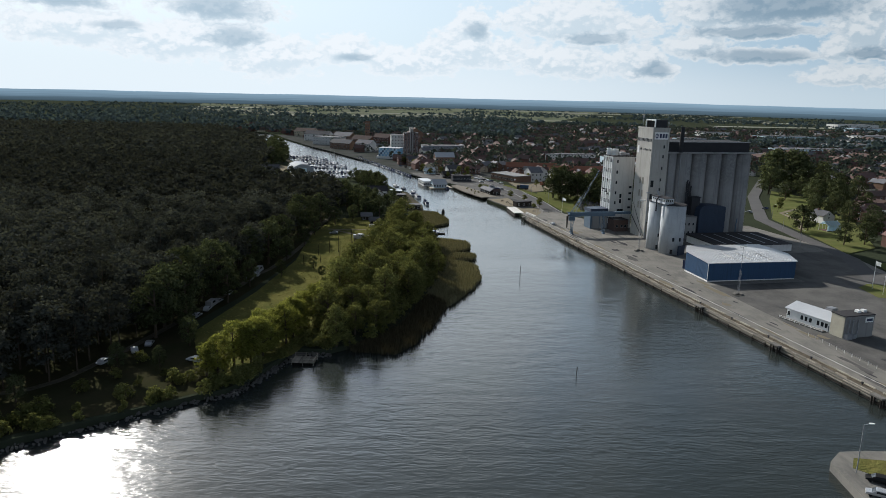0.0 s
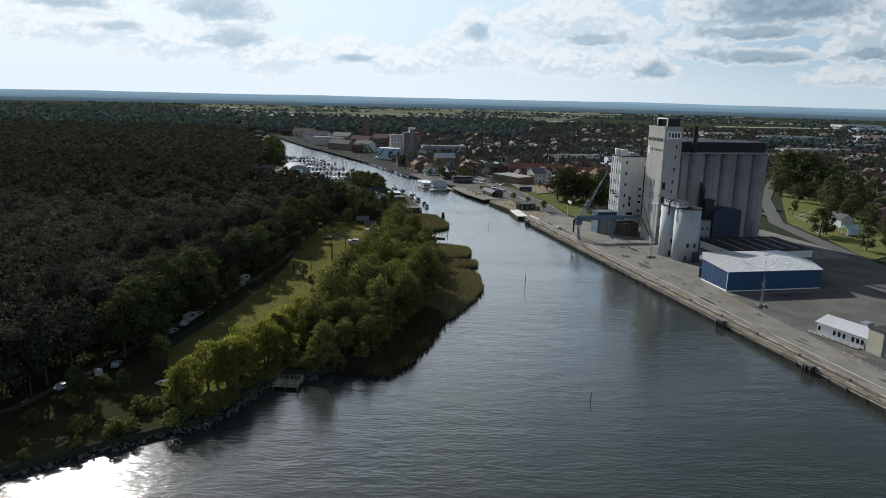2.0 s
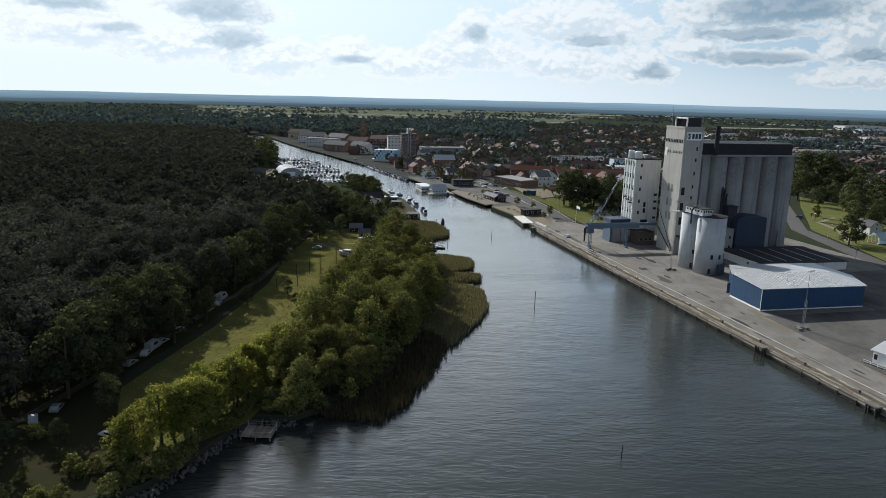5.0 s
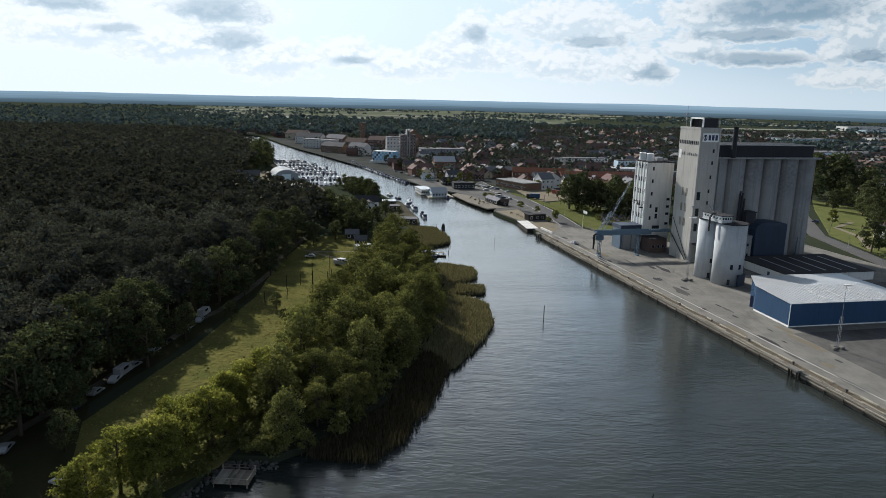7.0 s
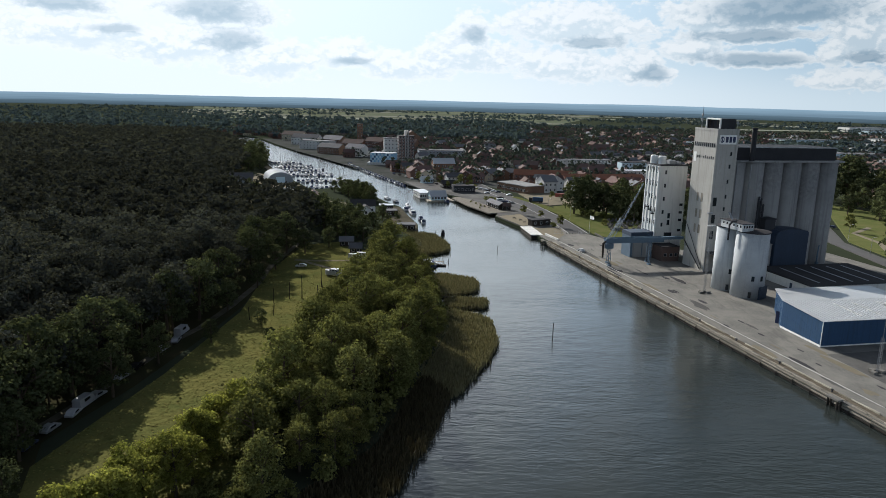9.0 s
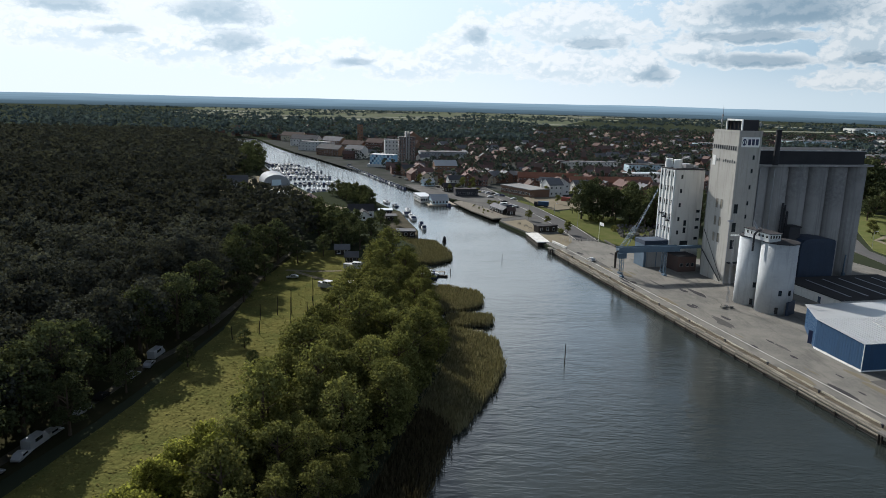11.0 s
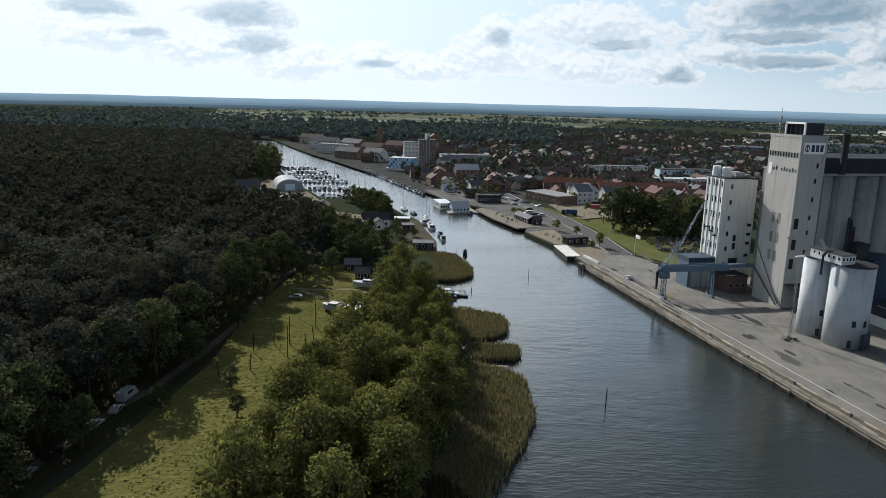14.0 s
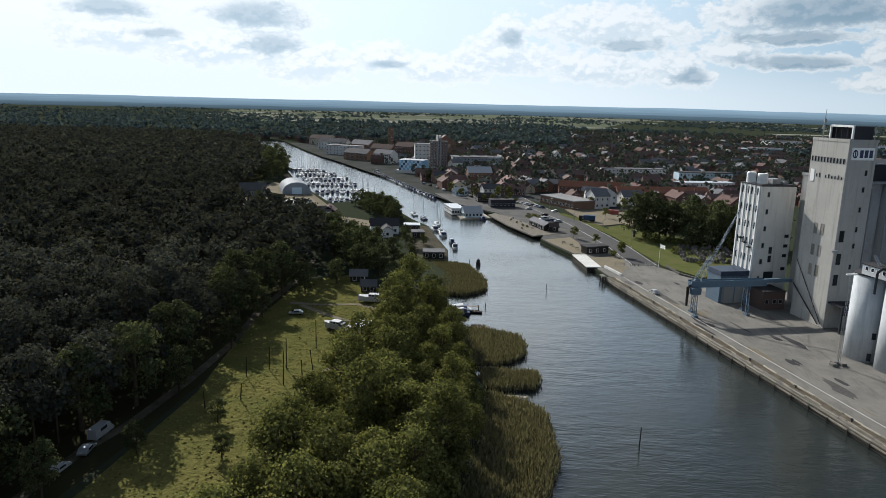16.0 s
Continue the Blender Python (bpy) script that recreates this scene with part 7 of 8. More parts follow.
# ---- quay furniture ----
def shared(name, key, make, mat):
    if key not in SHARED:
        bm = bmesh.new()
        make(bm)
        SHARED[key] = as_mesh(name, bm, mat)
    return SHARED[key]


SHARED = {}
wall = thing("quay_fender", at_quay(0, 0, 0), "weathered timber fender beams along the quay wall", "fender")
rng = np.random.default_rng(9)
for k, u in enumerate(range(-120, 224, 6)):
    for z, mt in ((0.5, "darktimber"), (1.15, "timber"), (1.85, "timber")):
        me = shared("beam", z, lambda bm: box(bm, -0.16, 0.16, 0.04, 5.9, -0.16, 0.16), M[mt])
        ob = new("beam", me)
        ob.parent = wall
        ob.matrix_basis = pose(-0.52 - rng.uniform(0, 0.12), u, z + rng.uniform(-0.07, 0.07), 0, rng.uniform(-4, 4), rng.uniform(-0.5, 0.5))
    me = shared("fender_pile", "pile", lambda bm: rod(bm, (0, 0, -2), (0, 0, 1.35), 0.16, 7), M["darktimber"])
    ob = new("fender_pile", me)
    ob.parent, ob.matrix_basis = wall, pose(-0.85, u, rng.uniform(-0.5, 0.1))
edge = thing("edge_timber", at_quay(0, 0, 2.12), "broken pale timber edge beams on the quay", "kerb")
for v, chance in ((0.0, 0.92), (0.55, 0.55), (2.75, 0.8)):
    u = -120.0
    while u < 219:
        ln = rng.uniform(2.0, 5.6)
        if rng.uniform() < chance:
            ob = new("beam", shared("beam", ("edge", v > 2), lambda bm: box(bm, -0.15, 0.15, 0, 1.0, 0, 0.3), M["yellowed"] if v > 2 else M["timber"]))
            ob.parent = edge
            ob.matrix_basis = pose(v + rng.uniform(-0.14, 0.14), u, -0.05, 0, rng.uniform(-6, 6), rng.uniform(-2.2, 2.2)) @ Matrix.Diagonal((rng.uniform(0.75, 1.3), ln - 0.15, rng.uniform(0.7, 1.25), 1))
        u += ln


def dolphin(u):
    t = thing("mooring_dolphin", at_quay(u, -1.2, 0), "dark timber mooring dolphin at the quay wall", "dolphin", "quay dolphins")
    for y in (-1.4, 1.4):
        for x in (-0.5, 0.4):
            bm = bmesh.new()
            rod(bm, (x, y, -3), (x, y, 2.7), 0.24, 8)
            part("pile", bm, M["darktimber"], t)
    bx("cap", (-0.8, 0.7, -1.8, 1.8, 2.3, 2.75), M["apron"], t, "concrete cap")


for u in (-36, 1, 40, 224):
    dolphin(u)


def bollard(u):
    t = thing("bollard", at_quay(u, 1.7), "short dark iron mooring bollard on the quay", "bollard", "quay bollards")
    bm = bmesh.new()
    rod(bm, (0, 0, 0), (0, 0, 0.55), 0.2, 10)
    part("post", bm, M["dark"], t)
    bm = bmesh.new()
    rod(bm, (0, 0, 0.55), (0, 0, 0.8), 0.34, 10, 0.28)
    part("head", bm, M["dark"], t)


for u in range(-100, 222, 18):
    bollard(u)


def light_mast(m, h, label, heads=4, low=1.0):
    t = thing("light_mast", m, label, "light mast")
    bm = bmesh.new()
    lattice(bm, (0, 0, 0.5), (0, 0, h * low), 0.55, 18, 0.04)
    if low < 1:
        rod(bm, (0, 0, h * low - 0.5), (0, 0, h), 0.09, 6, 0.06)
    part("lattice", bm, M["steel"], t)
    for x, y in ((-1.4, 0), (1.4, 0), (0, 1.4)):
        bx("footing", (x - 0.7, x + 0.7, y - 0.7, y + 0.7, 0, 0.7), M["apron"], t, "concrete footing block")
    bm = bmesh.new()
    rod(bm, (-1.4, 0, h), (1.4, 0, h), 0.08, 5)
    part("crossbar", bm, M["steel"], t)
    for k in range(heads):
        x = -1.2 + k * 0.8
        bx("floodlight", (x - 0.3, x + 0.3, -0.35, 0.1, h + 0.05, h + 0.45), M["white"], t, "white floodlight")


light_mast(pose(112.4, 248.8, 2, 0, 0, 20), 18.5, "galvanised lattice light mast with concrete blocks", low=0.52)
light_mast(at_quay(128, 23.2, 2.0), 24.5, "galvanised lattice light mast beside the silos")


def street_lamp(x, y, z, h, label="grey steel street lamp with one arm"):
    t = thing("street_lamp", pose(x, y, z), label, "street lamp", "street lamps")
    bm = bmesh.new()
    rod(bm, (0, 0, 0), (0, 0, h), 0.11, 7, 0.07)
    part("pole", bm, M["steel"], t)
    bm = bmesh.new()
    rod(bm, (0, 0, h), (1.3, 0, h + 0.25), 0.06, 5)
    part("arm", bm, M["steel"], t)
    bx("lamp_head", (0.9, 1.9, -0.18, 0.18, h + 0.18, h + 0.34), M["white"], t)


street_lamp(82.7, 122.3, 2.0, 10.2, "tall white-headed lamp on the pier")
for x, y in [(74, 470), (66, 500), (56, 535), (46, 575), (200, 395), (210, 430), (182, 340)]:
    street_lamp(x, y, 2.0, 8.5)


def flagpole(x, y, h):
    t = thing("flagpole", pose(x, y, 2), "white flagpole with a small white flag", "flagpole", "white flagpoles")
    bm = bmesh.new()
    rod(bm, (0, 0, 0), (0, 0, h), 0.09, 7, 0.05)
    part("pole", bm, M["white"], t)
    bm = bmesh.new()
    cols = [[bm.verts.new((0.1 + i * 0.4, 0.18 * math.sin(i * 1.3), h - 1.8 + j * 1.6 - i * 0.12)) for j in (0, 1)] for i in range(6)]
    for a, b in zip(cols, cols[1:]):
        bm.faces.new((a[0], b[0], b[1], a[1]))
    bmesh.ops.solidify(bm, geom=bm.faces[:], thickness=0.03)
    part("flag", bm, M["white"], t)


flagpole(77, 432, 10)
flagpole(171.2, 262.2, 11.5)
flagpole(170.6, 254.4, 11.5)
flat("lawn", [(166, 250), (167, 264), (174, 270), (186, 268), (190, 250), (180, 244)][::-1], 2.09, 0.3, M["lawn"], "small green lawn round the flagpoles", "lawn")

# low post-and-rail line beside the quay road
t = thing("post_fence", pose(115.6, 203.7, 2.0, 0, 0, -79.6), "low pale posts with a thin rail beside the road", "fence")
for k in range(10):
    bm = bmesh.new()
    rod(bm, (k * 3.0, 0, 0), (k * 3.0, 0, 1.0), 0.07, 6)
    part("post", bm, M["white_render"], t)
    if k < 9:
        bm = bmesh.new()
        rod(bm, (k * 3.0, 0, 0.85), (k * 3.0 + 3.0, 0, 0.85), 0.025, 4)
        part("rail", bm, M["steel"], t)

# glasshouse in the gardens beyond the park lawn
t = thing("glasshouse", pose(222, 388, 2, 0, 0, 16), "white-framed garden glasshouse with a pitched glass roof", "glasshouse")
for x0, x1 in ((0.0, 2.4), (2.4, 4.8), (4.8, 7.2), (7.2, 9.6)):
    for pts in (((x0, 0, 0.3), (x1, 0, 0.3), (x1, 0, 3.4), (x0, 0, 3.4)), ((x0, 0, 3.4), (x1, 0, 3.4), (x1, 3, 5.6), (x0, 3, 5.6)), ((x0, 6, 3.4), (x1, 6, 3.4), (x1, 3, 5.6), (x0, 3, 5.6))):
        bm = bmesh.new()
        bm.faces.new([bm.verts.new(p) for p in pts])
        bmesh.ops.solidify(bm, geom=bm.faces[:], thickness=0.03)
        part("pane", bm, M["palepanel"], t)
for x in (0.0, 2.4, 4.8, 7.2, 9.6):
    bm = bmesh.new()
    for p, q in (((x, 0, 0), (x, 0, 3.4)), ((x, 0, 3.4), (x, 3, 5.6)), ((x, 3, 5.6), (x, 6, 3.4)), ((x, 6, 3.4), (x, 6, 0))):
        rod(bm, p, q, 0.1, 5)
    part("frame", bm, M["white"], t, "white glasshouse frame")
bx("plinth", (0, 9.6, -0.1, 6.1, 0, 0.3), M["brick"], t)

# pier in the foreground
pier = [(80, 126.5), (84, 130.5), (90, 131.2), (125, 130), (125, 40), (74, 40)]
flat("pier", pier[::-1], 2.0, 4.0, M["apron"], "concrete pier with a grassy strip", "pier")
flat("pier_lawn", [(83, 124), (85.5, 128), (100, 126), (100, 122), (88, 119)][::-1], 2.05, 0.3, M["meadow"], "rough grass patch on the pier", "lawn")
flat("pier_road", [(82, 116), (88, 118.4), (124, 121), (124, 60), (78, 60)][::-1], 2.04, 0.3, M["asphalt"], "asphalt car park on the pier", "parking lot")
# white landing stage
t = thing("landing_stage", pose(46.4, 426.6, 0, 0, 0, 6.7), "landing stage on piles with a pale deck", "landing stage")
bx("float", (0.2, 6.0, 0.2, 23.8, -0.5, 1.75), M["darktimber"], t, "dark timber piling under the deck")
for k in range(12):
    bx("bearer", (0.1, 6.1, k * 2.0 + 0.9, k * 2.0 + 1.1, 1.75, 1.9), M["darktimber"], t)
    bx("deck_panel", (0, 6.2, k * 2.0, k * 2.0 + 1.96, 1.9, 2.25), M["white_render"], t)
# huts on the promenade
block("promenade_shed", pose(30.2, 526, 2.1, 0, 0, -70), 19, 5, 2.7, M["darktimber"], M["greytile"], "long dark timber shed with a grey roof by the boardwalk", "shed", 1, 6, flat_roof=False)
block("hut", pose(39.5, 506.5, 2.1, 0, 0, 8), 4.5, 5, 2.6, M["darktimber"], M["browntile"], "dark timber hut with a gabled roof on the boardwalk", "hut", 1, 1, flat_roof=False, sides=1)
block("dark_pavilion", pose(50.4, 452.6, 2, 0, 0, 22), 11, 5, 3.0, M["darktimber"], M["tar"], "low dark timber cafe building by the quay", "pavilion", 1, 3)
# low walls, gates and posts where the quay begins
for a, b, h, lab in (((54, 427.7), (58, 413.8), 0.9, "low pale concrete wall on the quay"), ((80.6, 434), (82.2, 419.5), 0.7, "low stone kerb wall beside the lawn"), ((82.4, 418.8), (87, 413), 0.7, "low stone kerb wall beside the lawn")):
    a, b = Vector(a), Vector(b)
    t = thing("low_wall", pose(a.x, a.y, 2.0, 0, 0, math.degrees(math.atan2(b.y - a.y, b.x - a.x))), lab, "wall")
    n = max(3, int((b - a).length / 1.6))
    ln = (b - a).length / n
    for k in range(n):
        bx("block", (k * ln + 0.02, (k + 1) * ln - 0.02, -0.35, 0.35, 0, h), M["white_render"] if h > 0.8 else M["stone"], t)
for x0, y0, n, turn in ((58.8, 430.6, 3, 2), (71.5, 432.4, 3, 2)):
    t = thing("mesh_gate", pose(x0, y0, 2, 0, 0, turn), "grey steel mesh gate across the quay road", "gate")
    for k in range(n + 1):
        bm = bmesh.new()
        rod(bm, (k * 1.9, 0, 0), (k * 1.9, 0, 1.9), 0.06, 6)
        part("post", bm, M["steel"], t)
    for k in range(n):
        for z in (0.3, 0.8, 1.3, 1.8):
            bm = bmesh.new()
            rod(bm, (k * 1.9, 0, z), (k * 1.9 + 1.9, 0, z), 0.035, 4)
            part("bar", bm, M["steel"], t)
for x, y in ((65.4, 431.5), (67, 431.6), (68.6, 431.8), (66.4, 433)):
    pole(x, y, 3.1, 0.12, 0.0, "short dark post closing the quay road", "barrier_post", "dark", 1.9)
# benches and planters on the promenade
for x, y, a in ((46, 470, 20), (47.5, 464, 200), (43, 476, 20), (22, 545, -66), (26, 534, -66), (31, 515, -70)):
    t = thing("bench", pose(x, y, 2.05, 0, 0, a), "pale timber bench on the promenade", "bench", "promenade benches")
    bx("seat", (-0.9, 0.9, -0.22, 0.22, 0.42, 0.48), M["timber"], t)
    bx("backrest", (-0.9, 0.9, 0.2, 0.26, 0.55, 0.95), M["timber"], t)
    for dx in (-0.75, 0.75):
        bx("leg", (dx - 0.05, dx + 0.05, -0.2, 0.2, 0, 0.42), M["dark"], t)
# houses and sheds behind the promenade
for x, y, w, d, h, a, wall, roof, lab in ((6, 640, 13, 9, 5.5, 16, "white_render", "greytile", "white gabled house behind the promenade"), (-8, 664, 12, 9, 5, 100, "cream", "browntile", "cream gabled house behind the promenade"),
                                         (-20, 690, 14, 9, 6, 20, "white_render", "redtile", "white house with a red roof by the harbour street"), (26, 650, 11, 8, 5, 14, "brick", "redtile", "red brick gabled house by the street"),
                                         (2, 610, 10, 7, 3.6, 14, "darktimber", "tar", "low dark harbour store by the boardwalk"), (-34, 716, 13, 9, 6, 22, "brownbrick", "greytile", "brown brick house by the harbour street"),
                                         (-14, 640, 9, 6, 3.4, 24, "palepanel", "tin", "small pale harbour kiosk by the boats")):
    block("promenade_house", pose(x, y, 2, 0, 0, a), w, d, h, M[wall], M[roof], lab, "house", 1 if h < 5 else 2, 4, flat_roof=False, sides=2)
# floating houses
t = block("floating_house", pose(-14, 562, 0.6, 0, 0, 16), 8, 20, 3.4, M["white_render"], M["tin"], "white floating restaurant with a pale roof", "floating house", 1, 5, sides=9)
t = block("floating_house", pose(-6, 552, 0.6, 0, 0, 16), 11, 10, 2.9, M["palepanel"], M["tin"], "pale blue floating pavilion with hipped roof", "floating house", 1, 5, flat_roof=False, sides=6)
flat("floating_deck", [(-20, 600), (-8, 548), (10, 553), (8, 560), (-2, 600)][::-1], 0.7, 1.0, M["timber"], "floating timber deck round the houses", "deck")
# boatyard halls
t = thing("arched_boat_hall", pose(-131, 640, BANK, 0, 0, 20), "white arched boat hall in the boatyard", "hall")
bm = bmesh.new()
arc = [(-10 * math.cos(math.pi * k / 14), 8.2 * math.sin(math.pi * k / 14) ** 0.8) for k in range(15)]
a = [bm.verts.new((x, -16, z)) for x, z in arc]
b = [bm.verts.new((x, 16, z)) for x, z in arc]
for i in range(14):
    bm.faces.new((a[i], a[i + 1], b[i + 1], b[i]))
bm.faces.new(a)
bm.faces.new(b[::-1])
bmesh.ops.recalc_face_normals(bm, faces=bm.faces)
part("shell", bm, M["tarp"], t)
bx("door", (-3.4, 3.4, -16.2, -16.02, 0, 4.6), M["palepanel"], t, "pale sliding door")
block("boat_shed", pose(-160, 606, BANK, 0, 0, 14), 17, 13, 4, M["tarp"], M["greytile"], "white boat shed with a pale gabled roof", "shed", 1, 3, flat_roof=False)
block("club_house", pose(-92, 531, BANK, 0, 0, 10), 10, 7, 3.4, M["white"], M["greytile"], "small white club house with a dark roof", "house", 1, 4, flat_roof=False)
block("fisher_house", pose(-52, 485, BANK, 0, 0, 12), 14, 9, 4.4, M["white"], M["tar"], "white gabled fisher house with a dark roof", "house", 1, 4, flat_roof=False)
block("fish_shed", pose(-36.5, 497, BANK, 0, 0, 6), 8, 6, 2.9, M["darktimber"], M["tin"], "dark timber fish shed with a pale flat roof", "shed", 1, 3)
block("fish_shed", pose(-30.5, 478, BANK, 0, 0, 12), 6, 7, 2.7, M["darktimber"], M["greytile"], "dark timber shed with a grey flat roof", "shed", 1, 2)
block("gabled_annex", pose(-40, 478.5, BANK, 0, 0, 102), 8, 5.5, 3.6, M["white"], M["tar"], "white gabled annex of the fisher house", "house", 1, 2, flat_roof=False, sides=1)
block("tarred_store", pose(-80, 534, BANK, 0, 0, 96), 11, 8, 3.2, M["darktimber"], M["browntile"], "dark tarred store with a steep brown roof", "store", 1, 3, flat_roof=False)
block("landing_shed", pose(-21.8, 434, BANK, 0, 0, 3), 9, 7, 2.6, M["darktimber"], M["greytile"], "low dark timber shed with a grey flat roof on the landing", "shed", 1, 3)
block("lean_to", pose(-32, 331, BANK, 0, 0, 66), 7, 4, 2.4, M["timber"], M["white"], "small shelter with a pale roof in the meadow", "shelter", 0, 0)
block("boat_cabin", pose(-39.2, 377.5, BANK, 0, 0, 5), 5, 5, 2.3, M["darktimber"], M["greytile"], "small dark cabin with a grey roof", "cabin", 1, 2, flat_roof=False)
block("boat_cabin", pose(-45.4, 391, BANK, 0, 0, 8), 6, 5, 2.4, M["darktimber"], M["greytile"], "small dark cabin with a grey roof", "cabin", 1, 2, flat_roof=False)


# ---- vehicles ----
def car(mat, label, kind="car"):
    t = thing("parked_" + kind, Matrix.Identity(4), label, kind, "parked vehicles")
    L, W, H = {"car": (4.4, 1.8, 1.45), "van": (5.6, 2.0, 2.4), "caravan": (6.0, 2.3, 2.6)}[kind]
    bm = bmesh.new()
    if kind == "car":
        prof = [(-L / 2, 0.35), (L / 2, 0.35), (L / 2, 0.7), (L * 0.28, 0.88), (L * 0.12, H - 0.05), (-L * 0.26, H), (-L * 0.43, 0.95), (-L / 2, 0.85)]
    else:
        prof = [(-L / 2, 0.35), (L / 2, 0.35), (L / 2, 1.0), (L * 0.4, H * 0.62), (L * 0.3, H - 0.05), (-L / 2 + 0.1, H), (-L / 2, H - 0.15)]
    a = [bm.verts.new((-W / 2, y, z)) for y, z in prof]
    b = [bm.verts.new((W / 2, y, z)) for y, z in prof]
    for i in range(len(prof)):
        j = (i + 1) % len(prof)
        bm.faces.new((a[i], a[j], b[j], b[i]))
    bm.faces.new(a[::-1])
    bm.faces.new(b)
    bmesh.ops.recalc_face_normals(bm, faces=bm.faces)
    bmesh.ops.bevel(bm, geom=bm.edges[:], offset=0.07, segments=1, affect="EDGES")
    part("body", bm, mat, t)
    for s in (-1, 1):
        bx("side_window", (s * W / 2 - 0.02, s * W / 2 + 0.02, -L * 0.24, L * 0.12, H * 0.63, H * 0.9), M["glass"], t)
    bm = bmesh.new()
    y0, z0, y1, z1 = (L * 0.28, 0.9, L * 0.13, H - 0.08) if kind == "car" else (L * 0.405, H * 0.62, L * 0.31, H - 0.12)
    vs = [bm.verts.new(p) for p in ((-W * 0.43, y0 + 0.03, z0 + 0.03), (W * 0.43, y0 + 0.03, z0 + 0.03), (W * 0.4, y1 + 0.03, z1), (-W * 0.4, y1 + 0.03, z1))]
    bm.faces.new(vs)
    bmesh.ops.solidify(bm, geom=bm.faces[:], thickness=-0.04)
    part("windscreen", bm, M["glass"], t)
    for x in (-W / 2 + 0.12, W / 2 - 0.12):
        for y in (-L * 0.3, L * 0.32):
            bm = bmesh.new()
            rod(bm, (x - 0.11, y, 0.33), (x + 0.11, y, 0.33), 0.33, 12)
            part("wheel", bm, M["rubber"], t)
    return t


cars = [car(M["hull"], "white parked car"), car(M["silver"], "silver parked car on the asphalt"), car(M["navy"], "dark blue parked car on the asphalt"), car(M["rubber"], "black parked car on the asphalt"), car(M["red"], "red parked car on the asphalt")]
tagged(cars[0], "white hatchback car parked on the quay")
van = car(M["hull"], "white parked van by the river", "van")
caravan = car(M["hull"], "white caravan camper parked at the wood's edge", "van")
rows = [(1, 18, 602, 2, 20), (3, 14.6, 606, 2, 20), (0, 11.5, 620, 2, 20), (2, 7, 627, 2, 18), (3, -3, 634, 2, 24), (1, -7, 648, 2, 24), (0, -24, 668, 2, 24), (1, -30, 682, 2, 24), (3, -36, 694, 2, 24), (2, -42, 706, 2, 24), (0, 64.5, 389.5, 2, 13), (1, 47.3, 538.5, 2, 100), (2, 44.2, 541.5, 2, 70), (1, 50, 577, 2, 110), (3, 37, 600, 2, 100), (1, 40, 596, 2, 100), (2, 43, 592, 2, 100), (0, 34, 604, 2, 100), (1, 31, 608, 2, 100), (3, 85, 119, 2, 60),
        (1, 82, 114, 2, 60), (0, 34.4, 585, 2, 100), (0, 24, 616, 2, 100), (3, 42, 560, 2, 70), (2, -77.5, 203, BANK, -4), (1, -77, 210, BANK, -8), (0, -76, 217, BANK, 2), (1, -75.4, 226, BANK, -12), (0, -72.5, 255, BANK, -6), (1, -71.5, 262, BANK, 5), (3, -74, 243, BANK, -4), (1, -74.6, 236, BANK, -6), (4, 8, 640, 2, 20), (1, 4, 648, 2, 20), (3, -2, 660, 2, 24),
        (1, 205, 452, 2, 30), (2, 224, 470, 2, 40), (1, -55, 350, BANK, 100), (2, 112, 612, 2, 10), (1, -92, 560, BANK, 30), (0, -83.3, 178.7, BANK, 30), (0, -87.3, 170.2, BANK, -20), (0, -64.7, 172.8, BANK, 70), (1, -81.3, 184, BANK, 10)]
used = set()
for k, x, y, z, a in rows:
    if k not in used:
        cars[k].matrix_basis = pose(x, y, z, 0, 0, a)
        used.add(k)
    else:
        copy_thing(cars[k], pose(x, y, z, 0, 0, a))
van.matrix_basis = pose(40, 543.5, 2, 0, 0, 105)
caravan.matrix_basis = pose(-72.4, 268.5, BANK, 0, 0, -5)
copy_thing(caravan, pose(-76, 221.5, BANK, 0, 0, -6))


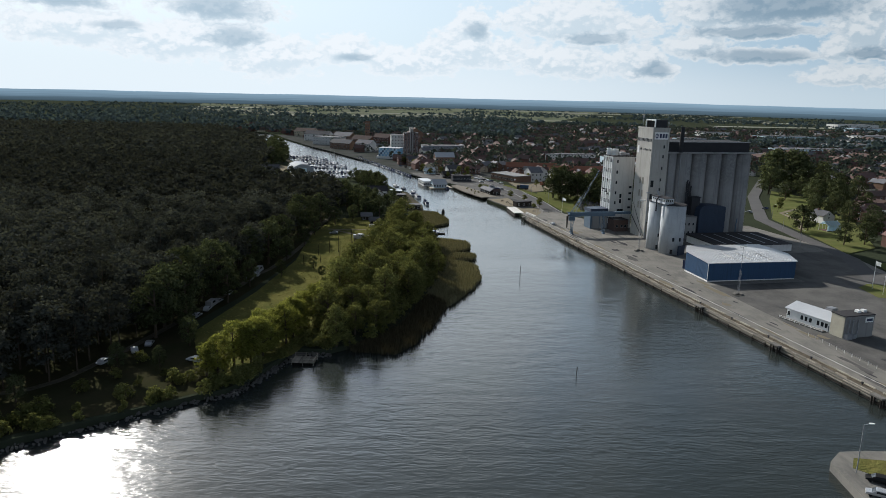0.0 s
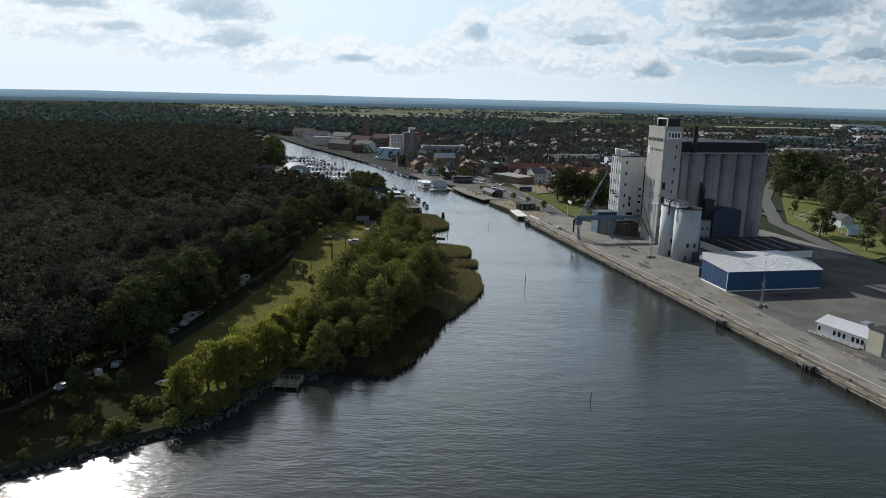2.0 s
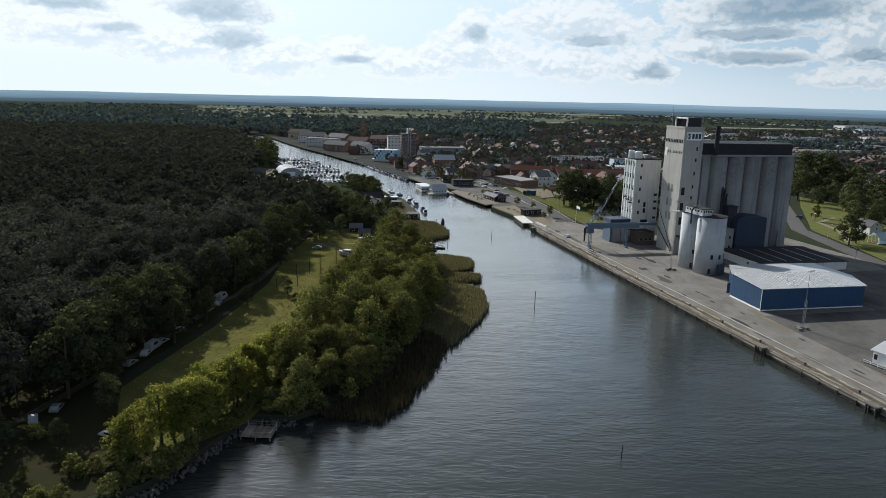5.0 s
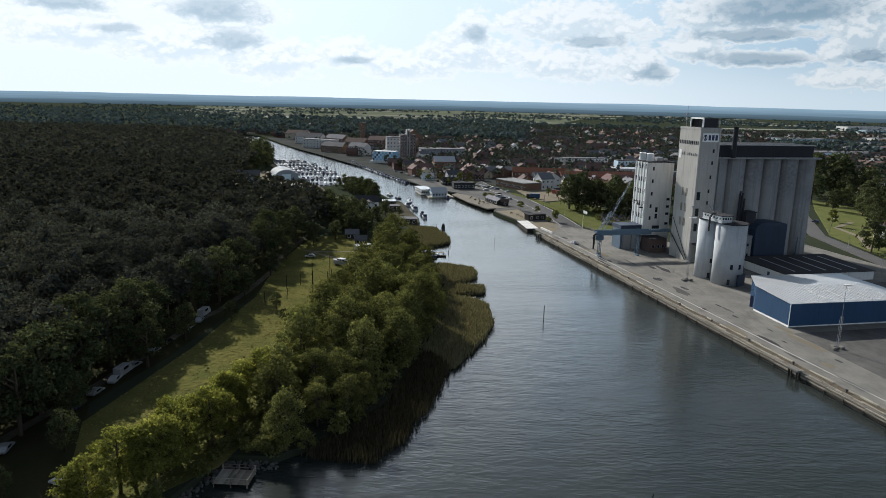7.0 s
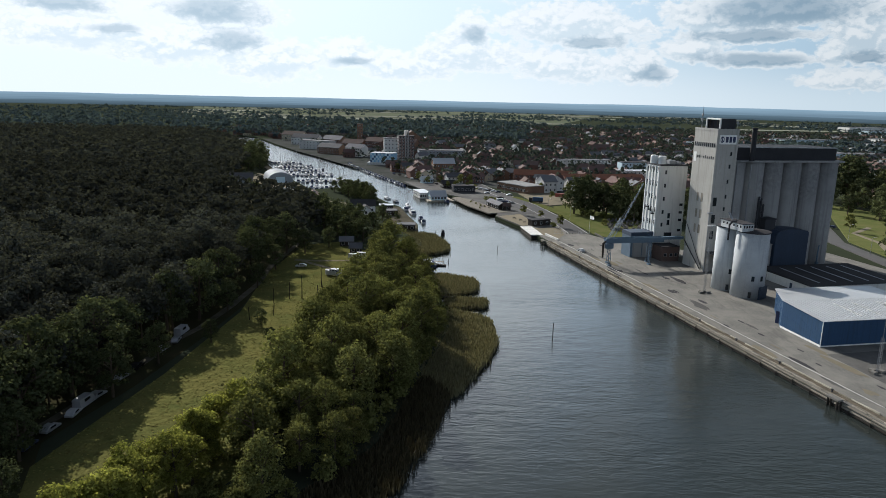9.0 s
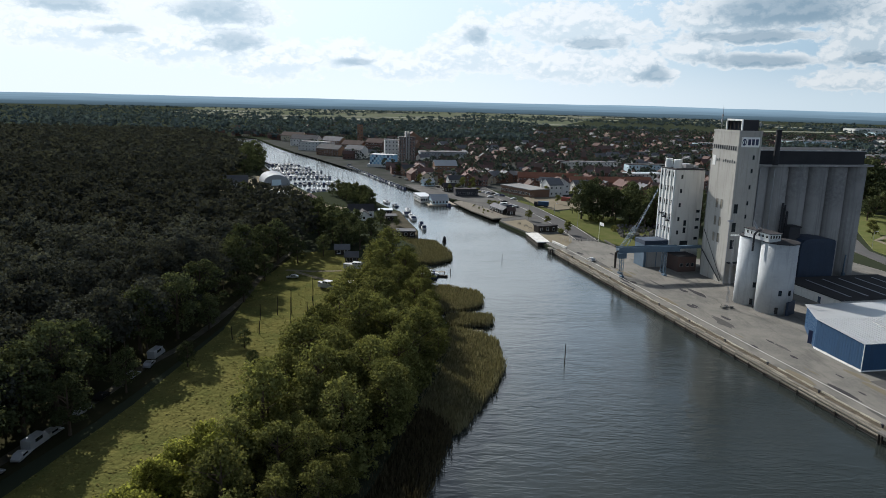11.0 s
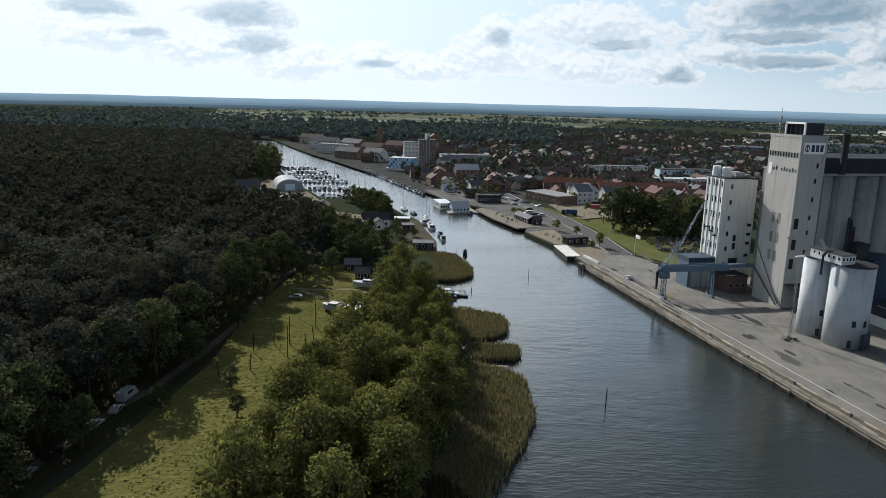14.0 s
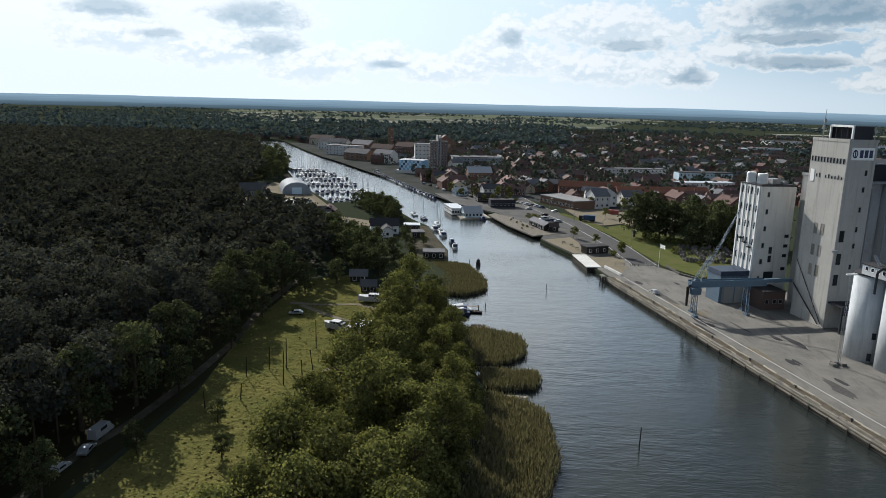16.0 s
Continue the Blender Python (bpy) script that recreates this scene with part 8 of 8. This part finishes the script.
def lorry(m, cab, load, label):
    t = thing("lorry", m, label, "lorry")
    bx("cab", (-1.2, 1.2, 2.6, 4.8, 0.6, 3.1), cab, t)
    bx("load_box", (-1.25, 1.25, -4.5, 2.4, 1.1, 3.6), load, t)
    bx("chassis", (-0.9, 0.9, -4.4, 4.6, 0.5, 1.1), M["dark"], t)
    bx("windscreen", (-1.0, 1.0, 4.8, 4.84, 1.9, 2.9), M["glass"], t)
    for x in (-1.05, 1.05):
        for y in (-3.4, -2.2, 3.6):
            bm = bmesh.new()
            rod(bm, (x - 0.15, y, 0.5), (x + 0.15, y, 0.5), 0.5, 12)
            part("wheel", bm, M["rubber"], t)


lorry(pose(65, 545, 2, 0, 0, 80), M["dark"], M["blue"], "parked lorry with a blue load box")
t = thing("container", pose(86, 576, 2, 0, 0, 76), "red steel container on the gravel yard", "container")
bm = bmesh.new()
prism(bm, [(-1.2 + (0.06 if k % 2 else 0), -3.0 + k * 0.25) for k in range(25)][::-1] + [(1.2, -3.0), (1.2, 3.0)], 0, 2.6)
bmesh.ops.recalc_face_normals(bm, faces=bm.faces)
part("box", bm, M["red"], t)
bx("door", (-1.1, 1.1, -3.08, -3.02, 0.1, 2.5), M["red"], t)

# old stone ruin on the lawn
rng = np.random.default_rng(55)
ruin = thing("stone_ruin", pose(104.5, 458, 2, 0, 0, -6), "low grey stone foundations of an old ruin", "ruin")
walls = [((-11, -14), (11, -13)), ((11, -13), (12, 15)), ((12, 15), (-10, 14)), ((-10, 14), (-11, -14)), ((-3, -14), (-3, 13)), ((-11, 2), (12, 1)), ((5, -13), (5, 0))]
k = 0
for (x0, y0), (x1, y1) in walls:
    ln = math.hypot(x1 - x0, y1 - y0)
    for i in range(int(ln / 1.45)):
        f = (i + 0.5) / int(ln / 1.45)
        for course in range(2):
            if rng.uniform() < 0.2 + 0.25 * course:
                continue
            k += 1
            ob = new("stone", shared("stone", ("stone", k % 4), lambda bm: bmesh.ops.create_icosphere(bm, subdivisions=1, radius=1), M["stone"]))
            ob.parent = ruin
            s = rng.uniform(0.7, 1.15)
            ob.matrix_basis = Matrix.LocRotScale((x0 + (x1 - x0) * f + rng.uniform(-0.5, 0.5), y0 + (y1 - y0) * f + rng.uniform(-0.5, 0.5), 0.35 + course * 0.95 + rng.uniform(-0.1, 0.3)),
                                                 Euler(rng.uniform(0, 6, 3)), (s * 1.1, s * 0.85, s * 0.7))
